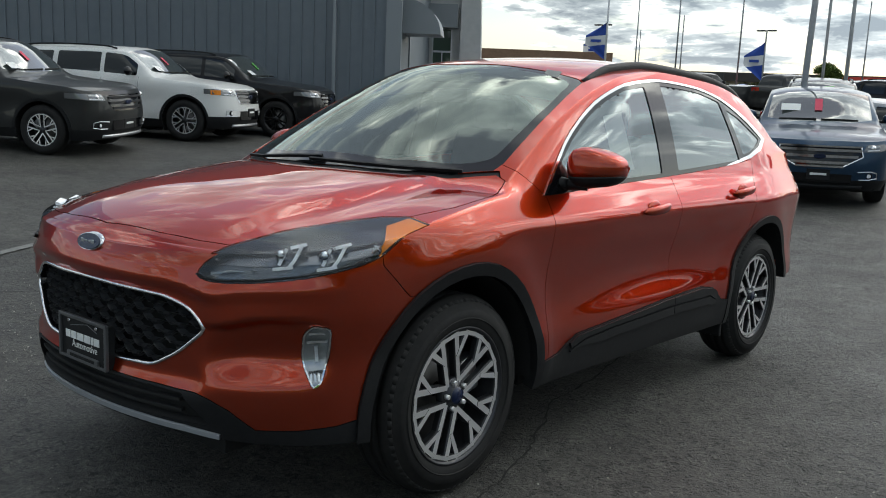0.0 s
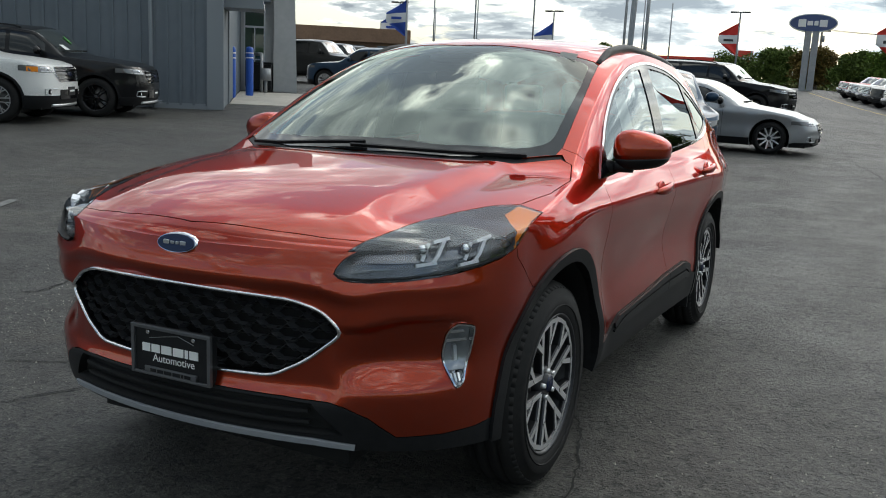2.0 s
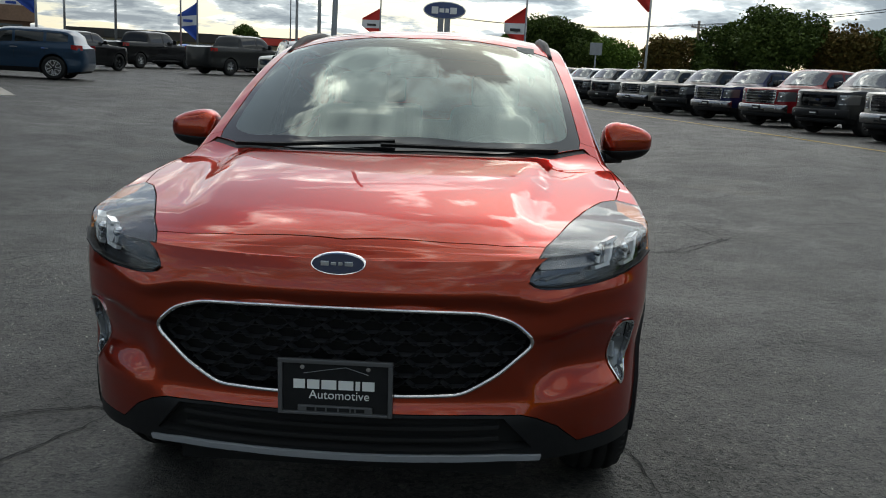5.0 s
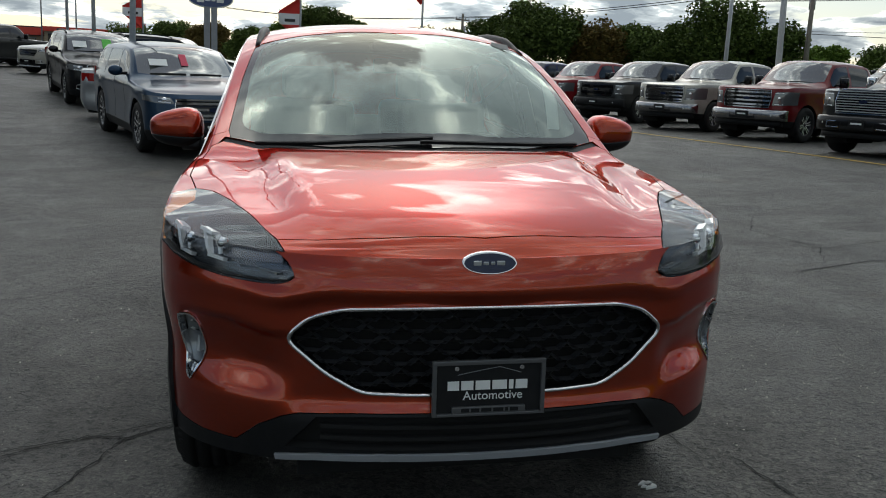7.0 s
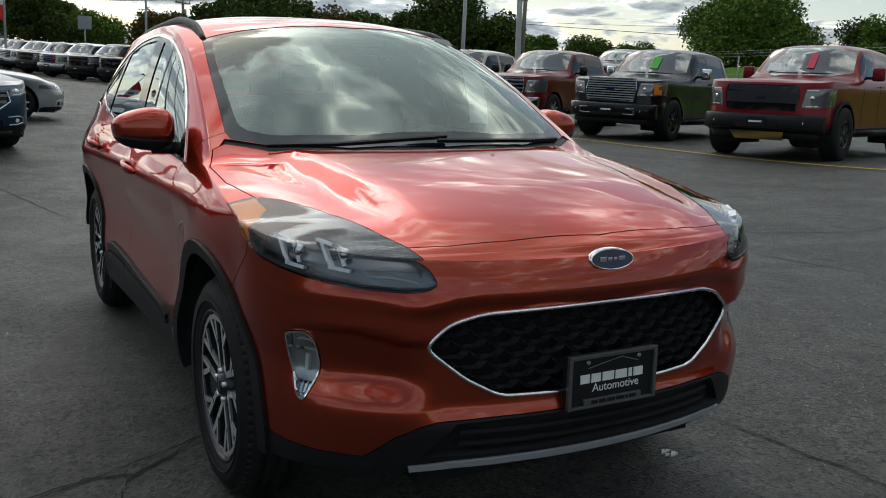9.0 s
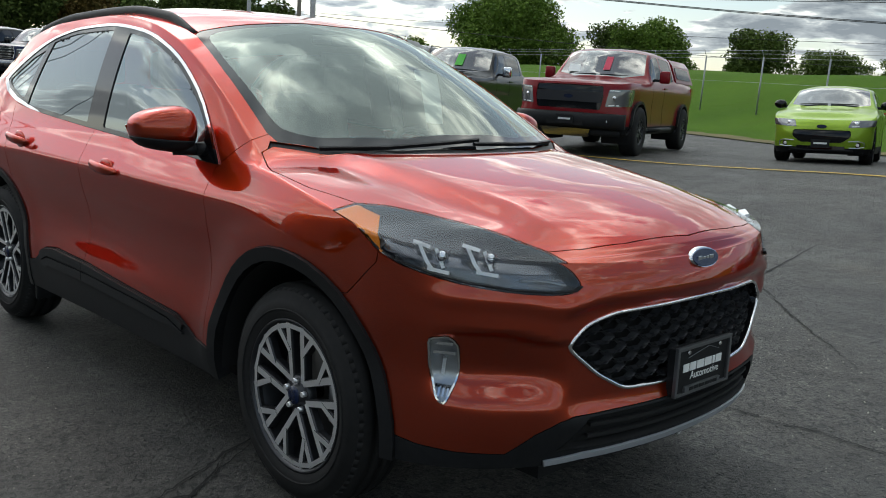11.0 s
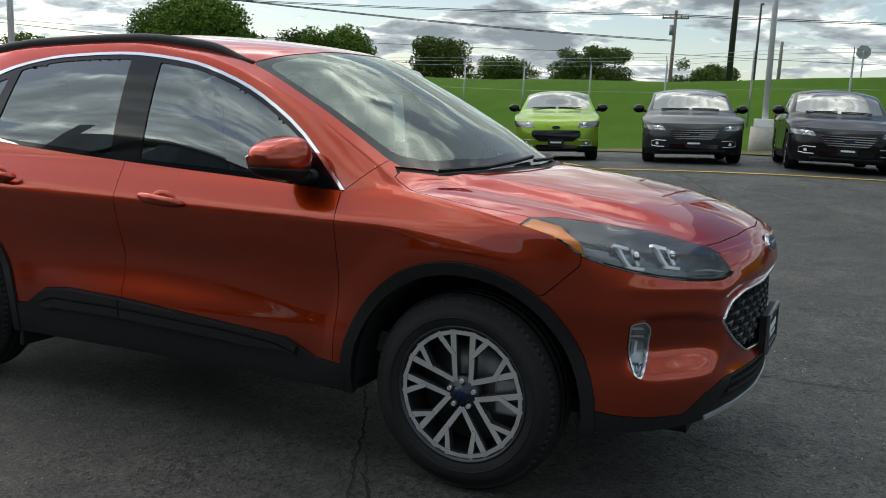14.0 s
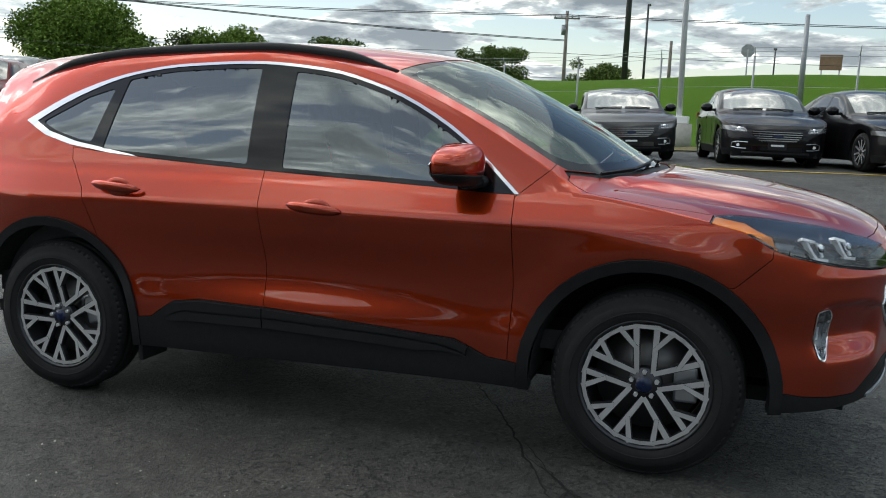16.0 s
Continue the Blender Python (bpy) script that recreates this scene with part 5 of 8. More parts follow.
    for mirror, sg in ((False, 1), (True, -1)):
        lift = lambda pid, **k: sk.lift(pid, both=False, mirror=mirror, **k)
        part("fender", lift(FENDER), paint, car)
        fd = part("front_door", lift(FDOOR), paint, car)
        rd = part("rear_door", lift(RDOOR), paint, car)
        part("sill_cladding", lift(10, push=0.007, flange=0.014), M["plastic_black"], car, "black plastic sill cladding")
        part("arch_cladding", lift(11, push=0.011, flange=0.05, gap=0), M["plastic_black"], car, "black plastic wheel arch trim")
        part("arch_cladding", lift(12, push=0.011, flange=0.05, gap=0), M["plastic_black"], car, "black plastic wheel arch trim")
        part("window_surround", lift(30, push=0.005, flange=0.012, gap=0), M["chrome"], car, "bright chrome window surround")
        part("window_pillar", lift(31, push=0.001, gap=0), M["gloss_black"], car, "gloss black window pillar trim")
        for pid, mt, owner in ((32, "front_glass", fd), (33, "privacy_glass", rd), (34, "privacy_glass", car)):
            g = part("side_window", lift(pid, push=-0.003, flange=0, gap=0), M[mt], owner, "reflective side window glass")
            g.visible_shadow = False
        lamp = part("headlight", lift((18, 24), push=0.001, flange=0.006, gap=0.002), M["lens"], car, "clear headlight with dark housing")
        lamp.visible_shadow = False
        part("lamp_housing", lift((18, 24), push=-0.045, flange=-0.04, gap=0), M["lamp_dark"], lamp)
        part("turn_reflector", lift(24, push=-0.004, flange=0, gap=0.007), M["lamp_amber"], lamp, "amber side reflector")
        fogl = part("fog_light", lift(23, push=0.001, flange=0.004, gap=0), M["lens"], car, "clear fog light in a bright bezel")
        fogl.visible_shadow = False
        part("lamp_housing", lift(23, push=-0.022, flange=-0.022, gap=0), M["fog_silver"], fogl)
        part("bezel", lift(19, push=0.004, flange=0.02, gap=0), M["chrome"], fogl)
        headlamp_inside(lamp, sg)
        fog_inside(fogl, sg)
        mirror_arm(car, sg)
        door_handle(fd, sg, 1.355, 0.952, 0.885)
        door_handle(rd, sg, 2.32, 0.997, 0.903)
        roof_rail(car, sg)
        sill_moulding(car, sg, sk)
    part("grille_recess", sk.lift(16, push=-0.004, flange=0.02, gap=0), M["gloss_black"], car)
    part("grille_frame", grille_ring(), M["chrome"], car, "thin chrome grille frame")
    grille(car)
    part("screen_border", sk.lift(40, push=-0.002, flange=0, gap=0), M["gloss_black"], car, "black ceramic border of the windscreen")
    ws = part("windscreen", sk.lift(43, push=-0.002, flange=0, gap=0), M["windscreen"], car, "windscreen reflecting broken cloud")
    ws.visible_shadow = False
    part("cowl", sk.lift(41, push=-0.006), M["plastic_black"], car, "black cowl panel")
    wipers(car)
    badge(car)
    plate(car)
    cabin(car, sk)
    under(car)
    wheel = spoke_wheel(0.362, 0.247, 0.225, "fork", M["alloy"], 5)
    for x, y, turn in ((0.772, 0.0, 0.25), (-0.772, 0.0, 0.0), (0.772, 2.71, 0.9), (-0.772, 2.71, 0.25)):
        set_wheel(wheel, car, x, y, 0.360, turn)
    forget(wheel)
    sk.bm.free()
    return car


def slant_point(a, z, depth):
    """A point inside the headlamp: a along the slanting front corner, depth behind the lens."""
    # walk along the front outline until its slanting coordinate is a
    lo, hi = 0.0, 0.886
    for _ in range(30):
        x = (lo + hi) / 2
        if (x + front_y(x, z)) * 0.7071 < a:
            lo = x
        else:
            hi = x
    x = (lo + hi) / 2
    y = front_y(x, z)
    return Vector((x - 0.7071 * depth, y + 0.7071 * depth, z))


def strip(bm, pts, w, up=Vector((0, 0, 1)), thick=0.006):
    """A flat bar along points, w wide (one width, or one for each point), with thickness."""
    wide = w if isinstance(w, list) else [w] * len(pts)
    rows = []
    for i, p in enumerate(pts):
        d = (pts[min(i + 1, len(pts) - 1)] - pts[max(i - 1, 0)]).normalized()
        out = d.cross(up).normalized()
        side = out.cross(d).normalized()
        rows.append([bm.verts.new(p + side * wide[i] / 2 + out * thick / 2), bm.verts.new(p - side * wide[i] / 2 + out * thick / 2), bm.verts.new(p - side * wide[i] / 2 - out * thick / 2), bm.verts.new(p + side * wide[i] / 2 - out * thick / 2)])
    for r0, r1 in zip(rows, rows[1:]):
        for k in range(4):
            bm.faces.new((r0[k], r0[(k + 1) % 4], r1[(k + 1) % 4], r1[k]))
    bm.faces.new(rows[0][::-1])
    bm.faces.new(rows[-1])
    bmesh.ops.recalc_face_normals(bm, faces=bm.faces[:])
    return bm


def flip_x(bm, sg):
    if sg < 0:
        for v in bm.verts:
            v.co.x = -v.co.x
        bmesh.ops.reverse_faces(bm, faces=bm.faces[:])
    return bm


def headlamp_inside(lamp, sg):
    # two bent light guides, each a bright block with a stem and a foot, over small projector cells
    face = Vector((0.7, -0.7, 0.25))
    for a0 in (0.035, 0.165):
        for pts, w in (([(0.066, 0.938), (0.018, 0.926)], 0.026), ([(0.052, 0.934), (0.030, 0.890), (0.014, 0.870)], 0.020), ([(0.026, 0.870), (-0.034, 0.862)], 0.017), ([(0.006, 0.925), (-0.016, 0.875)], 0.007)):
            bm = bmesh.new()
            strip(bm, [slant_point(a0 + da, z, 0.028) for da, z in pts], w, face, 0.010)
            part("light_guide", flip_x(bm, sg), M["guide_white"], lamp, "pale bent light guide")
        bm = bmesh.new()
        c = slant_point(a0 - 0.012, 0.905, 0.034)
        bmesh.ops.create_uvsphere(bm, u_segments=14, v_segments=8, radius=0.019, matrix=Matrix.Translation(c))
        part("projector", flip_x(bm, sg), M["chrome"], lamp, "chrome projector cell", True)
    bm = bmesh.new()
    strip(bm, [slant_point(-0.18, 0.842, 0.012), slant_point(-0.12, 0.852, 0.02), slant_point(-0.06, 0.852, 0.03)], 0.030, Vector((0.7, -0.7, 0.2)), 0.005)
    part("low_reflector", flip_x(bm, sg), M["lamp_clear"], lamp)
    bm = bmesh.new()
    strip(bm, [slant_point(a, z, -0.001) for a, z in ((-0.226, 0.840), (-0.210, 0.829), (-0.15, 0.826), (-0.04, 0.833), (0.08, 0.847), (0.18, 0.865), (0.270, 0.886))], 0.022, Vector((0.7, -0.7, 0)), 0.004)
    part("lower_rim", flip_x(bm, sg), M["plastic_black"], lamp)


def fog_inside(fogl, sg):
    face = Vector((0.7, -0.7, 0))
    for a0, a1, z in ((0.112, 0.170, 0.668), (0.104, 0.166, 0.640), (0.112, 0.156, 0.548)):
        bm = bmesh.new()
        strip(bm, [slant_point(a0, z - 0.004, 0.008), slant_point(a1, z, 0.008)], 0.006, face, 0.008)
        part("divider", flip_x(bm, sg), M["chrome"], fogl)
    bm = bmesh.new()
    strip(bm, [slant_point(0.132, 0.622, 0.012), slant_point(0.136, 0.575, 0.012)], 0.026, face, 0.010)
    part("lamp_cell", flip_x(bm, sg), M["guide_white"], fogl, "pale fog light cell")
    for a0 in (0.118, 0.130, 0.142):
        bm = bmesh.new()
        strip(bm, [slant_point(a0, 0.543, 0.010), slant_point(a0 + 0.004, 0.518, 0.010)], 0.004, face, 0.006)
        part("reflector_rib", flip_x(bm, sg), M["chrome"], fogl)


def mirror_arm(car, sg):
    """The door mirror: a rounded shell, black below, on a short arm."""
    def shell(low):
        """The upper cap or the lower base of one rounded, tapering shell."""
        bm = bmesh.new()
        n, rows = 32, 10
        pw = lambda v, e: math.copysign(abs(v) ** e, v)
        rings = []
        for j in range(rows + 1):
            ph = (-0.5 + 0.37 * j / rows if low else -0.13 + 0.63 * j / rows) * math.pi
            ring = []
            for i in range(n):
                a = i * math.tau / n
                ca, sa = pw(math.cos(ph), 0.55) * pw(math.cos(a), 0.62), pw(math.cos(ph), 0.55) * pw(math.sin(a), 0.70)
                px, py, pz = 0.110 * ca, 0.095 * sa, (0.078 if ph > 0 else 0.090) * pw(math.sin(ph), 0.80)
                taper = 1 - 0.42 * ease(-0.06, 0.135, px)
                py = min(py * (0.5 + 0.5 * taper), 0.055)
                ring.append(bm.verts.new((0.946 + px, 0.732 + py + 0.14 * px, 1.160 + (pz * taper if pz > 0 else pz * (0.45 + 0.55 * taper)))))
            rings.append(ring)
        for r0, r1 in zip(rings, rings[1:]):
            for i in range(n):
                bm.faces.new((r0[i], r0[(i + 1) % n], r1[(i + 1) % n], r1[i])).smooth = True
        bm.faces.new(rings[0][::-1])
        bm.faces.new(rings[-1])
        return bm
    m = part("door_mirror", flip_x(shell(False), sg), M["paint_copper"], car, "copper-red mirror cap over a black base")
    part("mirror_base", flip_x(shell(True), sg), M["plastic_black"], m)
    bm = bmesh.new()
    pts = [Vector((0.795, 0.660, 1.088)), Vector((0.845, 0.675, 1.084)), Vector((0.92, 0.705, 1.080))]
    for p, q, r0, r1 in ((pts[0], pts[1], 0.040, 0.030), (pts[1], pts[2], 0.030, 0.026)):
        tube(bm, p, q, r0, r1, 14)
    for v in bm.verts:
        v.co.z = 1.084 + (v.co.z - 1.084) * 0.75
    part("mirror_arm", flip_x(bm, sg), M["plastic_black"], m)
    bm = bmesh.new()
    prism(bm, [(0.865, 1.105), (1.035, 1.115), (1.05, 1.16), (0.97, 1.205), (0.87, 1.205)], 0.787, 0.790, lambda a, b, h: (a, h + (a - 0.957) * 0.14, b))
    part("mirror_glass", flip_x(bm, sg), M["chrome"], m)


def door_handle(door, sg, y, z, x):
    bm = bmesh.new()
    n, k = 16, 10
    rings = []
    for i in range(n + 1):
        t = i / n * 2 - 1
        w = 0.0195 * (1 - abs(t) ** 3.5) ** 0.5 + 0.002
        out = 0.030 * (1 - abs(t) ** 2.6)
        rings.append([bm.verts.new((x + 0.012 + out + 0.012 * math.cos(a), y + t * 0.125, z + 0.010 * t + w * math.sin(a))) for a in [j * math.tau / k for j in range(k)]])
    for r0, r1 in zip(rings, rings[1:]):
        for j in range(k):
            bm.faces.new((r0[j], r0[(j + 1) % k], r1[(j + 1) % k], r1[j])).smooth = True
    bm.faces.new(rings[0][::-1]), bm.faces.new(rings[-1])
    h = part("door_handle", flip_x(bm, sg), M["paint_copper"], door, "body-coloured pull handle")
    bm = bmesh.new()
    bmesh.ops.create_uvsphere(bm, u_segments=20, v_segments=10, radius=1.0, matrix=Matrix.Translation((x + 0.004, y - 0.005, z - 0.004)) @ Matrix.Diagonal((0.010, 0.068, 0.042, 1)))
    part("handle_cup", flip_x(bm, sg), M["paint_copper"], h, smooth=True)


def roof_rail(car, sg):
    bm = bmesh.new()
    rows, k = 34, 8
    rings = []
    for i in range(rows + 1):
        t = i / rows
        y = 1.10 + t * 1.95
        zc = HERO["Cz"](y) + (HERO["Zc"](y) - HERO["Cz"](y)) * 0.30
        lift = 0.026 * ease(0, 0.12, t) * (1 - ease(0.86, 1.0, t)) - 0.012
        x = HERO["Cx"](y) * 0.885
        rings.append([bm.verts.new((x + 0.018 * math.cos(a), y, zc + lift - 0.006 + (0.020 if math.sin(a) > 0 else 0.045) * math.sin(a))) for a in [j * math.tau / k for j in range(k)]])
    for r0, r1 in zip(rings, rings[1:]):
        for j in range(k):
            bm.faces.new((r0[j], r0[(j + 1) % k], r1[(j + 1) % k], r1[j])).smooth = True
    bm.faces.new(rings[0][::-1]), bm.faces.new(rings[-1])
    # a web closes the gap down to the roof
    part("roof_rail", flip_x(bm, sg), M["plastic_black"], car, "black roof rail")


def sill_moulding(car, sg, sk):
    """Two tapering ridges along the foot of the doors, parted by a groove."""
    sy, sz = zip(*SILL[4:11])
    for y0, y1 in ((0.69, 1.598), (1.604, 2.085)):
        ys = [y0 + (y1 - y0) * i / 16 for i in range(17)]
        groove = [float(np.interp(y, (0.67, 0.79, 1.04, 1.57, 2.0, 2.07, 2.10), (0.402, 0.437, 0.454, 0.467, 0.462, 0.435, 0.420))) for y in ys]
        top = [float(np.interp(y, sy, sz)) for y in ys]
        for upper in (True, False):
            if upper:
                mid = [(a + g) / 2 for a, g in zip(top, groove)]
                wide = [max(0.006, a - g - 0.012) for a, g in zip(top, groove)]
            else:
                wide = [0.006 + 0.032 * ease(0.68, 0.95, y) * (1 - ease(2.02, 2.10, y)) for y in ys]
                mid = [g - 0.004 - w / 2 for g, w in zip(groove, wide)]
            bm = bmesh.new()
            strip(bm, [Vector((sk.width(z, y) + 0.008, y, z)) for y, z in zip(ys, mid)], wide, Vector((0, 0, 1)), 0.018)
            part("sill_moulding", flip_x(bm, sg), M["plastic_black"], car)


def grille_ring():
    """A rounded bright bar all round the mouth."""
    half = [p for p in grown(GRILLE, 0.004) if p[0] > 0.004]
    half.sort(key=lambda p: math.atan2(p[1] - 0.65, p[0] * 0.4))
    outline = half + [(-x, z) for x, z in half[::-1]]
    pts = [Vector((x, front_y(x, z) - 0.002, z)) for x, z in outline]
    bm, n, k = bmesh.new(), len(pts), 8
    rings = []
    for i, p in enumerate(pts):
        d = (pts[(i + 1) % n] - pts[i - 1]).normalized()
        side = d.cross(Vector((0, 1, 0))).normalized()
        out = side.cross(d).normalized()
        rings.append([bm.verts.new(p + side * 0.0065 * math.cos(j * math.tau / k) + out * 0.008 * math.sin(j * math.tau / k)) for j in range(k)])
    for i in range(n):
        a, b = rings[i], rings[(i + 1) % n]
        for j in range(k):
            bm.faces.new((a[j], a[(j + 1) % k], b[(j + 1) % k], b[j])).smooth = True
    bmesh.ops.recalc_face_normals(bm, faces=bm.faces[:])
    return bm


def grille(car):
    """A net of flattened six-sided cells, each sunk towards its middle, on a curved dark backing."""
    bm = bmesh.new()
    dx, dz = 0.092, 0.0345
    for row in range(-1, 10):
        z = 0.535 + row * dz * 0.86
        for k in range(-8, 9):
            x = (k + (0.5 if row % 2 else 0.0)) * dx
            pts = [(-0.5, 0), (-0.27, 0.5), (0.27, 0.5), (0.5, 0), (0.27, -0.5), (-0.27, -0.5)]
            if not inside(abs(x), z, grown(GRILLE, 0.02)):
                continue
            outer, inner = [], []
            for a, b in pts:
                px, pz = x + a * dx * 1.06, z + b * dz * 1.12
                outer.append(bm.verts.new((px, front_y(px, pz) + 0.012, pz)))
                px, pz = x + a * dx * 0.80, z + b * dz * 0.72 - 0.002
                inner.append(bm.verts.new((px, front_y(px, pz) + 0.034, pz)))
            for i in range(6):
                bm.faces.new((outer[i], outer[(i + 1) % 6], inner[(i + 1) % 6], inner[i]))
    # keep to the opening
    gone = [f for f in bm.faces if not inside(abs(f.calc_center_median().x), f.calc_center_median().z, grown(GRILLE, 0.004))]
    bmesh.ops.delete(bm, geom=gone, context="FACES")
    g = part("grille", bm, M["grille_black"], car, "gloss black grille with six-sided cells")
    bm = bmesh.new()
    cols = 40
    vs = [[bm.verts.new((x, front_y(x, z) + 0.055, z)) for x in [-0.56 + 1.12 * i / cols for i in range(cols + 1)]] for z in (0.52, 0.65, 0.78)]
    for a, b in zip(vs, vs[1:]):
        for i in range(cols):
            bm.faces.new((a[i], a[i + 1], b[i + 1], b[i]))
    part("grille_backing", bm, M["deep_black"], g)
    for z in (0.400, 0.435):
        bm = bmesh.new()
        strip(bm, [Vector((x, front_y(x, z) + 0.018, z)) for x in [-0.44 + 0.88 * i / 20 for i in range(21)]], 0.010, Vector((0, 0, 1)), 0.016)
        part("intake_slat", bm, M["deep_black"], g)


M["lamp_dark"] = material("lamp_housing_grey", (0.16, 0.165, 0.178), 0.26, 0.75)
M["skid_silver"] = material("silver_painted_plastic", (0.42, 0.44, 0.47), 0.38, 0.35)
M["fog_silver"] = material("fog_reflector_silver", (0.50, 0.51, 0.53), 0.22, 0.55)
M["frame_dark"] = material("dark_satin_frame", (0.13, 0.133, 0.138), 0.30, 0.5)
M["grille_black"] = material("grille_satin_black", (0.030, 0.031, 0.034), 0.30, coat=0.4)


def oval(bm, a, b, y, z, thick, n=40, deep=0.0, bow=None):
    lo, hi = [], []
    for i in range(n):
        t = i * math.tau / n
        x, dz = a * math.cos(t), b * math.sin(t)
        yy = front_y(x, z + dz) if bow is None else y
        lo.append(bm.verts.new((x, yy + 0.004, z + dz)))
        hi.append(bm.verts.new((x * 0.97, yy - thick, z + dz * 0.95)))
    for i in range(n):
        bm.faces.new((lo[i], lo[(i + 1) % n], hi[(i + 1) % n], hi[i])).smooth = True
    bm.faces.new(hi)
    return bm


def badge(car):
    b = part("nose_badge", oval(bmesh.new(), 0.075, 0.0285, 0, 0.884, 0.009), M["chrome"], car, "oval blue badge with a chrome rim")
    part("badge_face", oval(bmesh.new(), 0.0715, 0.0252, 0, 0.884, 0.0115), M["badge_navy"], b, "plain navy oval face")
    for i, (x0, x1, h) in enumerate(((-0.046, -0.024, 0.014), (-0.019, -0.004, 0.009), (0.001, 0.013, 0.009), (0.018, 0.040, 0.013))):
        bm = box(bmesh.new(), x0, x1, front_y(0, 0.884) - 0.0135, front_y(0, 0.884) - 0.010, 0.884 - h / 2, 0.884 + h / 2, 0.002)
        part("badge_bar", bm, M["silver_trim"], b, "plain silver bar")


def plate(car):
    y = front_y(0, 0.55) - 0.022
    bm = bmesh.new()
    box(bm, -0.150, 0.152, y, y + 0.030, 0.478, 0.622, 0.004)
    p = part("plate_holder", bm, M["plastic_black"], car, "black dealer plate in a grey frame")
    bm = bmesh.new()
    for x0, x1, z0, z1 in ((-0.154, 0.156, 0.616, 0.628), (-0.154, -0.142, 0.474, 0.616), (0.144, 0.156, 0.474, 0.616), (-0.142, 0.144, 0.474, 0.482), (-0.100, 0.102, 0.482, 0.500)):
        box(bm, x0, x1, y - 0.008, y + 0.004, z0, z1, 0.0018)
    part("plate_frame", bm, M["frame_dark"], p, "dark satin plate frame")
    # a big word as plain bars, one to a letter, and a word below it
    x = -0.112
    for w in (0.031, 0.033, 0.040, 0.040, 0.012, 0.033):
        part("bar", box(bmesh.new(), x, x + w, y - 0.0035, y - 0.0012, 0.546, 0.571), M["paper_white"], p, "plain white bar")
        x += w + 0.006
    txt = bpy.data.curves.new("small_word", "FONT")
    txt.body, txt.size, txt.extrude, txt.align_x = "Automotive", 0.034, 0.0006, "CENTER"
    tob = new("small_word", txt)
    dep = bpy.context.evaluated_depsgraph_get()
    me = bpy.data.meshes.new_from_object(tob.evaluated_get(dep))
    bpy.data.objects.remove(tob)
    w = new("small_word", me)
    me.materials.append(M["paper_white"])
    w.parent = p
    w.matrix_basis = pose(0.012, y - 0.003, 0.519, 90, 0, 0)
    x = -0.075
    for wd in (0.022, 0.023, 0.028, 0.028, 0.008, 0.023):
        part("bar", box(bmesh.new(), x, x + wd, y - 0.0095, y - 0.0075, 0.486, 0.496), M["plastic_black"], p, "plain black bar")
        x += wd + 0.005
    bm = bmesh.new()
    pts = [Vector((-0.085, y - 0.0015, 0.588)), Vector((-0.02, y - 0.0015, 0.600)), Vector((0.03, y - 0.0015, 0.608)), Vector((0.09, y - 0.0015, 0.590))]
    strip(bm, pts, 0.0016, Vector((0, 0, 1)), 0.0012)
    part("hill_line", bm, M["pole_grey"], p)
    for sx in (-0.088, 0.09):
        bm = bmesh.new()
        tube(bm, (sx, y - 0.006, 0.606), (sx, y + 0.002, 0.606), 0.006, 0.007, 10)
        part("screw", bm, M["chrome"], p)


def wipers(car):
    for pts in ([(-0.62, 0.215), (-0.40, 0.115), (-0.20, 0.082), (0.02, 0.085)], [(-0.03, 0.060), (0.18, 0.070), (0.40, 0.125), (0.63, 0.245)]):
        bm = bmesh.new()
        line = []
        for x, y in pts:
            line.append(Vector((x, y + 0.02, HERO["Zc"](y + 0.02 - 0.42 * x * x) + (HERO["ridge"](y) - HERO["Zc"](y - 0.42 * x * x)) * 0.6 * abs(x / 0.8) ** 2.6 + 0.018)))
        strip(bm, line, 0.013, Vector((0, -0.5, 0.86)), 0.009)
        part("wiper", bm, M["plastic_black"], car, "black windscreen wiper")


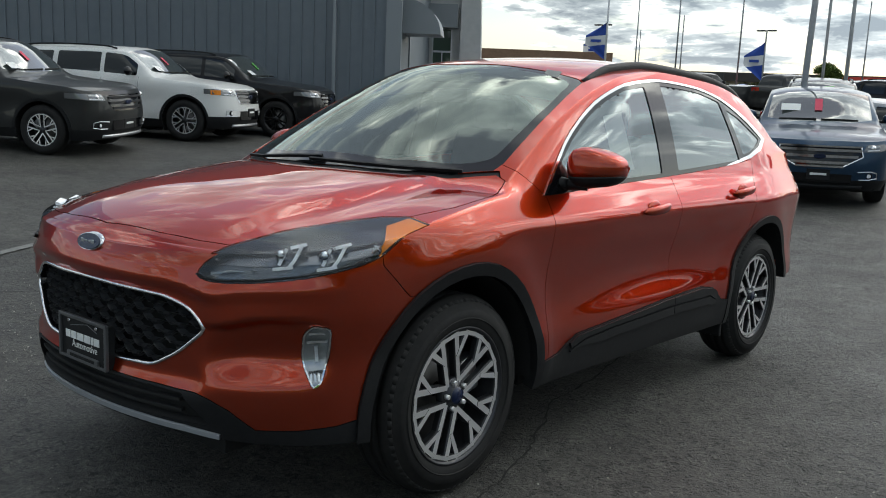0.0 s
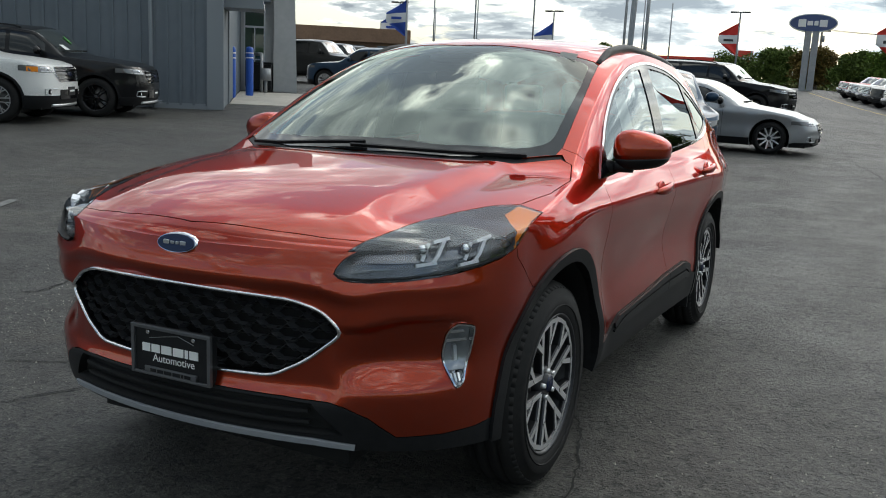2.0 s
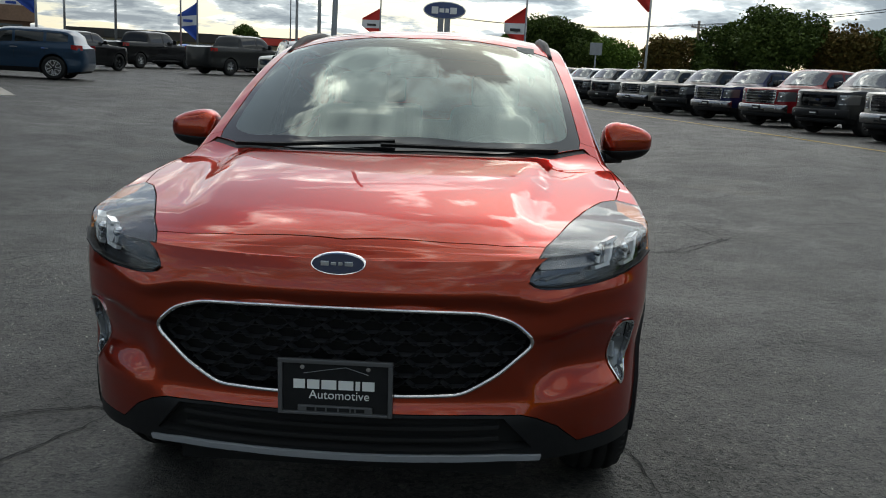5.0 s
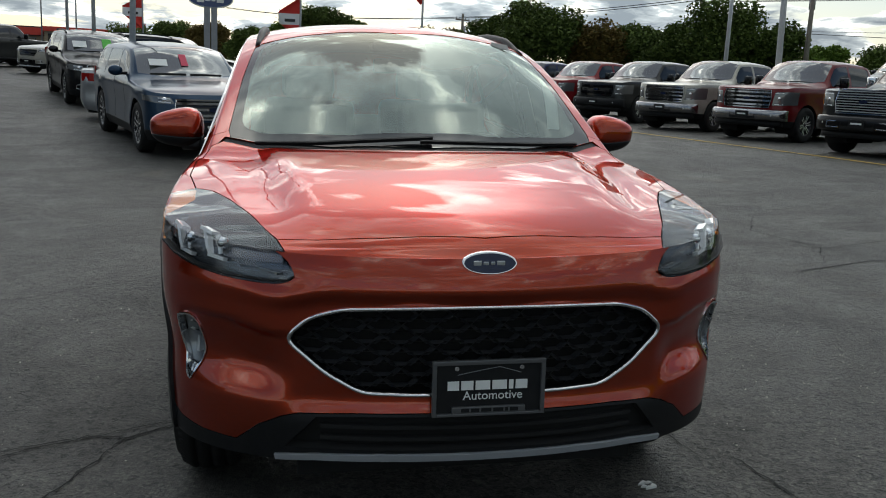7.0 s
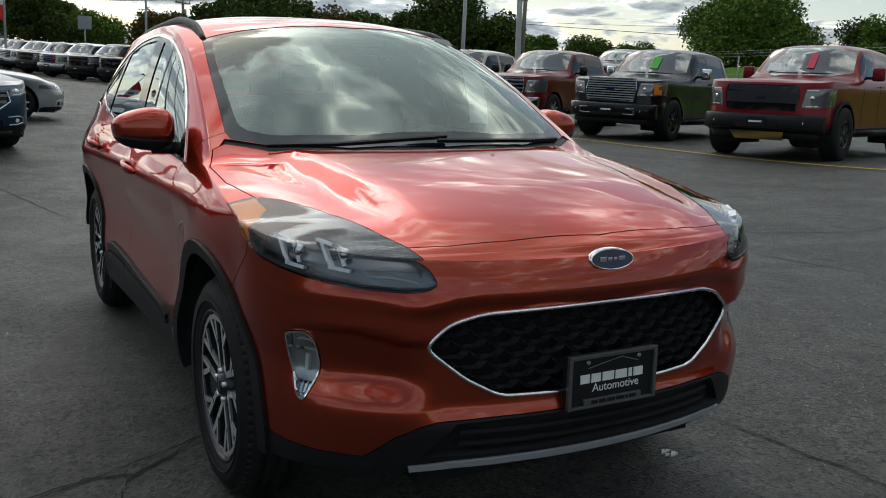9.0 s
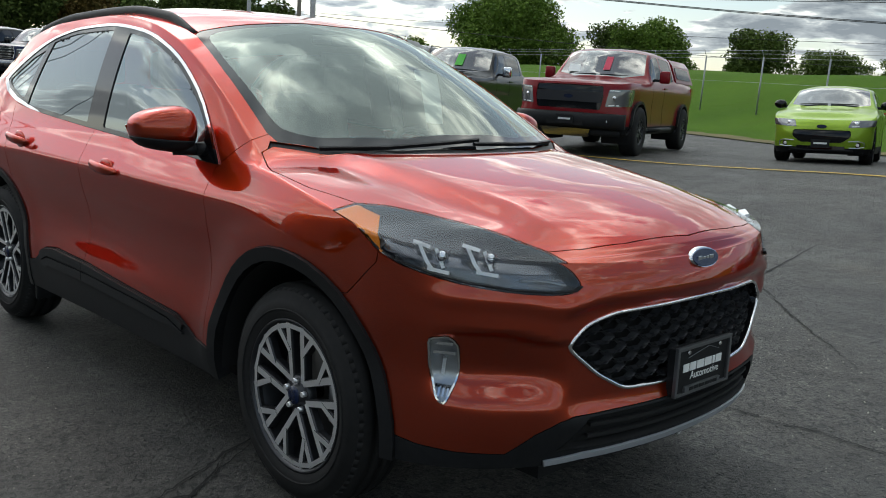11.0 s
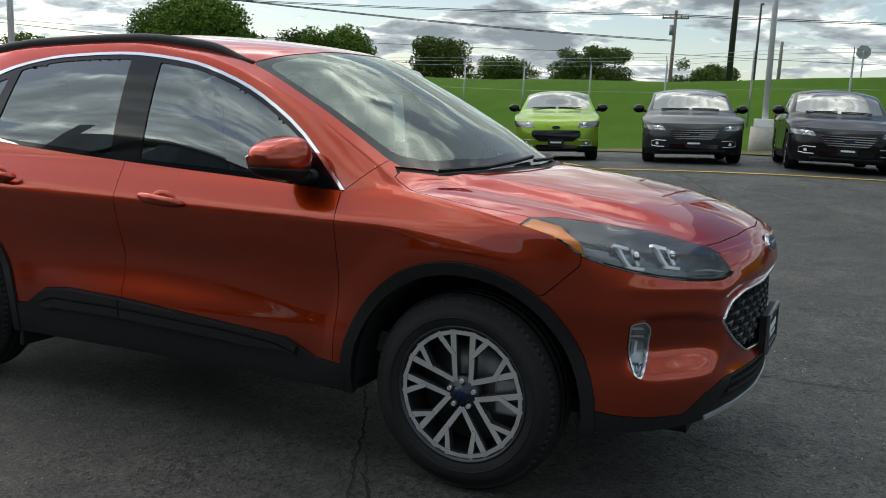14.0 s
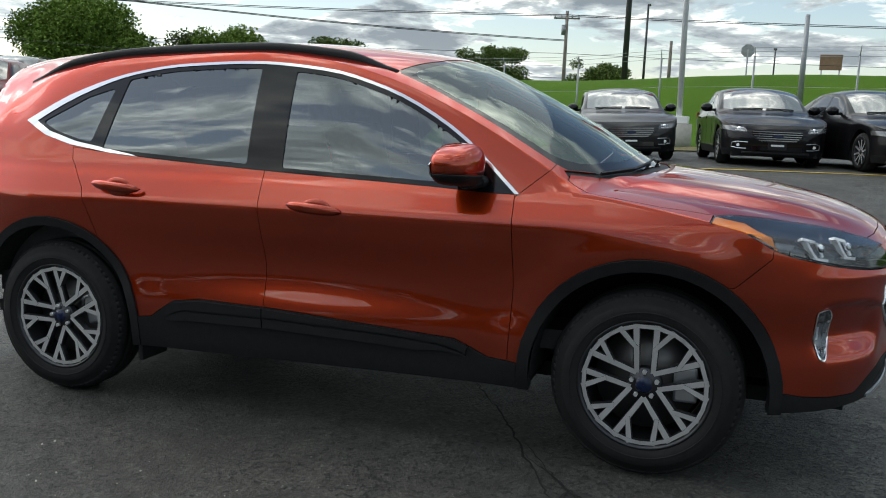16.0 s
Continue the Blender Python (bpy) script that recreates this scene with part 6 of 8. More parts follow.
def cabin(car, sk):
    """What shows dimly through the glass: floor, dashboard, wheel, seats, headlining."""
    bm = bmesh.new()
    box(bm, -0.72, 0.72, 0.30, 3.2, 0.42, 0.50)
    box(bm, -0.70, 0.70, 3.20, 3.26, 0.5, 1.15)
    for s in (-1, 1):
        box(bm, s * 0.70, s * 0.75, 0.45, 3.2, 0.5, 1.03)
    part("cabin_floor", bm, M["cabin_dark"], car)
    bm = bmesh.new()
    rows = [(0.10, 1.065), (0.30, 1.090), (0.62, 1.075), (0.72, 1.02), (0.70, 0.60)]
    vs = [[bm.verts.new((x, y + 0.25 * x * x * (1 - i / 5), z - 0.03 * abs(x))) for x in [-0.70 + 1.4 * k / 14 for k in range(15)]] for i, (y, z) in enumerate(rows)]
    for a, b in zip(vs, vs[1:]):
        for k in range(14):
            bm.faces.new((a[k], a[k + 1], b[k + 1], b[k])).smooth = True
    part("dashboard", bm, M["cabin_dark"], car)
    bm = bmesh.new()
    n, k = 28, 8
    ctr, tilt = Vector((0.36, 0.80, 0.98)), Matrix.Rotation(radians(-24), 3, "X")
    for i in range(n):
        a0, a1 = i * math.tau / n, (i + 1) * math.tau / n
        tube(bm, ctr + tilt @ Vector((0.18 * math.cos(a0), 0, 0.18 * math.sin(a0))), ctr + tilt @ Vector((0.18 * math.cos(a1), 0, 0.18 * math.sin(a1))), 0.015, n=6, caps=False)
    tube(bm, ctr + Vector((-0.17, 0, 0)), ctr + Vector((0.17, 0, 0)), 0.022)
    part("steering_wheel", bm, M["cabin_dark"], car)
    for x, y in ((0.36, 1.55), (-0.36, 1.55), (0.36, 2.45), (-0.36, 2.45)):
        bm = bmesh.new()
        box(bm, x - 0.25, x + 0.25, y - 0.45, y + 0.08, 0.50, 0.70, 0.05)
        box(bm, x - 0.24, x + 0.24, -0.07, 0.07, 0, 0.62, 0.05, m=Matrix.Translation((0, y + 0.06, 0.66)) @ Matrix.Rotation(radians(-14), 4, "X"))
        s = part("seat", bm, M["seat_cloth"], car)
        bm = bmesh.new()
        box(bm, x - 0.13, x + 0.13, y + 0.16, y + 0.25, 1.27, 1.44, 0.035)
        part("headrest", bm, M["seat_cloth"], s)
    bm = bmesh.new()
    ys = [1.02 + 2.0 * i / 12 for i in range(13)]
    vs = [[bm.verts.new((x, y, HERO["Zc"](y) - 0.05 - 0.13 * abs(x / 0.6) ** 2.6)) for x in [-0.6 + 1.2 * q / 10 for q in range(11)]] for y in ys]
    for a, b in zip(vs, vs[1:]):
        for q in range(10):
            bm.faces.new((a[q], b[q], b[q + 1], a[q + 1])).smooth = True
    part("headlining", bm, M["cabin_grey"], car)
    bm = bmesh.new()
    box(bm, -0.11, 0.11, 0.92, 0.96, 1.40, 1.465, 0.015)
    part("rear_view_mirror", bm, M["cabin_dark"], car)
    bm = bmesh.new()
    box(bm, -0.12, 0.12, 0.86, 1.02, 1.495, 1.535, 0.02)
    part("sensor_box", bm, M["cabin_dark"], car)
    bm = bmesh.new()
    prism(bm, [(1.20, 1.12), (1.38, 1.12), (1.36, 1.38), (1.19, 1.36)], 0.0, 0.003, lambda a, b, h: (0.755 - (b - 1.12) * 0.30 + h, a, b))
    part("window_paper", bm, M["paper_white"], car, "white price sheet on the side window")
    bm = bmesh.new()
    prism(bm, [(0.46, 1.02), (0.54, 1.02), (0.54, 1.055), (0.46, 1.055)], 0, 0.002, lambda a, b, h: (a, b, HERO["Zc"](b - 0.42 * a * a) - 0.03 + h + (b - 1.04) * 0.4))
    part("screen_sticker", bm, M["cabin_grey"], car)


def under(car):
    """Dark inner arches, floor pan and exhaust side that close the body from below."""
    for sg in (1, -1):
        for cy in (0.0, 2.71):
            bm = bmesh.new()
            n = 26
            rings, lo = [], (-0.02 if cy == 0 else 0.13)
            for x in (0.872, 0.50):
                rings.append([bm.verts.new((x, cy + 0.438 * math.cos(a), 0.360 + 0.438 * math.sin(a))) for a in [math.pi * (lo + (1.02 - lo) * i / n) for i in range(n + 1)]])
            for i in range(n):
                bm.faces.new((rings[0][i], rings[1][i], rings[1][i + 1], rings[0][i + 1])).smooth = True
            bm.faces.new(rings[1])
            part("inner_arch", flip_x(bm, sg), M["deep_black"], car)
    bm = bmesh.new()
    box(bm, -0.50, 0.50, -0.72, 3.45, 0.24, 0.30)
    box(bm, -0.80, 0.80, 0.46, 2.26, 0.285, 0.33)
    box(bm, -0.60, 0.60, -0.68, -0.5, 0.30, 0.52)
    for cy in (0.0, 2.71):
        tube(bm, (-0.68, cy, 0.34), (0.68, cy, 0.34), 0.045)
    part("floor_pan", bm, M["deep_black"], car)
    for sg in (1, -1):
        part("mud_flap", box(bmesh.new(), sg * 0.70, sg * 0.88, 2.235, 2.26, 0.20, 0.42, 0.008), M["plastic_black"], car)


hero = build_hero()

# ---- the other cars of the lot ----
def body_curves(W, wb, fo, ro, hood0, hood1, cowl, ws_top, roof, roof_end, rear_base, deck, belt0, belt1, clear=0.24, n_front=2.6, inset=0.20, bed=False, slant=0.14):
    """Curves of a plain car body from its main measures: nose at -fo, front axle at 0, tail at wb + ro."""
    tail = wb + ro
    yc, yr = -fo * 0.42, tail - 0.32
    rail = roof - 0.10
    cx = W - inset
    k = 0.30
    c = {
        "yc": yc, "yr": yr, "n_front": n_front, "n_rear": 3.2, "cab": (cowl + 0.22, rear_base - 0.01),
        "stations": ((rear_base - 0.04, rear_base + 0.01) if bed else ()),
        "nose": curve((clear, -fo + 0.10), (clear + 0.12, -fo + 0.03), (clear + 0.30, -fo), (hood0 - 0.14, -fo + slant * 0.25), (hood0 - 0.04, -fo + slant * 0.7), (hood0, -fo + slant)),
        "tail": curve((clear, tail - 0.12), (clear + 0.25, tail), (belt1, tail - 0.03)),
        "P": curve((clear, W * 0.92), (clear + 0.10, W * 0.975), (clear + 0.22, W * 0.985), (belt0 * 0.62, W * 0.975), (belt0 * 0.84, W), (belt0 * 0.95, W * 0.985), (belt0 + 0.02, W * 0.94), (belt1 + 0.1, W * 0.90)),
        "B": curve((yc, 0.985), (0.0, 1.0), (wb * 0.5, 0.99), (wb, 1.0), (yr, 0.98)),
        "relief": lambda y, z: sum(0.018 * hump(0.50, 0.09, math.hypot(y - w, z - 0.36)) for w in (0.0, wb)),
        "bottom": curve((-fo, clear), (0, clear - 0.02), (wb, clear - 0.02), (tail, clear + 0.06)),
        "ridge_f": curve((0, hood0 - 0.03), (0.6, hood0 - 0.02), (1.0, hood0 + (hood1 - hood0) * 0.25)),
        "ridge": curve((yc, hood0 + (hood1 - hood0) * 0.25), (cowl * 0.5, hood1 - 0.06), (cowl + 0.25, min(hood1 - 0.02, belt0 + 0.03)), (cowl + 0.5, belt0), (wb * 0.62, (belt0 + belt1) / 2), (min(rear_base, yr - 0.05), belt1), (yr, belt1 if bed else deck - 0.05)),
        "ridge_r": curve((0, deck - 0.06), (1, belt1 if bed else deck - 0.05)),
        "Cx": curve((cowl + 0.22, W * 0.90), (ws_top + 0.15, cx), (roof_end - 0.2, cx - 0.01), (rear_base, cx + 0.05)),
        "Cz": curve((cowl + 0.22, hood1 - 0.01), (cowl + 0.22 + (ws_top + 0.15 - cowl - 0.22) * 0.6, hood1 + (rail - hood1) * 0.66), (ws_top + 0.15, rail - 0.02), (ws_top + 0.7, rail + 0.015), (roof_end - 0.25, rail), (roof_end, rail - 0.05), (rear_base, belt1 + 0.02)),
        "Zc": curve((-fo + slant * 0.8, hood0 - 0.035), (-fo + slant + 0.12, hood0 + 0.02), (-fo * 0.4, hood0 + (hood1 - hood0) * 0.55), (cowl - 0.05, hood1 + 0.015), (cowl + 0.06, hood1 + 0.06), (ws_top, roof - 0.055), (ws_top + 0.25, roof - 0.015), ((ws_top + roof_end) / 2, roof), (roof_end, roof - 0.05), (rear_base, deck), (tail - 0.04, deck - 0.03), (tail, deck - 0.08)),
        "bow": curve((-fo, 0.05), (-fo * 0.5, k * 0.7), (ws_top, k), (ws_top + 0.8, 0.0), (roof_end, 0.0 if bed else -0.1)),
        "belly": 0.05, "crown": 4.2 if bed else 2.8,
    }
    c["dims"] = dict(W=W, wb=wb, fo=fo, tail=tail, hood0=hood0, hood1=hood1, cowl=cowl, ws_top=ws_top, roof=roof, roof_end=roof_end, rear_base=rear_base, belt0=belt0, belt1=belt1, clear=clear, deck=deck)
    return c


def nose_y(c, x, z):
    w = c["P"](z) * c["B"](c["yc"])
    r = max(0.0, 1 - (abs(x) / w) ** c["n_front"]) ** (1 / c["n_front"])
    return c["yc"] - (c["yc"] - c["nose"](z)) * r


def round_bar(bm, pts, high, deep):
    """A bumper bar with a rounded section swept along points."""
    prof = [(-0.5, 0.5), (-0.86, 0.36), (-1.0, 0.12), (-1.0, -0.14), (-0.84, -0.38), (-0.5, -0.5), (0.0, -0.5), (0.0, 0.5)]
    rings = [[bm.verts.new((p.x, p.y + a * deep, p.z + b * high)) for a, b in prof] for p in pts]
    for r0, r1 in zip(rings, rings[1:]):
        for k in range(8):
            bm.faces.new((r0[k], r0[(k + 1) % 8], r1[(k + 1) % 8], r1[k])).smooth = k < 5
    bm.faces.new(rings[0][::-1])
    bm.faces.new(rings[-1])
    bmesh.ops.recalc_face_normals(bm, faces=bm.faces[:])
    return bm


def plain_vehicle(name, label, c, paint, wheel, pillars, grille=(0.62, 0.80, 0.42, 0.36), lamp=(0.45, 0.70, 0.86, 0.90), bars=3, bar_mat="chrome", wheel_r=0.37, arch="paint", low_black=0.42,
                  lamp_mat="lamp_clear", rails=False, mirror_mat=None, grille_mat="gloss_black", amber=False, chrome_bumper=None, flare=0.0, bumper_mat="bumper_chrome", skid=False):
    d = c["dims"]
    W, wb = d["W"], d["wb"]
    car = root(name, label, "car" if "pickup" not in name else "pickup truck")
    sk = Skin(c, (12, 46, 6), (12, 4, 8))
    ra = wheel_r + 0.055
    for cy in (0.0, wb):
        sk.cut(ring_pts(cy, wheel_r, ra + 0.045, n=24), "side", (2 if cy == 0 else 7) if arch != "paint" else 0, zones=(0,), keep=lambda p: p.x > W * 0.55)
        sk.cut(ring_pts(cy, wheel_r, ra, n=24), "side", 9, zones=(0,), keep=lambda p: p.x > W * 0.55)
    # dark sill and chin
    sk.cut([(-9, 0), (-9, low_black), (-d["fo"] * 0.5, low_black - 0.02), (-ra, low_black - 0.06), (-ra, 0)], "side", 3, zones=(0,))
    sk.cut([(ra, 0), (ra, d["clear"] + 0.13), (wb - ra, d["clear"] + 0.13), (wb - ra, 0)], "side", 3, zones=(0,))
    g0, g1, gw, gb = grille
    sk.cut(rounded([(-0.5, g1), (gw, g1 - 0.01), (gw + 0.02, (g0 + g1) / 2), (gb, g0), (-0.5, g0)], 0.03, 2), "front", 4, zones=(0, 2), keep=lambda p: p.y < -d["fo"] * 0.5)
    l0, l1, lz0, lz1 = lamp
    sk.cut(rounded([(l0, lz0), (l0 + 0.05, lz1 - 0.015), (l1 + 0.1, lz1), (W + 0.1, lz1 + 0.01), (W + 0.1, lz0 + 0.05), (l1, lz0 + 0.005)], 0.02, 2), "front", 5, zones=(0, 2), keep=lambda p: p.y < -d["fo"] * 0.42)
    A = c["Cz"]
    sk.cut([(-0.5, d["cowl"] + 0.03), (W * 0.45, d["cowl"] + 0.03 + 0.3 * (W * 0.45) ** 2), (W * 0.80, d["cowl"] + 0.30), (c["Cx"](d["ws_top"]) - 0.06, d["ws_top"] + 0.10), (W * 0.4, d["ws_top"] + 0.02), (-0.5, d["ws_top"] - 0.02)], "top", 6, zones=(2,))
    splits = list(pillars)
    glass_ids = []
    for i, (ya, yb) in enumerate(splits):
        top = [(ya + (yb - ya) * t / 6, A(ya + (yb - ya) * t / 6) - 0.055) for t in range(7)]
        bot = [(yb - (yb - ya) * t / 4, c["ridge"](yb - (yb - ya) * t / 4) + 0.012) for t in range(5)]
        poly = [p for p in top if p[1] > c["ridge"](p[0]) + 0.03] + bot
        if len(poly) > 6:
            sk.cut(rounded(poly, 0.02, 1), "side", 20 + i, zones=(1,))
            glass_ids.append(20 + i)
    body = part("body", sk.lift(0, flange=0.01, gap=0), paint, car)
    part("lower_trim", sk.lift(3, push=0.004, gap=0), M["plastic_black"], car, "black lower trim")
    if arch != "paint":
        for mirror in (False, True):
            for pid in (2, 7):
                part("arch_trim", sk.lift(pid, both=False, mirror=mirror, push=0.01 + flare, flange=0.03 + flare, gap=0), M["plastic_black"], car, "black wheel arch trim")
    gr = part("grille", sk.lift(4, push=-0.015, flange=-0.02, gap=0), M[grille_mat], car)
    for k in range(bars):
        z = g0 + (g1 - g0) * (k + 0.5) / bars
        ww = gb + (gw - gb) * min(1, (z - g0) / (g1 - g0) * 1.6)
        bm = bmesh.new()
        strip(bm, [Vector((x, nose_y(c, x, z) - 0.004, z)) for x in [-ww + 2 * ww * i / 14 for i in range(15)]], (g1 - g0) / bars * 0.42, Vector((0, 0, 1)), 0.014)
        part("grille_bar", bm, M[bar_mat], gr)
    if bar_mat in ("chrome", "silver_trim"):
        bm = bmesh.new()
        for z in (g0 - 0.012, g1 + 0.008):
            ww = gb if z < g0 else gw
            strip(bm, [Vector((x, nose_y(c, x, z) - 0.006, z)) for x in [-ww + 2 * ww * i / 14 for i in range(15)]], 0.024, Vector((0, 0, 1)), 0.016)
        part("grille_frame", bm, M["chrome"], gr)
        for sg in (1, -1):
            bm = bmesh.new()
            strip(bm, [Vector((sg * x, nose_y(c, x, z) - 0.007, z)) for x, z in ((gw - 0.01, g1 + 0.004), (gw + 0.02, (g0 + g1) / 2), (gb, g0 - 0.008))], 0.016, Vector((sg, 0, 0)), 0.016)
            part("grille_frame", bm, M["chrome"], gr)
    if chrome_bumper:
        z0, z1 = chrome_bumper
        bm = bmesh.new()
        zm = (z0 + z1) / 2
        line = [-W * 0.965 + 1.93 * W * i / 22 for i in range(23)]
        round_bar(bm, [Vector((x, nose_y(c, x * 0.97, zm) - 0.03, zm)) for x in line], z1 - z0, 0.10)
        fb = part("bumper_bar", bm, M[bumper_mat], car, "front bumper bar")
        bm = bmesh.new()
        round_bar(bm, [Vector((x * 0.90, nose_y(c, x * 0.90, z0 - 0.06) + 0.01, z0 - 0.065)) for x in line], 0.13, 0.06)
        part("air_dam", bm, M["plastic_black"], fb, "black air dam under the bumper")
        bm = bmesh.new()
        yb = nose_y(c, 0.2, zm) - 0.128
        box(bm, -0.34, 0.34, yb, yb + 0.05, z0 + 0.03, z0 + (z1 - z0) * 0.62, 0.012)
        part("bumper_mouth", bm, M["deep_black"], fb)
        if skid:
            bm = bmesh.new()
            prism(bm, [(-0.46, z0 - 0.02), (-0.40, z0 - 0.16), (0.40, z0 - 0.16), (0.46, z0 - 0.02)], -d["fo"] - 0.10, -d["fo"] - 0.06, lambda a, b, h: (a, h + (z0 - b) * 0.9, b))
            part("skid_plate", bm, M["bumper_chrome"], fb, "bare alloy skid plate")
        if bumper_mat == "paint_black":
            for s0 in (-1, 1):
                bm = bmesh.new()
                xa, xb = sorted((s0 * 0.36, s0 * 0.62))
                yb = nose_y(c, 0.5, zm) - 0.136
                for bx in ((xa, xb, z0 + 0.16, z0 + 0.185), (xa, xb, z0 + 0.05, z0 + 0.075), (xa, xa + 0.03, z0 + 0.05, z0 + 0.185), (xb - 0.03, xb, z0 + 0.05, z0 + 0.185)):
                    box(bm, bx[0], bx[1], yb, yb + 0.06, bx[2], bx[3], 0.006)
                part("chrome_insert", bm, M["chrome"], fb, "chrome-framed bumper opening")
        for s0 in (-1, 1):
            bm = bmesh.new()
            line2 = [Vector((s0 * (W - 0.03), y, d["clear"] + 0.06)) for y in (0.55, 0.75, 2.7, 2.95)]
            line2[0].x -= s0 * 0.08
            line2[3].x -= s0 * 0.08
            for p, q in zip(line2, line2[1:]):
                tube(bm, p, q, 0.045, n=8)
            part("side_step", bm, M["plastic_black"], car, "black tubular side step")
    for mirror, sg in ((False, 1), (True, -1)):
        lift = lambda pid, **kk: sk.lift(pid, both=False, mirror=mirror, **kk)
        hl = part("headlight", lift(5, push=0.004, gap=0), M[lamp_mat], car)
        bm = bmesh.new()
        lx = l0 + 0.13
        zc = (lz0 + lz1) / 2
        bmesh.ops.create_uvsphere(bm, u_segments=12, v_segments=8, radius=0.045, matrix=Matrix.Translation((sg * lx, nose_y(c, lx, zc) + 0.028, zc)))
        part("lamp_cell", bm, M["chrome"], hl, smooth=True)
        for za, zb in ((lz0 + 0.02, lz0 + 0.03), (lz1 - 0.035, lz1 - 0.03)):
            bm = bmesh.new()
            strip(bm, [Vector((sg * x, nose_y(c, x, za) - 0.006, za + (zb - za) * t)) for x, t in ((l0 + 0.06, 0), ((l0 + l1) / 2, 0.5), (l1, 1))], 0.016, Vector((0, 0, 1)), 0.006)
            part("light_guide", bm, M["guide_white"], hl)
        bm = bmesh.new()
        fx, fz = W * 0.70, (low_black + 0.045 if not chrome_bumper else (chrome_bumper[0] + chrome_bumper[1]) / 2)
        fy = nose_y(c, fx, fz) - (0.010 if not chrome_bumper else 0.128)
        tube(bm, (sg * fx, fy + 0.03, fz), (sg * fx, fy, fz), 0.050, 0.044, 14)
        fg = part("fog_light", bm, M["gloss_black"], car, "round fog light in a dark surround")
        bm = bmesh.new()
        tube(bm, (sg * fx, fy, fz), (sg * fx, fy - 0.004, fz), 0.030, 0.024, 12)
        part("fog_lens", bm, M["guide_white"], fg)
        if not chrome_bumper:
            bm = bmesh.new()
            strip(bm, [Vector((sg * x, nose_y(c, x, z) - 0.012, z)) for x, z in ((fx - 0.15, fz + 0.055), (fx + 0.02, fz + 0.062), (fx + 0.10, fz + 0.04), (fx + 0.105, fz - 0.035), (fx, fz - 0.055), (fx - 0.13, fz - 0.055))], 0.014, Vector((0, -1, 0.2)), 0.012)
            part("fog_bezel", bm, M["silver_trim"], fg, "bright strip round the fog light")
        if amber:
            bm = bmesh.new()
            ax = l1 + (W - l1) * 0.55
            strip(bm, [Vector((sg * x, nose_y(c, x, zc) - 0.008, zc)) for x in (ax - 0.05, ax, min(ax + 0.05, W * 0.97))], (lz1 - lz0) * 0.7, Vector((0, 0, 1)), 0.006)
            part("turn_lamp", bm, M["lamp_amber"], hl)
        for pid in glass_ids:
            part("side_window", lift(pid, push=-0.002, flange=0, gap=0), M["glass_dark"], car)
        m = bmesh.new()
        my, mz = d["cowl"] + 0.62, d["belt0"] + 0.09
        if "pickup" in name:
            box(m, sg * (W + 0.02), sg * (W + 0.22), my - 0.06, my + 0.05, mz - 0.10, mz + 0.13, 0.035)
        else:
            bmesh.ops.create_uvsphere(m, u_segments=14, v_segments=9, radius=1.0, matrix=Matrix.Translation((sg * (W + 0.09), my, mz)) @ Matrix.Diagonal((0.115, 0.08, 0.085, 1)))
        for v in m.verts:
            if v.co.y > my + 0.03:
                v.co.y = my + 0.03
        mo = part("door_mirror", m, mirror_mat or M["gloss_black"], car, smooth=True)
        m = bmesh.new()
        tube(m, (sg * (W * 0.86), my, mz - 0.04), (sg * (W + 0.05), my, mz - 0.05), 0.028, 0.022, 8)
        part("mirror_arm", m, M["plastic_black"], mo)
        for y0 in (d["cowl"] + 1.30, d["cowl"] + 2.25):
            if y0 < min(d["rear_base"] - 0.4, wb):
                m = bmesh.new()
                zz = d["belt0"] - 0.10
                strip(m, [Vector((sg * (sk.width(zz, y0 + t) + 0.022), y0 + t, zz)) for t in (-0.11, -0.06, 0.0, 0.06, 0.11)], 0.026, Vector((0, 0, 1)), 0.018)
                part("door_handle", m, paint if bar_mat != "chrome" else M["chrome"], car)
        for y0 in [p[0] - 0.04 for p in splits[:1]] + [(a[1] + b[0]) / 2 for a, b in zip(splits, splits[1:]) if b[0] < d["rear_base"] - 0.3][:2]:
            m = bmesh.new()
            zs = [d["clear"] + 0.15 + (c["ridge"](y0) - d["clear"] - 0.16) * t / 8 for t in range(9)]
            strip(m, [Vector((sg * (sk.width(z, y0) + 0.0005), y0 + 0.02 * math.sin(z * 3), z)) for z in zs], 0.006, Vector((0, 1, 0)), 0.003)
            part("door_seam", m, M["deep_black"], body)
        m = bmesh.new()
        zt = d["belt1"] - 0.16
        strip(m, [Vector((sg * (sk.width(zt, c["yr"] - 0.05) + 0.004), c["yr"] - 0.12, zt)), Vector((sg * (sk.width(zt, c["yr"]) + 0.002), c["yr"] + 0.06, zt)), Vector((sg * (W * 0.88), d["tail"] - 0.10, zt))], 0.16, Vector((0, 0, 1)), 0.02)
        part("tail_light", m, M["lamp_red"], car)
        if rails:
            m = bmesh.new()
            pts = []
            for i in range(15):
                y = d["ws_top"] + 0.35 + (d["roof_end"] - d["ws_top"] - 0.6) * i / 14
                pts.append(Vector((sg * (c["Cx"](y) - 0.07), y, c["Cz"](y) + 0.035 + 0.04 * math.sin(math.pi * i / 14) ** 0.4)))
            strip(m, pts, 0.03, Vector((0, 0, 1)), 0.035)
            part("roof_rail", m, M["plastic_black"], car)
        m = bmesh.new()
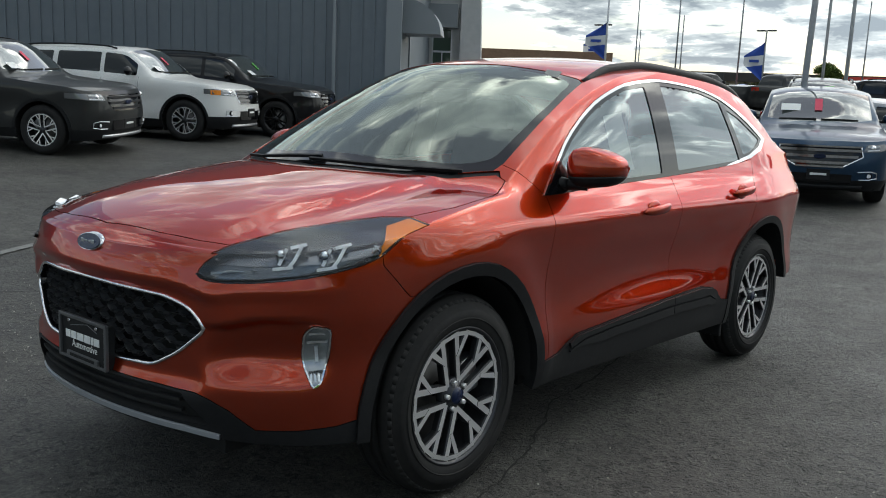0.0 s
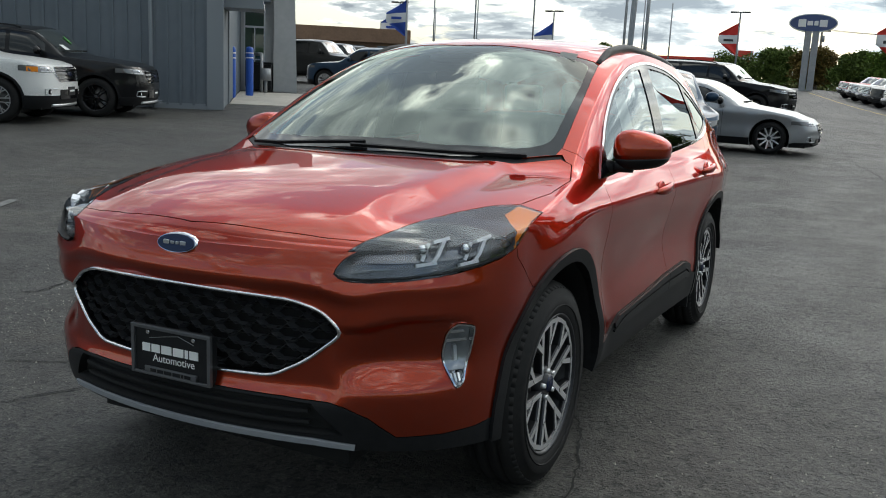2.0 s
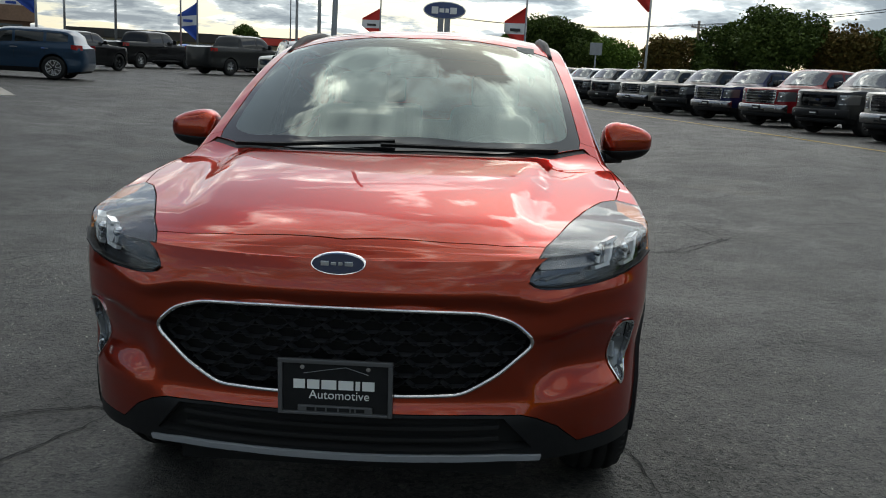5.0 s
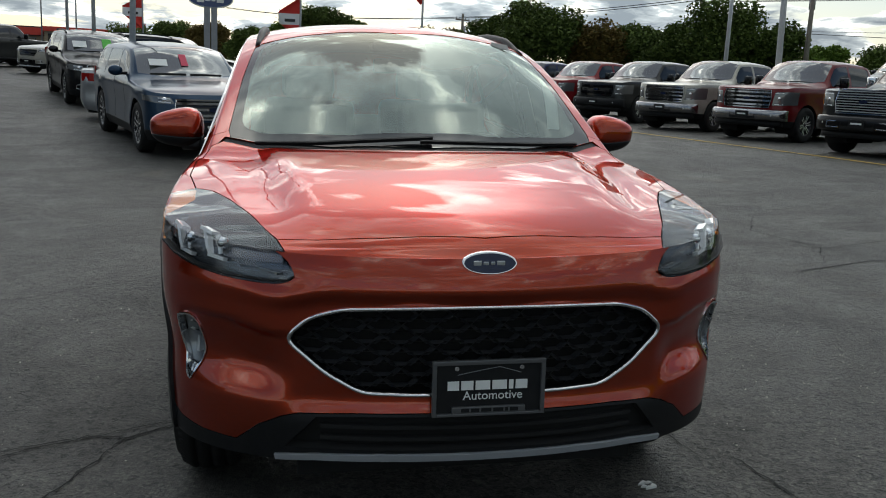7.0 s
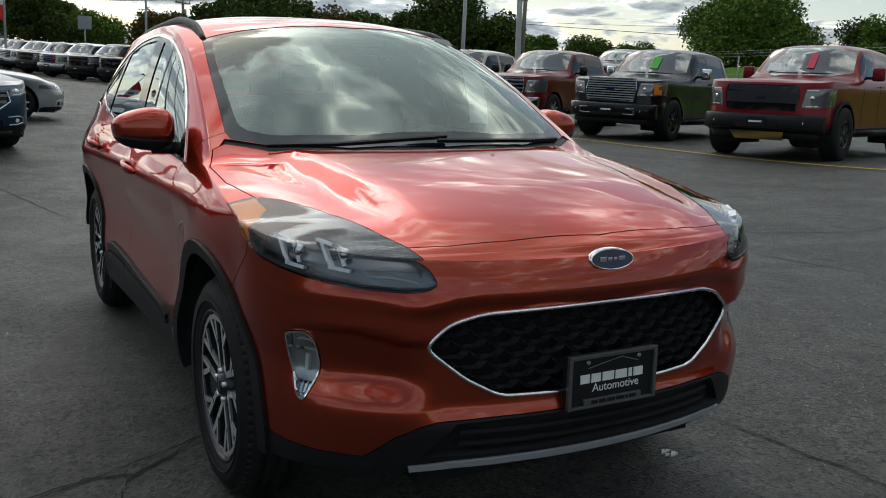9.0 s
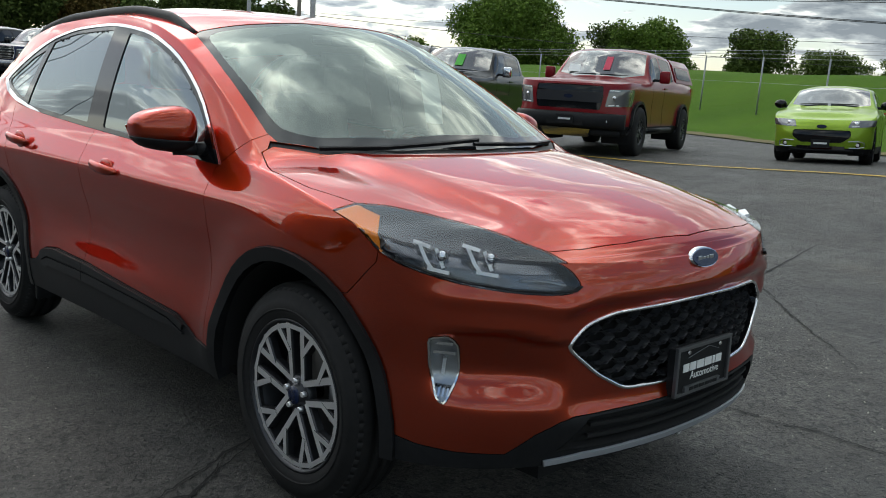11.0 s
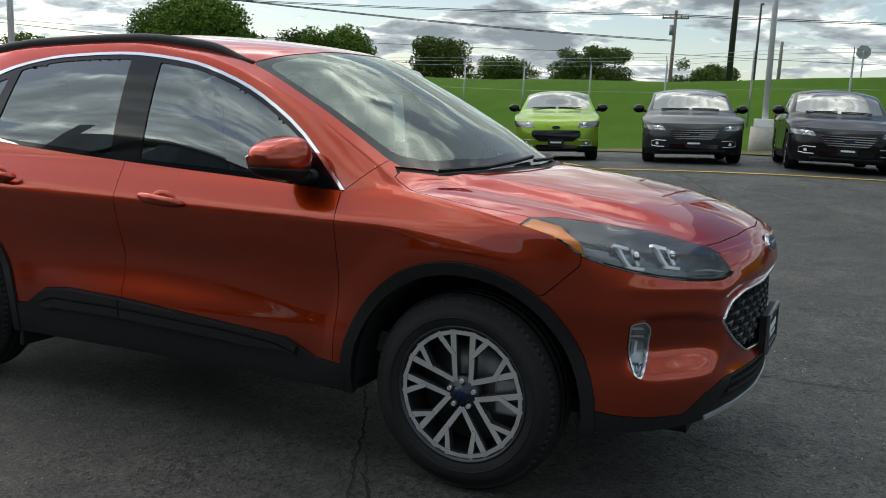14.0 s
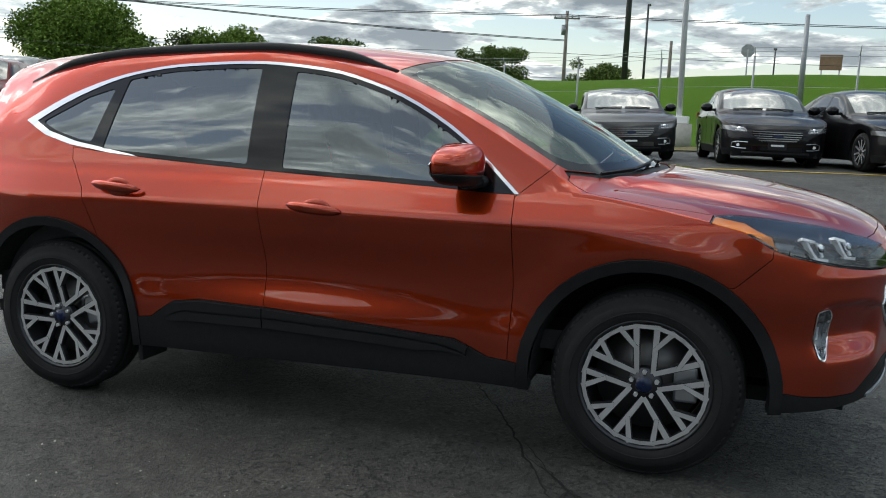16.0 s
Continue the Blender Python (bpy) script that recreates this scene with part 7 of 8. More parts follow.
        for cy in (0.0, wb):
            bm2 = bmesh.new()
            n = 16
            r0 = [bm2.verts.new((sg * W * 0.965, cy + ra * 1.01 * math.cos(a), wheel_r + ra * 1.01 * math.sin(a))) for a in [math.pi * (-0.15 + 1.3 * i / n) for i in range(n + 1)]]
            r1 = [bm2.verts.new((sg * W * 0.5, v.co.y, v.co.z)) for v in r0]
            for i in range(n):
                bm2.faces.new((r0[i], r1[i], r1[i + 1], r0[i + 1]))
            bm2.faces.new(r1)
            part("inner_arch", bm2, M["deep_black"], car)
        m.free()
        for cy in (0.0, wb):
            set_wheel(wheel, car, sg * (W - 0.135 + flare), cy, wheel_r, random.random() * 6)
    if not chrome_bumper:
        bm = bmesh.new()
        zl = d["clear"] + 0.05
        round_bar(bm, [Vector((x, nose_y(c, x, zl) - 0.004, zl)) for x in [-W * 0.62 + 1.24 * W * i / 14 for i in range(15)]], 0.05, 0.03)
        part("lower_lip", bm, M["silver_trim"] if rails else M["plastic_black"], car)
        bm = bmesh.new()
        zi = (d["clear"] + g0) / 2
        strip(bm, [Vector((x, nose_y(c, x, zi) - 0.006, zi)) for x in [-W * 0.46 + 0.92 * W * i / 12 for i in range(13)]], (g0 - d["clear"]) * 0.34, Vector((0, 0, 1)), 0.010)
        part("lower_mouth", bm, M["gloss_black"], car, "black lower mouth")
    for x0, x1 in ((-W * 0.62, -W * 0.05), (W * 0.02, W * 0.58)):
        bm = bmesh.new()
        strip(bm, [Vector((x, d["cowl"] + 0.10 + 0.30 * x * x, c["Zc"](d["cowl"] + 0.10) + 0.012 - 0.05 * abs(x) ** 2.6) ) for x in [x0 + (x1 - x0) * i / 6 for i in range(7)]], 0.018, Vector((0, -0.5, 0.86)), 0.010)
        part("wiper", bm, M["plastic_black"], car)
    part("windscreen", sk.lift(6, push=-0.002, flange=0, gap=0), M["glass_screen"], car)
    bm = bmesh.new()
    y = -d["fo"] + 0.0
    pz = low_black + 0.05 if chrome_bumper is None else (chrome_bumper[0] + chrome_bumper[1]) / 2
    yy = nose_y(c, 0, pz) - (0.012 if chrome_bumper is None else 0.150)
    box(bm, -0.155, 0.155, yy, yy + 0.02, pz - 0.075, pz + 0.075)
    pl = part("dealer_plate", bm, M["plastic_black"], car)
    part("bar", box(bmesh.new(), -0.11, 0.11, yy - 0.004, yy, pz - 0.01, pz + 0.022), M["paper_white"], pl, "plain white bar")
    bm = bmesh.new()
    oz = (g0 + g1) / 2 if bars else g1 + 0.05
    pts = [(0.085 * math.cos(i * math.tau / 20), oz + 0.034 * math.sin(i * math.tau / 20)) for i in range(20)]
    yb = nose_y(c, 0, oz) - 0.012
    prism(bm, pts, yb - 0.012, yb + 0.01, lambda a, b, h: (a, h, b))
    part("nose_badge", bm, M["badge_navy"], car, "plain oval badge")
    bm = bmesh.new()
    box(bm, -W * 0.80, W * 0.80, -d["fo"] + 0.25, d["tail"] - 0.2, d["clear"] - 0.02, d["clear"] + 0.05)
    part("floor_pan", bm, M["deep_black"], car)
    sk.bm.free()
    return car


def screen_point(c, x, t):
    """A place on the windscreen, t from its foot to its top."""
    d = c["dims"]
    y = d["cowl"] + 0.06 + (d["ws_top"] - d["cowl"] - 0.06) * t
    z = c["Zc"](y)
    return Vector((x, y + 0.30 * x * x, z))


def window_tag(car, c, x, t, w, h, mat, name="hang_tag", lift=0.012):
    a, b = screen_point(c, x, t), screen_point(c, x, t + 0.1)
    up = (b - a).normalized()
    out = Vector((1, 0, 0)).cross(up).normalized()
    if out.z < 0:
        out = -out
    a = a + out * lift
    bm = bmesh.new()
    vs = [a + Vector((-w / 2, 0, 0)), a + Vector((w / 2, 0, 0)), a + Vector((w / 2, 0, 0)) + up * h, a + Vector((-w / 2, 0, 0)) + up * h]
    lo = [bm.verts.new(v) for v in vs]
    hi = [bm.verts.new(v + out * 0.003) for v in vs]
    bm.faces.new(hi), bm.faces.new(lo[::-1])
    for i in range(4):
        bm.faces.new((lo[i], lo[(i + 1) % 4], hi[(i + 1) % 4], hi[i]))
    part(name, bm, mat, car)


M["glass_screen"] = material("grey_windscreen", (0.040, 0.048, 0.046), 0.04, 0.0, spec=1.0, coat=1.0)
M["glass_screen"].node_tree.nodes["Principled BSDF"].inputs["Coat IOR"].default_value = 1.9
wheel_suv = spoke_wheel(0.385, 0.26, 0.25, "fork", M["alloy"], 5, 0.6)
wheel_black = spoke_wheel(0.385, 0.26, 0.25, "pair", M["alloy_black"], 5, 0.6)
wheel_sedan = spoke_wheel(0.335, 0.235, 0.23, "single", M["alloy"], 10, 0.6)
wheel_truck = spoke_wheel(0.405, 0.235, 0.27, "pair", M["alloy"], 6, 0.6)
wheel_rough = spoke_wheel(0.445, 0.225, 0.31, "pair", M["alloy_dark"], 6, 0.6)
wheel_mud = spoke_wheel(0.43, 0.255, 0.30, "pair", M["alloy_black"], 6, 0.6)

LARGE_SUV = body_curves(0.985, 2.865, 0.93, 1.23, 1.03, 1.16, 0.42, 1.10, 1.71, 3.55, 3.95, 1.10, 1.15, 1.24, 0.26, 2.45, slant=0.16)
MID_SUV = body_curves(0.955, 2.85, 0.93, 1.0, 0.97, 1.09, 0.36, 1.12, 1.65, 3.30, 3.72, 1.10, 1.10, 1.22, 0.25, 2.4, slant=0.18)
SEDAN = body_curves(0.920, 2.85, 0.94, 1.08, 0.76, 0.95, 0.40, 1.28, 1.47, 2.55, 3.35, 1.08, 0.95, 1.05, 0.19, 2.2, slant=0.22)
HATCH = body_curves(0.855, 2.49, 0.80, 0.76, 0.80, 0.99, 0.22, 0.95, 1.47, 2.65, 3.10, 1.0, 0.99, 1.08, 0.19, 2.2, slant=0.22)
PICKUP = body_curves(1.005, 3.68, 0.94, 1.27, 1.22, 1.30, 0.62, 1.22, 1.93, 2.95, 3.10, 1.32, 1.30, 1.36, 0.34, 3.6, 0.24, True, 0.06)
WIDE_PICKUP = body_curves(1.04, 3.70, 0.94, 1.20, 1.28, 1.36, 0.62, 1.22, 1.99, 2.95, 3.10, 1.38, 1.36, 1.42, 0.40, 3.4, 0.26, True, 0.06)
COUPE = body_curves(0.95, 2.72, 0.90, 1.16, 0.84, 0.98, 0.62, 1.42, 1.38, 2.15, 3.05, 1.08, 0.97, 1.06, 0.16, 2.4)
SUV_P = ((0.95, 1.62), (1.70, 2.58), (2.68, 3.62))
MID_P = ((0.90, 1.60), (1.68, 2.55), (2.64, 3.30))
SEDAN_P = ((0.98, 1.72), (1.80, 2.62))
HATCH_P = ((0.72, 1.62), (1.70, 2.55))
PICK_P = ((1.02, 1.85), (1.95, 2.85))
COUPE_P = ((1.22, 2.10), (2.2, 2.55))


def stand(car, x, y, turn):
    z = ground_z(x, y)
    # lean with the lot under the wheels
    a = radians(turn)
    fw, lf = Vector((math.sin(a), -math.cos(a))), Vector((math.cos(a), math.sin(a)))
    pitch = math.atan2(ground_z(x - 2.8 * fw.x, y - 2.8 * fw.y) - z, 2.8)
    roll = math.atan2(ground_z(x + 0.8 * lf.x, y + 0.8 * lf.y) - ground_z(x - 0.8 * lf.x, y - 0.8 * lf.y), 1.6)
    car.matrix_basis = Matrix.Translation((x, y, z)) @ Matrix.Rotation(a, 4, "Z") @ Matrix.Rotation(pitch, 4, "X") @ Matrix.Rotation(-roll, 4, "Y")
    return car


def repaint(car, old, fresh):
    """Gives a copied car another paint, its meshes staying shared."""
    for o in (car, *car.children_recursive):
        if o.type == "MESH":
            for s in o.material_slots:
                if s.material is old:
                    s.link = "OBJECT"
                    s.material = fresh


def tag_last(car, label):
    car["label"] = label
    return car


# by the showroom wall
sg = stand(plain_vehicle("sport_utility_car", "dark graphite family SUV nosed out beside the steel wall", LARGE_SUV, M["paint_graphite"], wheel_suv, SUV_P, (0.70, 0.95, 0.50, 0.40), (0.56, 0.82, 0.86, 0.97), 3, "alloy_dark", 0.385, "black", 0.44, rails=True), -11.36, 4.96, 122)
sw = stand(plain_vehicle("sport_utility_car", "white family SUV with dark lower trim beside the steel wall", LARGE_SUV, M["paint_white"], wheel_suv, SUV_P, (0.74, 0.95, 0.52, 0.46), (0.54, 0.82, 0.86, 0.98), 3, "chrome", 0.385, "black", 0.50, rails=True, amber=True), -12.22, 8.06, 121)
sb = stand(plain_vehicle("sport_utility_car", "black family SUV on black wheels beside the steel wall", LARGE_SUV, M["paint_black"], wheel_black, SUV_P, (0.70, 0.95, 0.50, 0.40), (0.56, 0.82, 0.86, 0.97), 3, "gloss_black", 0.385, "black", 0.44, rails=True), -12.73, 10.62, 121)
for car, mt in ((sg, "tag_pink"), (sw, "tag_pink"), (sb, "tag_green")):
    window_tag(car, LARGE_SUV, -0.15, 0.35, 0.07, 0.20, M[mt])
    window_tag(car, LARGE_SUV, -0.55, 0.10, 0.30, 0.15, M["paper_white"], "price_sheet")

# behind the red car
edge = stand(plain_vehicle("crossover_car", "dark blue crossover with a chrome-barred grille", MID_SUV, M["paint_blue"], wheel_suv, MID_P, (0.60, 0.86, 0.55, 0.32), (0.56, 0.78, 0.80, 0.91), 3, "chrome", 0.385, "paint", 0.42, mirror_mat=M["paint_blue"]), -1.72, 11.7, 20)
window_tag(edge, MID_SUV, -0.02, 0.32, 0.11, 0.28, M["tag_pink"])
window_tag(edge, MID_SUV, -0.42, 0.30, 0.30, 0.16, M["paper_white"], "price_sheet")
blue_far = tag_last(stand(copy_thing(edge, Matrix()), -17.3, 25.6, -78), "dark blue crossover parked across the lot by the entrance")
sedan = stand(plain_vehicle("sedan_car", "silver four-door sedan parked side-on", SEDAN, M["paint_silver"], wheel_sedan, SEDAN_P, (0.44, 0.63, 0.42, 0.30), (0.50, 0.70, 0.60, 0.70), 4, "chrome", 0.335, "paint", 0.30), -0.55, 17.3, 92)
big = stand(plain_vehicle("sport_utility_car", "black full-size SUV with a wide chrome grille", LARGE_SUV, M["paint_black"], wheel_suv, SUV_P, (0.70, 0.97, 0.56, 0.50), (0.60, 0.84, 0.84, 0.98), 3, "chrome", 0.385, "black", 0.42, rails=True), -4.6, 20.6, 19)
window_tag(big, LARGE_SUV, 0.15, 0.25, 0.22, 0.34, M["tag_green"])
window_tag(big, LARGE_SUV, -0.45, 0.25, 0.42, 0.22, M["paper_white"], "price_sheet")
van = tag_last(stand(copy_thing(sb, Matrix()), -2.2, 27.8, 82), "black family SUV parked behind the silver sedan")
tan = stand(copy_thing(sg, Matrix()), -9.2, 35.0, -40)
repaint(tan, M["paint_graphite"], M["paint_tan"])
tag_last(tan, "tan family SUV standing in the far lot")

# the long row along the yellow line
truck = plain_vehicle("pickup_truck", "tan crew-cab pickup with a barred grille", PICKUP, M["paint_tan"], wheel_truck, PICK_P, (0.78, 1.15, 0.60, 0.58), (0.64, 0.86, 0.82, 1.13), 4, "chrome", 0.405, "paint", 0.50, chrome_bumper=(0.48, 0.72))
dark_truck = plain_vehicle("pickup_truck", "dark grey crew-cab pickup with a black mesh grille", PICKUP, M["paint_graphite"], wheel_truck, PICK_P, (0.78, 1.16, 0.60, 0.58), (0.64, 0.86, 0.84, 1.13), 2, "gloss_black", 0.405, "paint", 0.50, chrome_bumper=(0.48, 0.72), bumper_mat="plastic_black")
ROW = [(10.45, 19.75, -61, truck, "paint_tan", "tan crew-cab pickup with a barred grille"),
       (11.0, 16.4, -63, truck, "paint_maroon", "maroon crew-cab pickup with a chrome-framed grille"),
       (9.95, 23.5, -60, dark_truck, "paint_graphite", "dark grey crew-cab pickup with a black grille"),
       (9.3, 27.1, -58, truck, "paint_ruby", "deep red crew-cab pickup with a chrome grille"),
       (8.5, 31.0, -57, truck, "paint_navy", "navy crew-cab pickup with a chrome grille"),
       (7.6, 34.6, -56, dark_truck, "paint_black", "black crew-cab pickup in the long row"),
       (6.6, 38.2, -56, truck, "paint_tan", "tan crew-cab pickup in the long row"),
       (5.6, 41.8, -56, dark_truck, "paint_graphite", "dark grey crew-cab pickup in the long row"),
       (4.6, 45.4, -56, dark_truck, "paint_black", "black crew-cab pickup in the long row"),
       (3.6, 49.0, -56, truck, "paint_silver", "silver crew-cab pickup in the long row"),
       (2.7, 52.8, -56, dark_truck, "paint_bronze", "bronze crew-cab pickup in the long row"),
       (1.8, 56.6, -56, truck, "paint_white", "white crew-cab pickup in the long row"),
       (0.9, 60.6, -56, dark_truck, "paint_black", "black crew-cab pickup in the long row"),
       (0.0, 64.6, -56, truck, "paint_graphite", "dark grey crew-cab pickup in the long row"),
       (-0.9, 68.8, -56, truck, "paint_silver", "silver crew-cab pickup in the long row"),
       (-1.8, 73.0, -56, truck, "paint_red", "red crew-cab pickup in the long row")]
used = set()
for x, y, turn, src, col, label in ROW:
    base = M["paint_tan"] if src is truck else M["paint_graphite"]
    if src in used:
        t = copy_thing(src, Matrix())
        stand(t, x, y, turn)
        repaint(t, base, M[col])
    else:
        t = stand(src, x, y, turn)
        used.add(src)
    tagged(t, label, group="pickups along the yellow line")
mesh_truck = stand(plain_vehicle("pickup_truck", "black crew-cab pickup with a big chrome mesh grille", PICKUP, M["paint_black"], wheel_mud, PICK_P, (0.80, 1.22, 0.54, 0.52), (0.58, 0.86, 0.90, 1.17), 9, "silver_trim", 0.43, "paint", 0.56, amber=True, chrome_bumper=(0.46, 0.74), bumper_mat="paint_black", mirror_mat=M["chrome"]), 11.0, 12.15, -66)
window_tag(mesh_truck, PICKUP, 0.10, 0.25, 0.18, 0.34, M["tag_green"])
tagged(mesh_truck, group="pickups along the yellow line")
wide_truck = stand(plain_vehicle("pickup_truck", "deep red wide off-road pickup with black arches and a bed cap", WIDE_PICKUP, M["paint_ruby"], wheel_rough, PICK_P, (0.80, 1.22, 0.60, 0.58), (0.66, 0.88, 0.86, 1.17), 1, "alloy_dark", 0.445, "black", 0.56, chrome_bumper=(0.48, 0.74), bumper_mat="plastic_black", skid=True, flare=0.04, mirror_mat=M["paint_ruby"]), 10.95, 8.1, -70)
window_tag(wide_truck, WIDE_PICKUP, 0.12, 0.25, 0.13, 0.34, M["tag_pink"])
window_tag(wide_truck, WIDE_PICKUP, -0.48, 0.15, 0.36, 0.20, M["paper_white"], "price_sheet")
tagged(wide_truck, group="pickups along the yellow line")


def bed_cap(truck, c, mat):
    """A closed cap over the pickup's bed, level with the cab roof, with a long side window."""
    d = c["dims"]
    y0, y1 = d["rear_base"] + 0.03, d["tail"] - 0.08
    bm = bmesh.new()
    prof = [(d["W"] - 0.07, d["belt1"]), (d["W"] - 0.20, d["roof"] - 0.22), (d["W"] - 0.30, d["roof"] - 0.10), (0.3, d["roof"] - 0.03), (-0.3, d["roof"] - 0.03), (-d["W"] + 0.30, d["roof"] - 0.10), (-d["W"] + 0.20, d["roof"] - 0.22), (-d["W"] + 0.07, d["belt1"])]
    prism(bm, prof, y0, y1, lambda a, b, h: (a, h - (0.10 * (b - d["belt1"]) if h > 4 else 0), b))
    bmesh.ops.recalc_face_normals(bm, faces=bm.faces[:])
    cap = part("bed_cap", bm, mat, truck, "body-coloured bed cap")
    for s in (-1, 1):
        bm = bmesh.new()
        pts = rounded([(y0 + 0.12, d["belt1"] + 0.08), (y1 - 0.20, d["belt1"] + 0.08), (y1 - 0.32, d["roof"] - 0.27), (y0 + 0.12, d["roof"] - 0.25)], 0.06, 3)
        slope = 0.13 / (d["roof"] - 0.22 - d["belt1"])
        prism(bm, pts, 0.0, 0.012, lambda a, b, h: (s * (d["W"] - 0.07 - (b - d["belt1"]) * slope + h), a, b))
        bmesh.ops.recalc_face_normals(bm, faces=bm.faces[:])
        part("cap_window", bm, M["glass_dark"], cap)


bed_cap(wide_truck, WIDE_PICKUP, M["paint_ruby"])
lime = stand(plain_vehicle("hatchback_car", "lime green small hatchback with a black mouth", HATCH, M["paint_lime"], wheel_sedan, HATCH_P, (0.37, 0.60, 0.47, 0.34), (0.42, 0.60, 0.64, 0.78), 0, "gloss_black", 0.325, "paint", 0.30, mirror_mat=M["gloss_black"]), 14.1, 4.9, -72)
dark = plain_vehicle("sedan_car", "dark grey four-door sedan facing the yellow line", SEDAN, M["paint_graphite"], wheel_sedan, SEDAN_P, (0.44, 0.63, 0.42, 0.30), (0.50, 0.70, 0.60, 0.70), 5, "bumper_chrome", 0.335, "paint", 0.32)
stand(dark, 13.9, 2.13, -76)
tagged(dark, group="dark sedans before the bank")
for x, y, turn, col, label in ((13.5, -0.50, -80, "paint_black", "black four-door sedan facing the yellow line"), (13.1, -2.85, -72, "paint_black", "black four-door sedan at the end of the row"), (13.0, -5.7, -72, "paint_graphite", "dark grey four-door sedan at the end of the row")):
    s = stand(copy_thing(dark, Matrix()), x, y, turn)
    repaint(s, M["paint_graphite"], M[col])
    tagged(s, label, group="dark sedans before the bank")

# far lot
coupe = stand(plain_vehicle("coupe_car", "white two-door coupe with a dark roof far across the lot", COUPE, M["paint_white"], wheel_sedan, COUPE_P, (0.46, 0.62, 0.48, 0.40), (0.54, 0.78, 0.62, 0.72), 2, "gloss_black", 0.335, "paint", 0.28), -17.0, 48.0, -90)
cb = stand(copy_thing(coupe, Matrix()), -23.0, 56.0, -80)
repaint(cb, M["paint_white"], M["paint_bright_blue"])
tag_last(cb, "bright blue two-door coupe far across the lot")
cr = stand(copy_thing(coupe, Matrix()), -19.6, 52.0, -86)
repaint(cr, M["paint_white"], M["paint_red"])
tag_last(cr, "red two-door coupe far across the lot")
for x, y, turn, src, old, col, label in ((-20.5, 32.0, 100, dark_truck, "paint_graphite", "paint_graphite", "dark grey pickup behind the blue crossover"),
                                   (-18.3, 37.5, 165, sb, "paint_black", "paint_black", "black SUV seen from behind far across the lot"), (-18.5, 47.0, 160, truck, "paint_tan", "paint_black", "black pickup far across the lot"),
                                   (-33.0, 54.0, 170, dark_truck, "paint_graphite", "paint_graphite", "grey pickup far across the lot"), (-12.0, 43.5, 150, dark_truck, "paint_graphite", "paint_graphite", "grey pickup turned away far across the lot"),
                                   (-30.0, 40.0, 120, sw, "paint_white", "paint_black", "black SUV beside the showroom"), (19.5, 23.5, -62, sb, "paint_black", "paint_bronze", "grey-brown SUV on the rise behind the pickups"),
                                   (-26.0, 42.0, 100, truck, "paint_tan", "paint_graphite", "grey pickup beyond the showroom")):
    t = stand(copy_thing(src, Matrix()), x, y, turn)
    repaint(t, M[old], M[col])
    tag_last(t, label)
    if x > 15:
        t.location.z += 0.75
for w in (wheel_suv, wheel_black, wheel_sedan, wheel_truck, wheel_rough, wheel_mud):
    forget(w)

# ---- poles, flags, signs ----
def lot_z(x, y):
    return berm_z(x, y) if toe_distance(x, y) > 0 else ground_z(x, y)


def pole(x, y, top, r=0.09, mat="pole_white", lamp=False, label="tall white-painted steel pole on the lot", name="flag_pole", lean=0.0, sink=0.0, arm=0.0):
    z = lot_z(x, y) - sink
    p = root(name, label, name.replace("_", " "), m=pose(x, y, z, lean * 0.5, lean, 0))
    bm = bmesh.new()
    tube(bm, (0, 0, 0), (0, 0, top - z), r, r * 0.72, 14)
    part("shaft", bm, M[mat], p, smooth=False)
    bm = bmesh.new()
    lathe(bm, [(0, r * 2.0), (0.05, r * 2.0), (0.06, r * 1.2), (0.16, r * 1.15), (0.17, r)], 14, "Z")
    part("foot", bm, M[mat], p)
    if lamp:
        for s in (-1, 1):
            bm = bmesh.new()
            box(bm, s * 0.12, s * 0.75, -0.16, 0.16, top - z - 0.02, top - z + 0.09, 0.03)
            part("lamp_head", bm, M["pole_dark"], p)
        bm = bmesh.new()
        tube(bm, (-0.2, 0, top - z + 0.03), (0.2, 0, top - z + 0.03), 0.04)
        part("lamp_arm", bm, M["pole_dark"], p)
    if arm:
        bm = bmesh.new()
        tube(bm, (0, 0, top - z - 0.05), (arm, 0.0, top - z + 0.05), 0.04)
        box(bm, arm, arm + math.copysign(0.5, arm), -0.12, 0.12, top - z, top - z + 0.12, 0.03)
        part("lamp_arm", bm, M["pole_dark"], p)
    return p


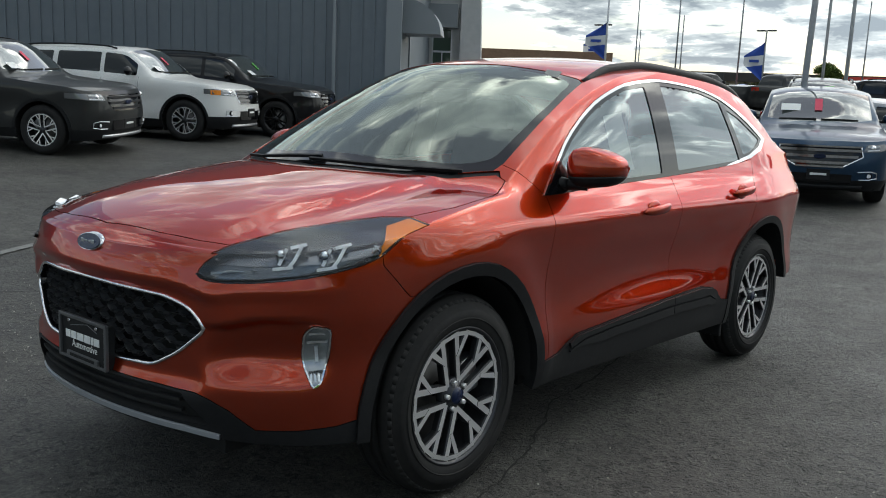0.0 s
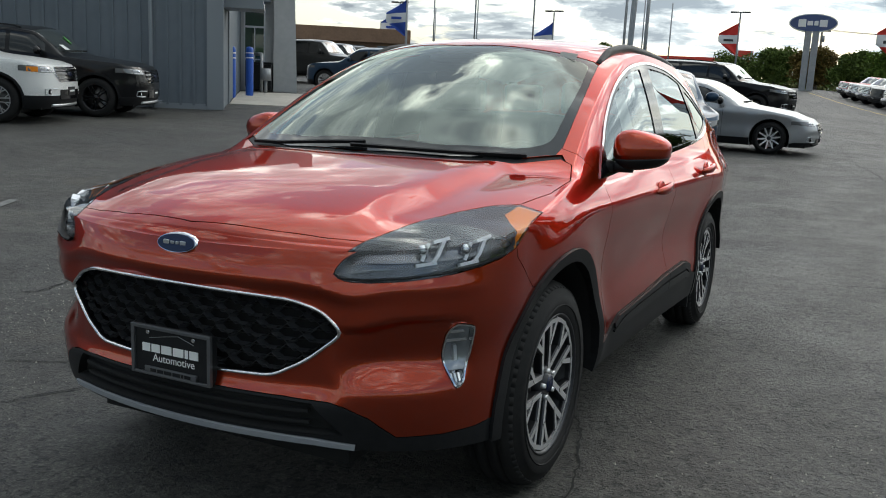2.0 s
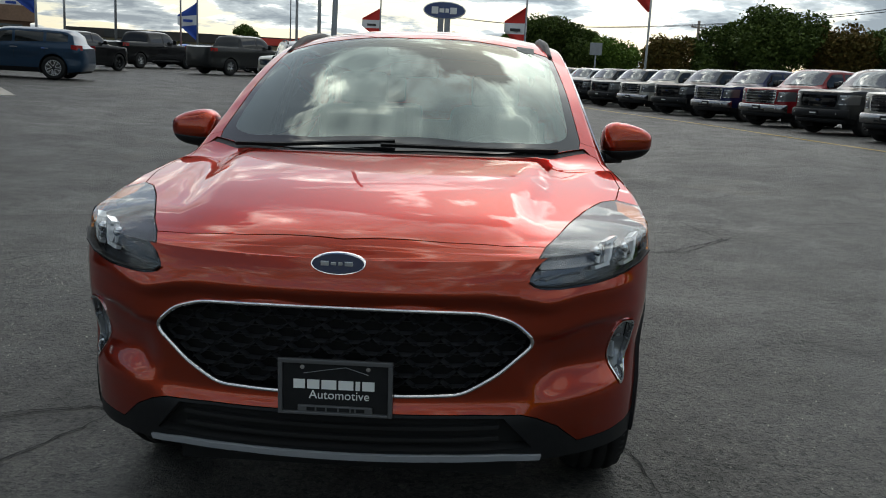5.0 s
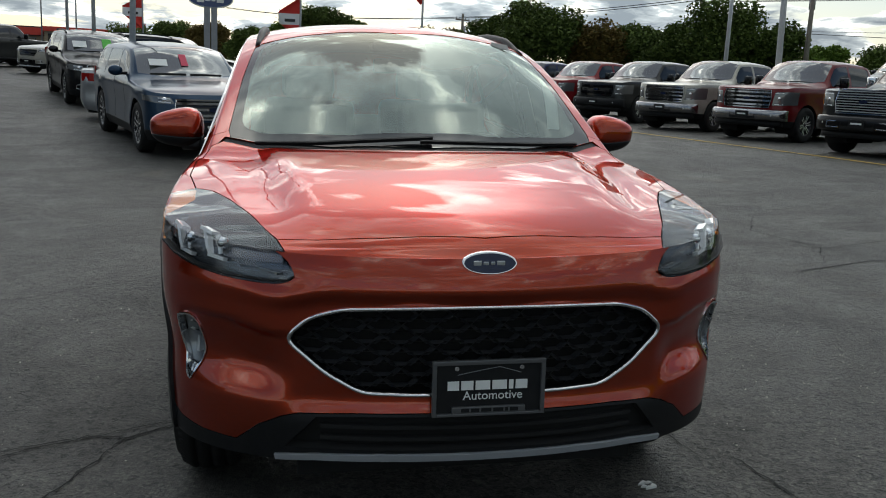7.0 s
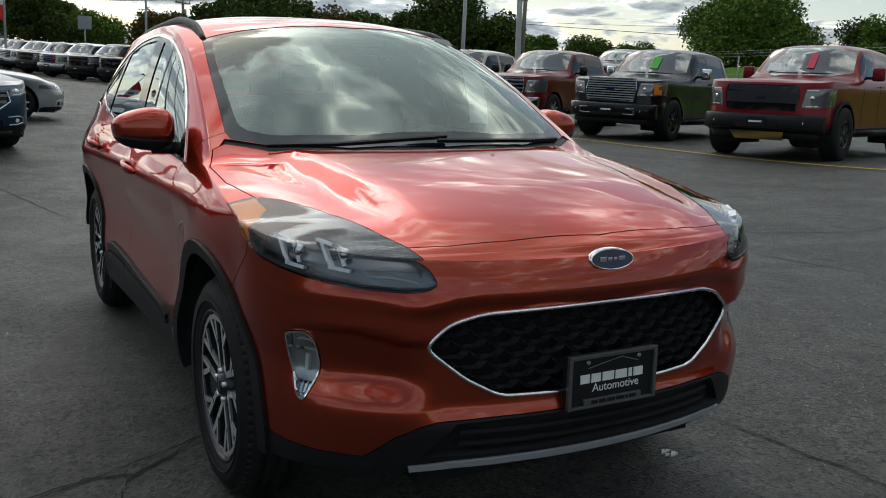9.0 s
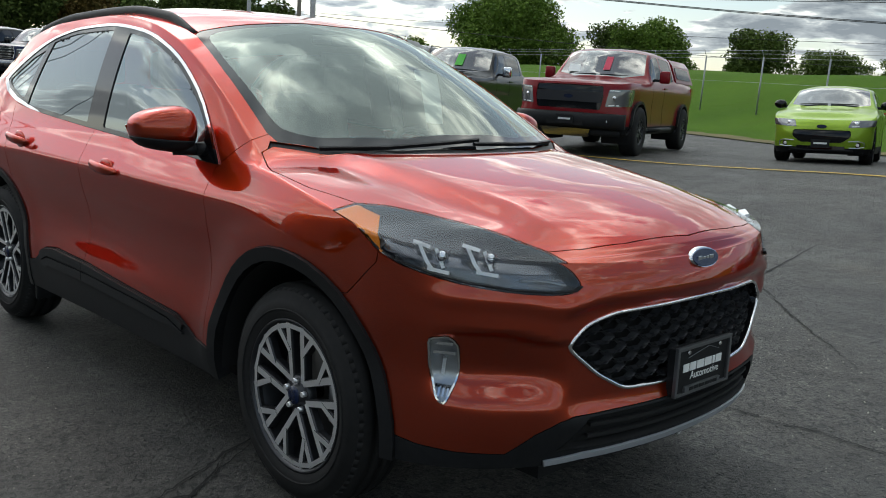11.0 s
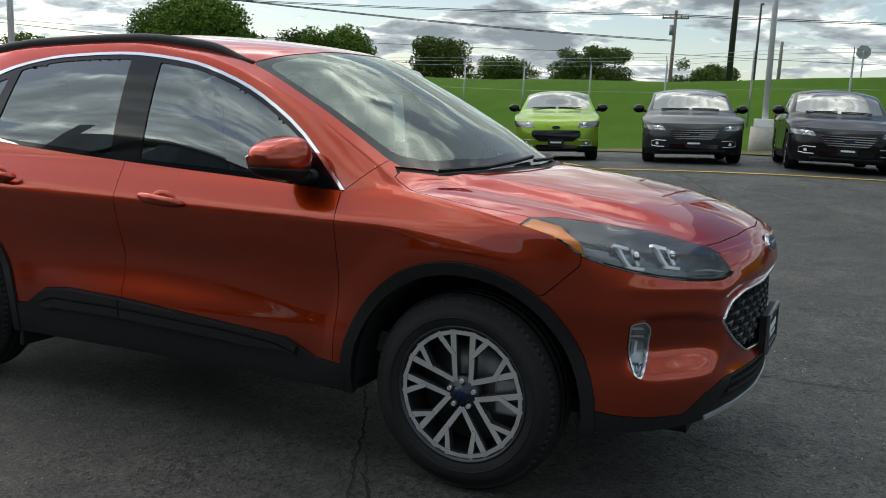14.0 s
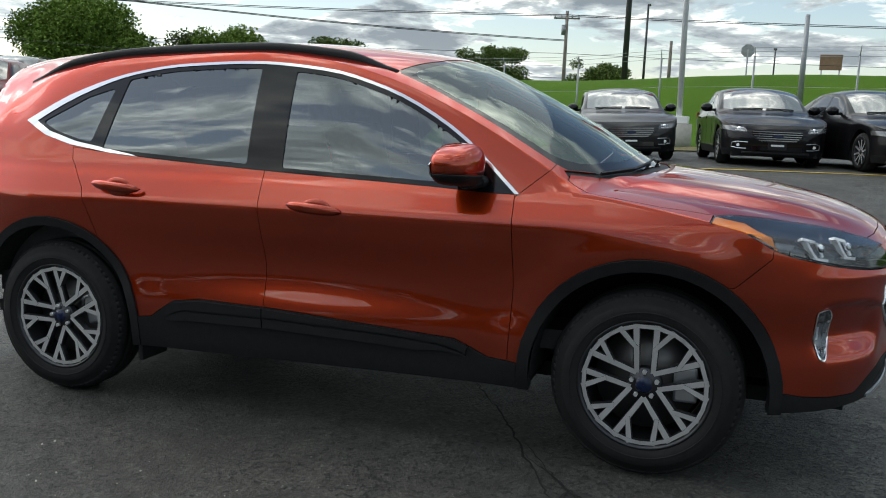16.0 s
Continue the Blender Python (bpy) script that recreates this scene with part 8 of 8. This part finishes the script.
def flag(x, y, top, high, wide, turn, colours, seed=1):
    """A slanting pennant of three bands that hangs from a pole, rippled by wind."""
    f = root("pennant_flag", "three-band pennant flag blowing from its pole", "flag", m=pose(x, y, top, 0, 0, turn))
    nu, nv = 10, 18
    names = ("upper_band", "middle_band", "lower_band")
    cut = (0.0, 0.40, 0.66, 1.0)
    for k in range(3):
        bm = bmesh.new()
        rows = []
        for j in range(nv + 1):
            v = cut[k] + (cut[k + 1] - cut[k]) * j / nv
            reach = wide * (min(1.0, v / 0.36) if v < 0.36 else 1 - max(0, (v - 0.60)) / 0.40 * 0.92)
            row = []
            for i in range(nu + 1):
                u = i / nu
                wave = 0.12 * wide * math.sin(u * 5.0 + v * 4 + seed) * u
                row.append(bm.verts.new((-reach * u, wave, -high * v - 0.10 * high * u * (0.4 + 0.3 * math.sin(seed)))))
            rows.append(row)
        for a, b in zip(rows, rows[1:]):
            for i in range(nu):
                try:
                    bm.faces.new((a[i], a[i + 1], b[i + 1], b[i])).smooth = True
                except ValueError:
                    pass
        part(names[k], bm, M[colours[k]], f)
    bm = bmesh.new()
    box(bm, -wide * 0.72, -wide * 0.24, -0.035 - 0.06 * wide, -0.03 - 0.05 * wide, -high * 0.60, -high * 0.53)
    box(bm, -wide * 0.62, -wide * 0.30, 0.03 + 0.05 * wide, 0.035 + 0.06 * wide, -high * 0.60, -high * 0.53)
    part("mark", bm, M["flag_blue"] if colours[0] == "flag_blue" else M["pole_dark"], f, "plain dark bar")


RED, BLUE = ("flag_red", "flag_white", "flag_red"), ("flag_blue", "flag_white", "flag_blue")
pole(-3.2, 15.0, 9.0, 0.062, lean=1.6)
pole(-6.0, 27.0, 10.5, 0.065)
pole(-6.9, 27.6, 10.5, 0.05)
for x, y, top, lamp in ((-27.8, 49.5, 9.5, False), (-24.3, 67.5, 6.95, True), (-35.6, 62.1, 7.1, True), (-10.3, 71.0, 7.3, True), (1.3, 57.0, 6.65, True), (8.9, 54.7, 12.0, False)):
    pole(x, y, top, 0.08, "pole_grey" if lamp else "pole_white", lamp, "grey lamp pole with two heads" if lamp else "tall white-painted steel pole on the lot", "lamp_pole" if lamp else "flag_pole")
for x, y, top in ((-39.6, 65.8, 5.9), (-30.9, 59.2, 9.5), (-23.8, 51.5, 10.0), (-20.3, 53.0, 10.0), (-35.4, 68.0, 7.2), (-27.9, 60.6, 7.6), (-16.5, 66.0, 8.8), (-13.0, 60.0, 7.0)):
    pole(x, y, top, 0.06, "pole_grey", label="slim grey pole far across the lot", name="slim_pole")
pole(14.3, 21.6, 8.5, 0.10, lean=-1.2)
pole(22.0, 1.8, 9.5, 0.085, lean=-1.5)
flag(-27.8, 49.5, 6.3, 2.3, 1.4, 20, BLUE, 1)
flag(-24.3, 67.5, 6.3, 2.9, 1.5, 20, BLUE, 2)
flag(-35.6, 62.1, 6.6, 2.6, 1.5, 20, BLUE, 3)
flag(-10.3, 71.0, 6.6, 2.5, 1.5, 15, RED, 4)
flag(1.3, 57.0, 6.1, 2.7, 1.4, 0, RED, 5)
flag(8.9, 54.7, 9.4, 3.4, 1.5, 0, RED, 6)
flag(17.0, 30.0, 8.2, 3.0, 1.3, -20, RED, 7)
pole(17.0, 30.0, 9.0, 0.09)
flag(22.0, 1.75, 7.4, 2.0, 1.2, 100, RED, 8)


def concrete_foot(x, y):
    z = ground_z(x, y) - 0.1
    b = root("pole_footing", "square-edged concrete footing under a white pole", "footing", m=pose(x, y, z))
    bm = bmesh.new()
    tube(bm, (0, 0, 0), (0, 0, 0.85), 0.38, 0.36, 24)
    part("drum", bm, M["concrete"], b)
    bm = bmesh.new()
    box(bm, -0.26, 0.26, -0.26, 0.26, 0.85, 1.06, 0.02)
    part("plate_cover", bm, M["white"], b)


concrete_foot(22.0, 1.8)


def oval_sign(x, y):
    z = ground_z(x, y)
    s = root("oval_pylon_sign", "blue oval sign with a white rim on a grey double column", "sign", m=pose(x, y, z, 0, 0, 4))
    for dx in (-0.30, 0.30):
        bm = bmesh.new()
        box(bm, dx - 0.26, dx + 0.26, -0.3, 0.3, 0, 7.2 - z, 0.04)
        part("column", bm, M["pole_grey"], s)
    for name, a, b, dep, mat in (("rim", 1.90, 0.76, 0.28, "white"), ("face", 1.80, 0.68, 0.31, "sign_blue")):
        bm = bmesh.new()
        prism(bm, [(a * math.cos(i * math.tau / 48), 7.15 - z + b * math.sin(i * math.tau / 48)) for i in range(48)], -dep, dep, lambda p, q, h: (p, h, q))
        part(name, bm, M[mat], s)
    for x0, x1, h in ((-1.15, -0.55, 0.62), (-0.45, -0.02, 0.36), (0.08, 0.40, 0.36), (0.50, 1.10, 0.56)):
        bm = bmesh.new()
        box(bm, x0, x1, -0.34, -0.30, 7.13 - z - h / 2, 7.13 - z + h / 2, 0.01)
        part("bar", bm, M["white"], s, "plain white bar")


oval_sign(-5.7, 79.0)


def post_sign(x, y, z0, z1, wide, high, mat, label, name="road_sign", r=0.06, two=False, n=4):
    s = root(name, label, "sign", m=pose(x, y, z0, 0, 0, math.degrees(math.atan2(y, x)) + 90))
    for dx in ((-wide * 0.4, wide * 0.4) if two else (0,)):
        bm = bmesh.new()
        tube(bm, (dx, 0, 0), (dx, 0, z1 - z0 - (0 if two else high * 0.4)), r)
        part("post", bm, M["pole_grey"], s)
    bm = bmesh.new()
    if n == 4:
        box(bm, -wide / 2, wide / 2, -0.08, 0.08, z1 - z0 - high, z1 - z0, 0.01)
    else:
        prism(bm, [(wide / 2 * math.cos((i + 0.5) * math.tau / n), z1 - z0 - high / 2 + high / 2 * math.sin((i + 0.5) * math.tau / n)) for i in range(n)], -0.02, 0.02, lambda a, b, h: (a, h, b))
    part("board", bm, M[mat], s)
    return s


post_sign(56.0, 0.7, 2.0, 6.55, 0.85, 0.85, "pole_grey", "grey back of an eight-sided road sign", r=0.05, n=8)
post_sign(86.0, -6.1, 3.0, 8.3, 1.9, 1.4, "brick", "brown roadside sign beyond the bank", two=True)
post_sign(-18.3, 126.0, 1.5, 6.7, 2.3, 0.85, "sign_red", "red roadside sign on two posts far off", two=True, r=0.15)
post_sign(-18.2, 126.5, 1.5, 5.5, 1.8, 0.8, "sign_red", "small red roadside sign far off", two=True, r=0.15)
post_sign(6.8, 66.0, 0.5, 4.4, 0.9, 0.9, "pole_grey", "grey back of a diamond road sign", r=0.05, n=4)
pole(54.7, 8.1, 16.0, 0.20, "pole_dark", label="dark steel sign mast beyond the bank", name="sign_mast")
pole(75.3, 9.4, 11.4, 0.12, "pole_dark", label="dark street lamp beyond the bank", name="street_lamp", arm=0.5)
pole(62.0, 6.0, 7.2, 0.14, "pole_wood", label="short weathered post beyond the bank", name="post")
pole(27.0, -1.5, 4.95, 0.10, "pole_grey", label="grey steel post on the grass bank", name="post")
pole(64.0, -1.0, 6.9, 0.07, "pole_dark", label="small street lamp beyond the bank", name="street_lamp", arm=0.6)


def utility_pole(x, y, top, turn):
    z = min(2.0, lot_z(x, y))
    u = root("utility_pole", "weathered wooden utility pole with a crossarm", "utility pole", "utility poles", m=pose(x, y, z, 0, 0, turn))
    bm = bmesh.new()
    tube(bm, (0, 0, 0), (0, 0, top - z), 0.20, 0.14, 12)
    part("shaft", bm, M["pole_wood"], u)
    bm = bmesh.new()
    box(bm, -1.2, 1.2, -0.06, 0.06, top - z - 0.75, top - z - 0.60, 0.01)
    part("crossarm", bm, M["pole_wood"], u)
    for dx in (-1.1, -0.5, 0.5, 1.1):
        bm = bmesh.new()
        tube(bm, (dx, 0, top - z - 0.6), (dx, 0, top - z - 0.38), 0.05)
        part("insulator", bm, M["pole_grey"], u)
    bm = bmesh.new()
    tube(bm, (0.25, 0, top - z - 2.2), (0.25, 0, top - z - 1.3), 0.22, 0.22, 14)
    part("transformer", bm, M["pole_grey"], u)


POLES = [(80.7, 17.5, 11.5, 100), (56.2, 112.0, 13.6, 60), (37.0, 56.0, 9.6, 60), (20.0, 95.0, 8.4, 40), (95.0, -60.0, 12.0, 100), (-10.0, 140.0, 11.0, 0)]
for p in POLES:
    utility_pole(*p)


def wire(a, b, sag, r=0.022):
    w = bmesh.new()
    pts = [Vector(a).lerp(Vector(b), i / 16) - Vector((0, 0, sag * 4 * (i / 16) * (1 - i / 16))) for i in range(17)]
    rings = [[w.verts.new(p + Vector((r * 0.5 * math.cos(k * math.tau / 5), r * math.cos(k * math.tau / 5), r * math.sin(k * math.tau / 5)))) for k in range(5)] for p in pts]
    for r0, r1 in zip(rings, rings[1:]):
        for k in range(5):
            w.faces.new((r0[k], r0[(k + 1) % 5], r1[(k + 1) % 5], r1[k]))
    tagged(obj("overhead_wire", w, M["wire"]), "black overhead wire strung between poles", "wire", "overhead wires")


for dz in (-0.4, -0.42, -3.9):
    for dx in ((-0.6, 0.6) if dz > -1 else (0.0,)):
        wire((80.7 + dx, 17.5, 11.5 + dz), (95 + dx, -60, 12.0 + dz), 0.6)
        wire((80.7 + dx, 17.5, 11.5 + dz), (56.2 + dx, 112, 13.6 + dz), 0.9)
        wire((37.0 + dx, 56.0, 9.6 + dz), (20.0 + dx, 95.0, 8.4 + dz), 0.5)
        wire((37.0 + dx, 56.0, 9.6 + dz), (80.7 + dx, 17.5, 9.2 + dz), 0.5)
        wire((20.0 + dx, 95, 8.4 + dz), (-10.0 + dx, 140.0, 11.0 + dz), 0.8)


def fence():
    f = root("wire_fence", "galvanised wire fence along the foot of the grass bank", "fence")
    d = Vector((TOE_N.y, -TOE_N.x))
    d = -d if d.y < 0 else d
    base = TOE_A + TOE_N * 5.2
    tops = []
    pm = None
    for i in range(-16, 22):
        p = base + d * (i * 3.05 - 7)
        z = berm_z(p.x, p.y)
        if pm is None:
            bm = bmesh.new()
            tube(bm, (0, 0, -0.2), (0, 0, 2.15), 0.032, n=8)
            tube(bm, (0, 0, 2.15), (-0.20, 0, 2.42), 0.014, n=6)
            o = part("post", bm, M["pole_grey"], f)
            pm = o.data
        else:
            o = new("post", pm)
            o.parent = f
        o.matrix_basis = Matrix.Translation((p.x, p.y, z))
        tops.append(Vector((p.x, p.y, z)))
    for dz in (2.12, 2.28, 2.40, 1.2):
        bm = bmesh.new()
        prev = None
        for p in tops:
            ring = [bm.verts.new(p + Vector((0.006 * math.cos(k * 1.571), 0, dz + 0.006 * math.sin(k * 1.571)))) for k in range(4)]
            for k in range(4) if prev else ():
                bm.faces.new((prev[k], prev[(k + 1) % 4], ring[(k + 1) % 4], ring[k]))
            prev = ring
        part("strand", bm, M["pole_grey"], f)


fence()


# ---- trees and bushes ----
def leaf_mat(name, a, b):
    mat = material(name, a, 0.75, spec=0.15)
    n = Nodes(mat)
    g = n.node("ShaderNodeNewGeometry")
    n.color(n.mix(g.outputs["Random Per Island"], a, b))
    n.bsdf.inputs["Subsurface Weight"].default_value = 0.0
    return mat


M["leaf_dark"] = leaf_mat("dark_green_leaves", (0.046, 0.074, 0.016), (0.130, 0.180, 0.040))
M["leaf_green"] = leaf_mat("fresh_green_leaves", (0.060, 0.110, 0.016), (0.160, 0.240, 0.040))
M["leaf_oak"] = leaf_mat("oak_leaves", (0.032, 0.054, 0.011), (0.100, 0.140, 0.030))
# mixed, part-turned leaves of the far belt, with distance haze lightened into the colour
M["leaf_haze"] = leaf_mat("hazed_mixed_leaves", (0.065, 0.080, 0.028), (0.165, 0.165, 0.060))
M["leaf_autumn"] = leaf_mat("turning_leaves", (0.080, 0.070, 0.018), (0.170, 0.110, 0.030))


def leaves(name, clumps, count, size, seed, mat):
    """Many small bent leaf blades scattered through clumps, as one mesh."""
    rng = np.random.default_rng(seed)
    total = sum(c[3] ** 2 for c in clumps)
    verts = []
    for cx, cy, cz, r, flat in clumps:
        n = int(count * r * r / total)
        v = rng.normal(size=(n, 3))
        v /= np.linalg.norm(v, axis=1)[:, None]
        v *= (r * rng.random(n) ** 0.42 * np.where(rng.random(n) < 0.8, 1.14, 1.34))[:, None]
        p = np.array((cx, cy, cz)) + v * (1, 1, flat)
        a = rng.normal(size=(n, 3)) * (1, 1, 0.7)
        a /= np.linalg.norm(a, axis=1)[:, None]
        b = np.cross(a, rng.normal(size=(n, 3)))
        b /= np.linalg.norm(b, axis=1)[:, None] + 1e-9
        s = (size * rng.uniform(0.6, 1.3, n))[:, None]
        verts.append(np.stack((p + a * s, p + b * s * 0.5, p - a * s * 0.8, p - b * s * 0.5), axis=1).reshape(-1, 3))
    pts = np.concatenate(verts)
    me = bpy.data.meshes.new(name)
    me.from_pydata(pts.tolist(), [], np.arange(len(pts)).reshape(-1, 4).tolist())
    me.materials.append(mat)
    return new(name, me)


def tree(x, y, z, high, rad, seed, mat="leaf_dark", count=2600, size=0.32, trunk=True, label="", flat=0.8):
    rnd = random.Random(seed)
    t = root("tree" if trunk else "bush", label or ("full-crowned leafy tree beyond the lot" if trunk else "rounded green bush beyond the bank"), "tree" if trunk else "bush", m=pose(x, y, z))
    clumps = []
    n = 30 if trunk else 30
    low = 0.30 if trunk else 0.12
    for i in range(n):
        a, rr = rnd.uniform(0, math.tau), rad * math.sqrt(rnd.random()) * (0.72 if trunk else 0.95)
        h = high * rnd.uniform(low + 0.08, 0.86)
        shrink = 1 - 0.45 * abs(h / high - 0.5)
        clumps.append((rr * math.cos(a) * shrink, rr * math.sin(a) * shrink, h, rad * (rnd.uniform(0.20, 0.42) if trunk else rnd.uniform(0.16, 0.34)), flat))
    if trunk:
        bm = bmesh.new()
        pts = [Vector((0, 0, -0.5)), Vector((0.05, 0.02, high * 0.2)), Vector((0.12, -0.08, high * 0.42)), Vector((0.1, 0.1, high * 0.7))]
        rads = [high * 0.030, high * 0.024, high * 0.017, high * 0.006]
        for i in range(3):
            tube(bm, pts[i], pts[i + 1], rads[i], rads[i + 1], 9, False)
        for c in clumps[:8]:
            s = pts[1].lerp(pts[2], rnd.random())
            e = Vector(c[:3])
            m = s.lerp(e, 0.5) + Vector((0, 0, -0.06 * high))
            tube(bm, s, m, high * 0.010, high * 0.007, 6, False)
            tube(bm, m, e, high * 0.007, high * 0.002, 6, False)
        part("trunk", bm, M["bark"], t)
    crown = leaves("crown", clumps, count * 10, size * 0.50, seed, M[mat])
    crown.parent = t
    return t


tree(63.0, 58.0, 1.5, 9.2, 6.8, 5, "leaf_green", 5200, 0.36, label="large fresh-green tree at the end of the grass bank")
tree(70.0, 47.0, 1.5, 7.2, 4.0, 6, "leaf_green", 1800, 0.36)
tree(78.0, 40.0, 2.0, 6.6, 3.6, 7, "leaf_dark", 1500, 0.34)
tree(68.3, 20.5, 2.6, 4.7, 4.0, 8, "leaf_dark", 3000, 0.22, False, flat=0.62)
tree(72.0, 12.2, 3.0, 3.6, 3.0, 9, "leaf_dark", 1600, 0.22, False)
tree(76.0, 32.0, 2.6, 4.2, 3.4, 10, "leaf_dark", 1600, 0.24, False)
# (bearing, height angle of the top, distance, half width in degrees, leaves) as seen from the lot
for k, (az, el, dist, half, mt) in enumerate(((106.2, 2.6, 120, 1.0, "leaf_dark"), (98.5, 2.2, 125, 1.6, "leaf_dark"), (96.2, 2.6, 118, 1.5, "leaf_dark"), (93.9, 2.7, 108, 1.5, "leaf_autumn"), (91.8, 2.6, 104, 1.5, "leaf_dark"),
                                              (89.9, 3.1, 100, 1.5, "leaf_green"), (88.0, 4.0, 96, 2.0, "leaf_oak"), (86.3, 4.1, 94, 1.9, "leaf_oak"), (84.9, 3.6, 98, 1.3, "leaf_dark"), (83.2, 2.8, 96, 1.8, "leaf_green"), (80.2, 3.4, 84, 1.7, "leaf_autumn"), (78.4, 3.3, 86, 0.7, "leaf_dark"),
                                              (76.2, 4.2, 76, 2.2, "leaf_oak"), (73.6, 5.2, 72, 2.8, "leaf_oak"), (70.6, 4.2, 74, 2.4, "leaf_autumn"), (67.8, 3.8, 76, 2.3, "leaf_dark"), (65.0, 4.3, 72, 2.4, "leaf_oak"), (62.4, 5.4, 69, 2.7, "leaf_oak"), (59.8, 4.2, 71, 2.0, "leaf_oak"),
                                              (56.8, 3.1, 84, 1.6, "leaf_green"), (53.6, 2.9, 90, 1.8, "leaf_dark"), (50.6, 3.0, 92, 1.6, "leaf_green"), (37.2, 4.4, 92, 2.0, "leaf_oak"), (34.2, 4.2, 96, 1.9, "leaf_green"))):
    x, y = dist * math.cos(radians(az)), -3 + dist * math.sin(radians(az))
    r = dist * math.tan(radians(half)) * (0.95 if az > 79 else 1.1)
    high = 1.4 + dist * math.tan(radians(el)) - 0.8
    tree(x, y, 0.8, high, r, 40 + k, mt, int(520 + 55 * r * high), 0.34, label={"leaf_autumn": "leafy tree turning brown beyond the lot", "leaf_oak": "tall dark oak tree behind the row of pickups"}.get(mt, ""))


def far_woods():
    """Belts of far trees and low hills round the lot."""
    rnd = random.Random(77)
    for k, (r0, hmax, count, size, mt) in enumerate(((150, 5.0, 5200, 0.75, "leaf_haze"), (290, 9.5, 5200, 1.3, "leaf_dark"))):
        clumps = []
        for i in range(150):
            a = radians(-25 + 190 * i / 150)
            rr = r0 * rnd.uniform(0.95, 1.12)
            s = 0.55 + 0.45 * noise.noise(Vector((math.cos(a) * 5, math.sin(a) * 5, k)))
            h = hmax * max(0.25, s)
            clumps.append((rr * math.cos(a), rr * math.sin(a), 1.0 + h * 0.45, h * 0.62, 0.8))
        tagged(leaves("far_woods", clumps, count * 8, size * 0.6, 70 + k, M[mt]), "belt of dark trees along the horizon", "trees", kind="stuff")
    bm = bmesh.new()
    prev = None
    for i in range(181):
        a = radians(-60 + 300 * i / 180)
        h = 9 + 9 * noise.noise(Vector((math.cos(a) * 3, math.sin(a) * 3, 4.0))) + 3 * noise.noise(Vector((math.cos(a) * 17, math.sin(a) * 17, 1.0)))
        row = [bm.verts.new((700 * math.cos(a), 700 * math.sin(a), -2)), bm.verts.new((760 * math.cos(a), 760 * math.sin(a), max(4, h))), bm.verts.new((900 * math.cos(a), 900 * math.sin(a), -2))]
        if prev:
            bm.faces.new((prev[0], row[0], row[1], prev[1])).smooth = True
            bm.faces.new((prev[1], row[1], row[2], prev[2])).smooth = True
        prev = row
    tagged(obj("far_hills", bm, M["hill"]), "low wooded hills on the horizon", "hills", kind="structure")


M["hill"] = grainy("far_wooded_hill", (0.045, 0.065, 0.035), (0.085, 0.10, 0.055), 0.02, 0.9, 0, 0.0)
far_woods()


# ---- far buildings ----
def low_building(name, label, x, y, turn, wide, deep, high, wall, fascia, band=0.9, bays=6, sign=None):
    z = ground_z(x, y)
    b = root(name, label, "building", m=pose(x, y, z, 0, 0, turn))
    bm = bmesh.new()
    box(bm, -wide / 2, wide / 2, 0, deep, -0.3, high - band)
    part("wall", bm, M[wall], b)
    bm = bmesh.new()
    box(bm, -wide / 2 - 0.4, wide / 2 + 0.4, -0.5, deep + 0.4, high - band, high, 0.03)
    part("fascia", bm, M[fascia], b)
    for i in range(bays):
        x0 = -wide / 2 + wide * (i + 0.22) / bays
        w = part("window", box(bmesh.new(), x0, x0 + wide / bays * 0.56, -0.06, 0.05, 0.5, high - band - 0.35), M["glass_dark"], b)
        part("frame", box(bmesh.new(), x0 - 0.08, x0 + wide / bays * 0.56 + 0.08, -0.03, 0.02, high - band - 0.35, high - band - 0.22), M["trim_grey"], w)
    for s in (sign or ()):
        part("sign_band", box(bmesh.new(), s[0], s[1], -0.62, -0.5, high - band + 0.15, high - 0.2), M[s[2]], b, "plain coloured band")
    return b


low_building("brick_store", "low brown brick store with a dark fascia", -39.0, 58.0, 35, 11.0, 10.0, 3.4, "brick", "brick", 1.1, 4)
low_building("long_store", "long low tan store with a dark fascia far off", -50.0, 150.0, 14, 48.0, 14.0, 4.6, "tan_wall", "roof_dark", 1.5, 14, [(6, 14, "sign_red"), (-18, -12, "pole_dark")])
low_building("fuel_station", "fuel station with a red canopy band far off", -29.5, 144.0, 10, 9.0, 9.0, 4.4, "tan_wall", "sign_red", 0.7, 4)
low_building("small_house", "small house with a grey roof beyond the lot", 0.0, 125.0, 0, 9.0, 8.0, 4.0, "tan_wall", "trim_grey", 1.4, 3)
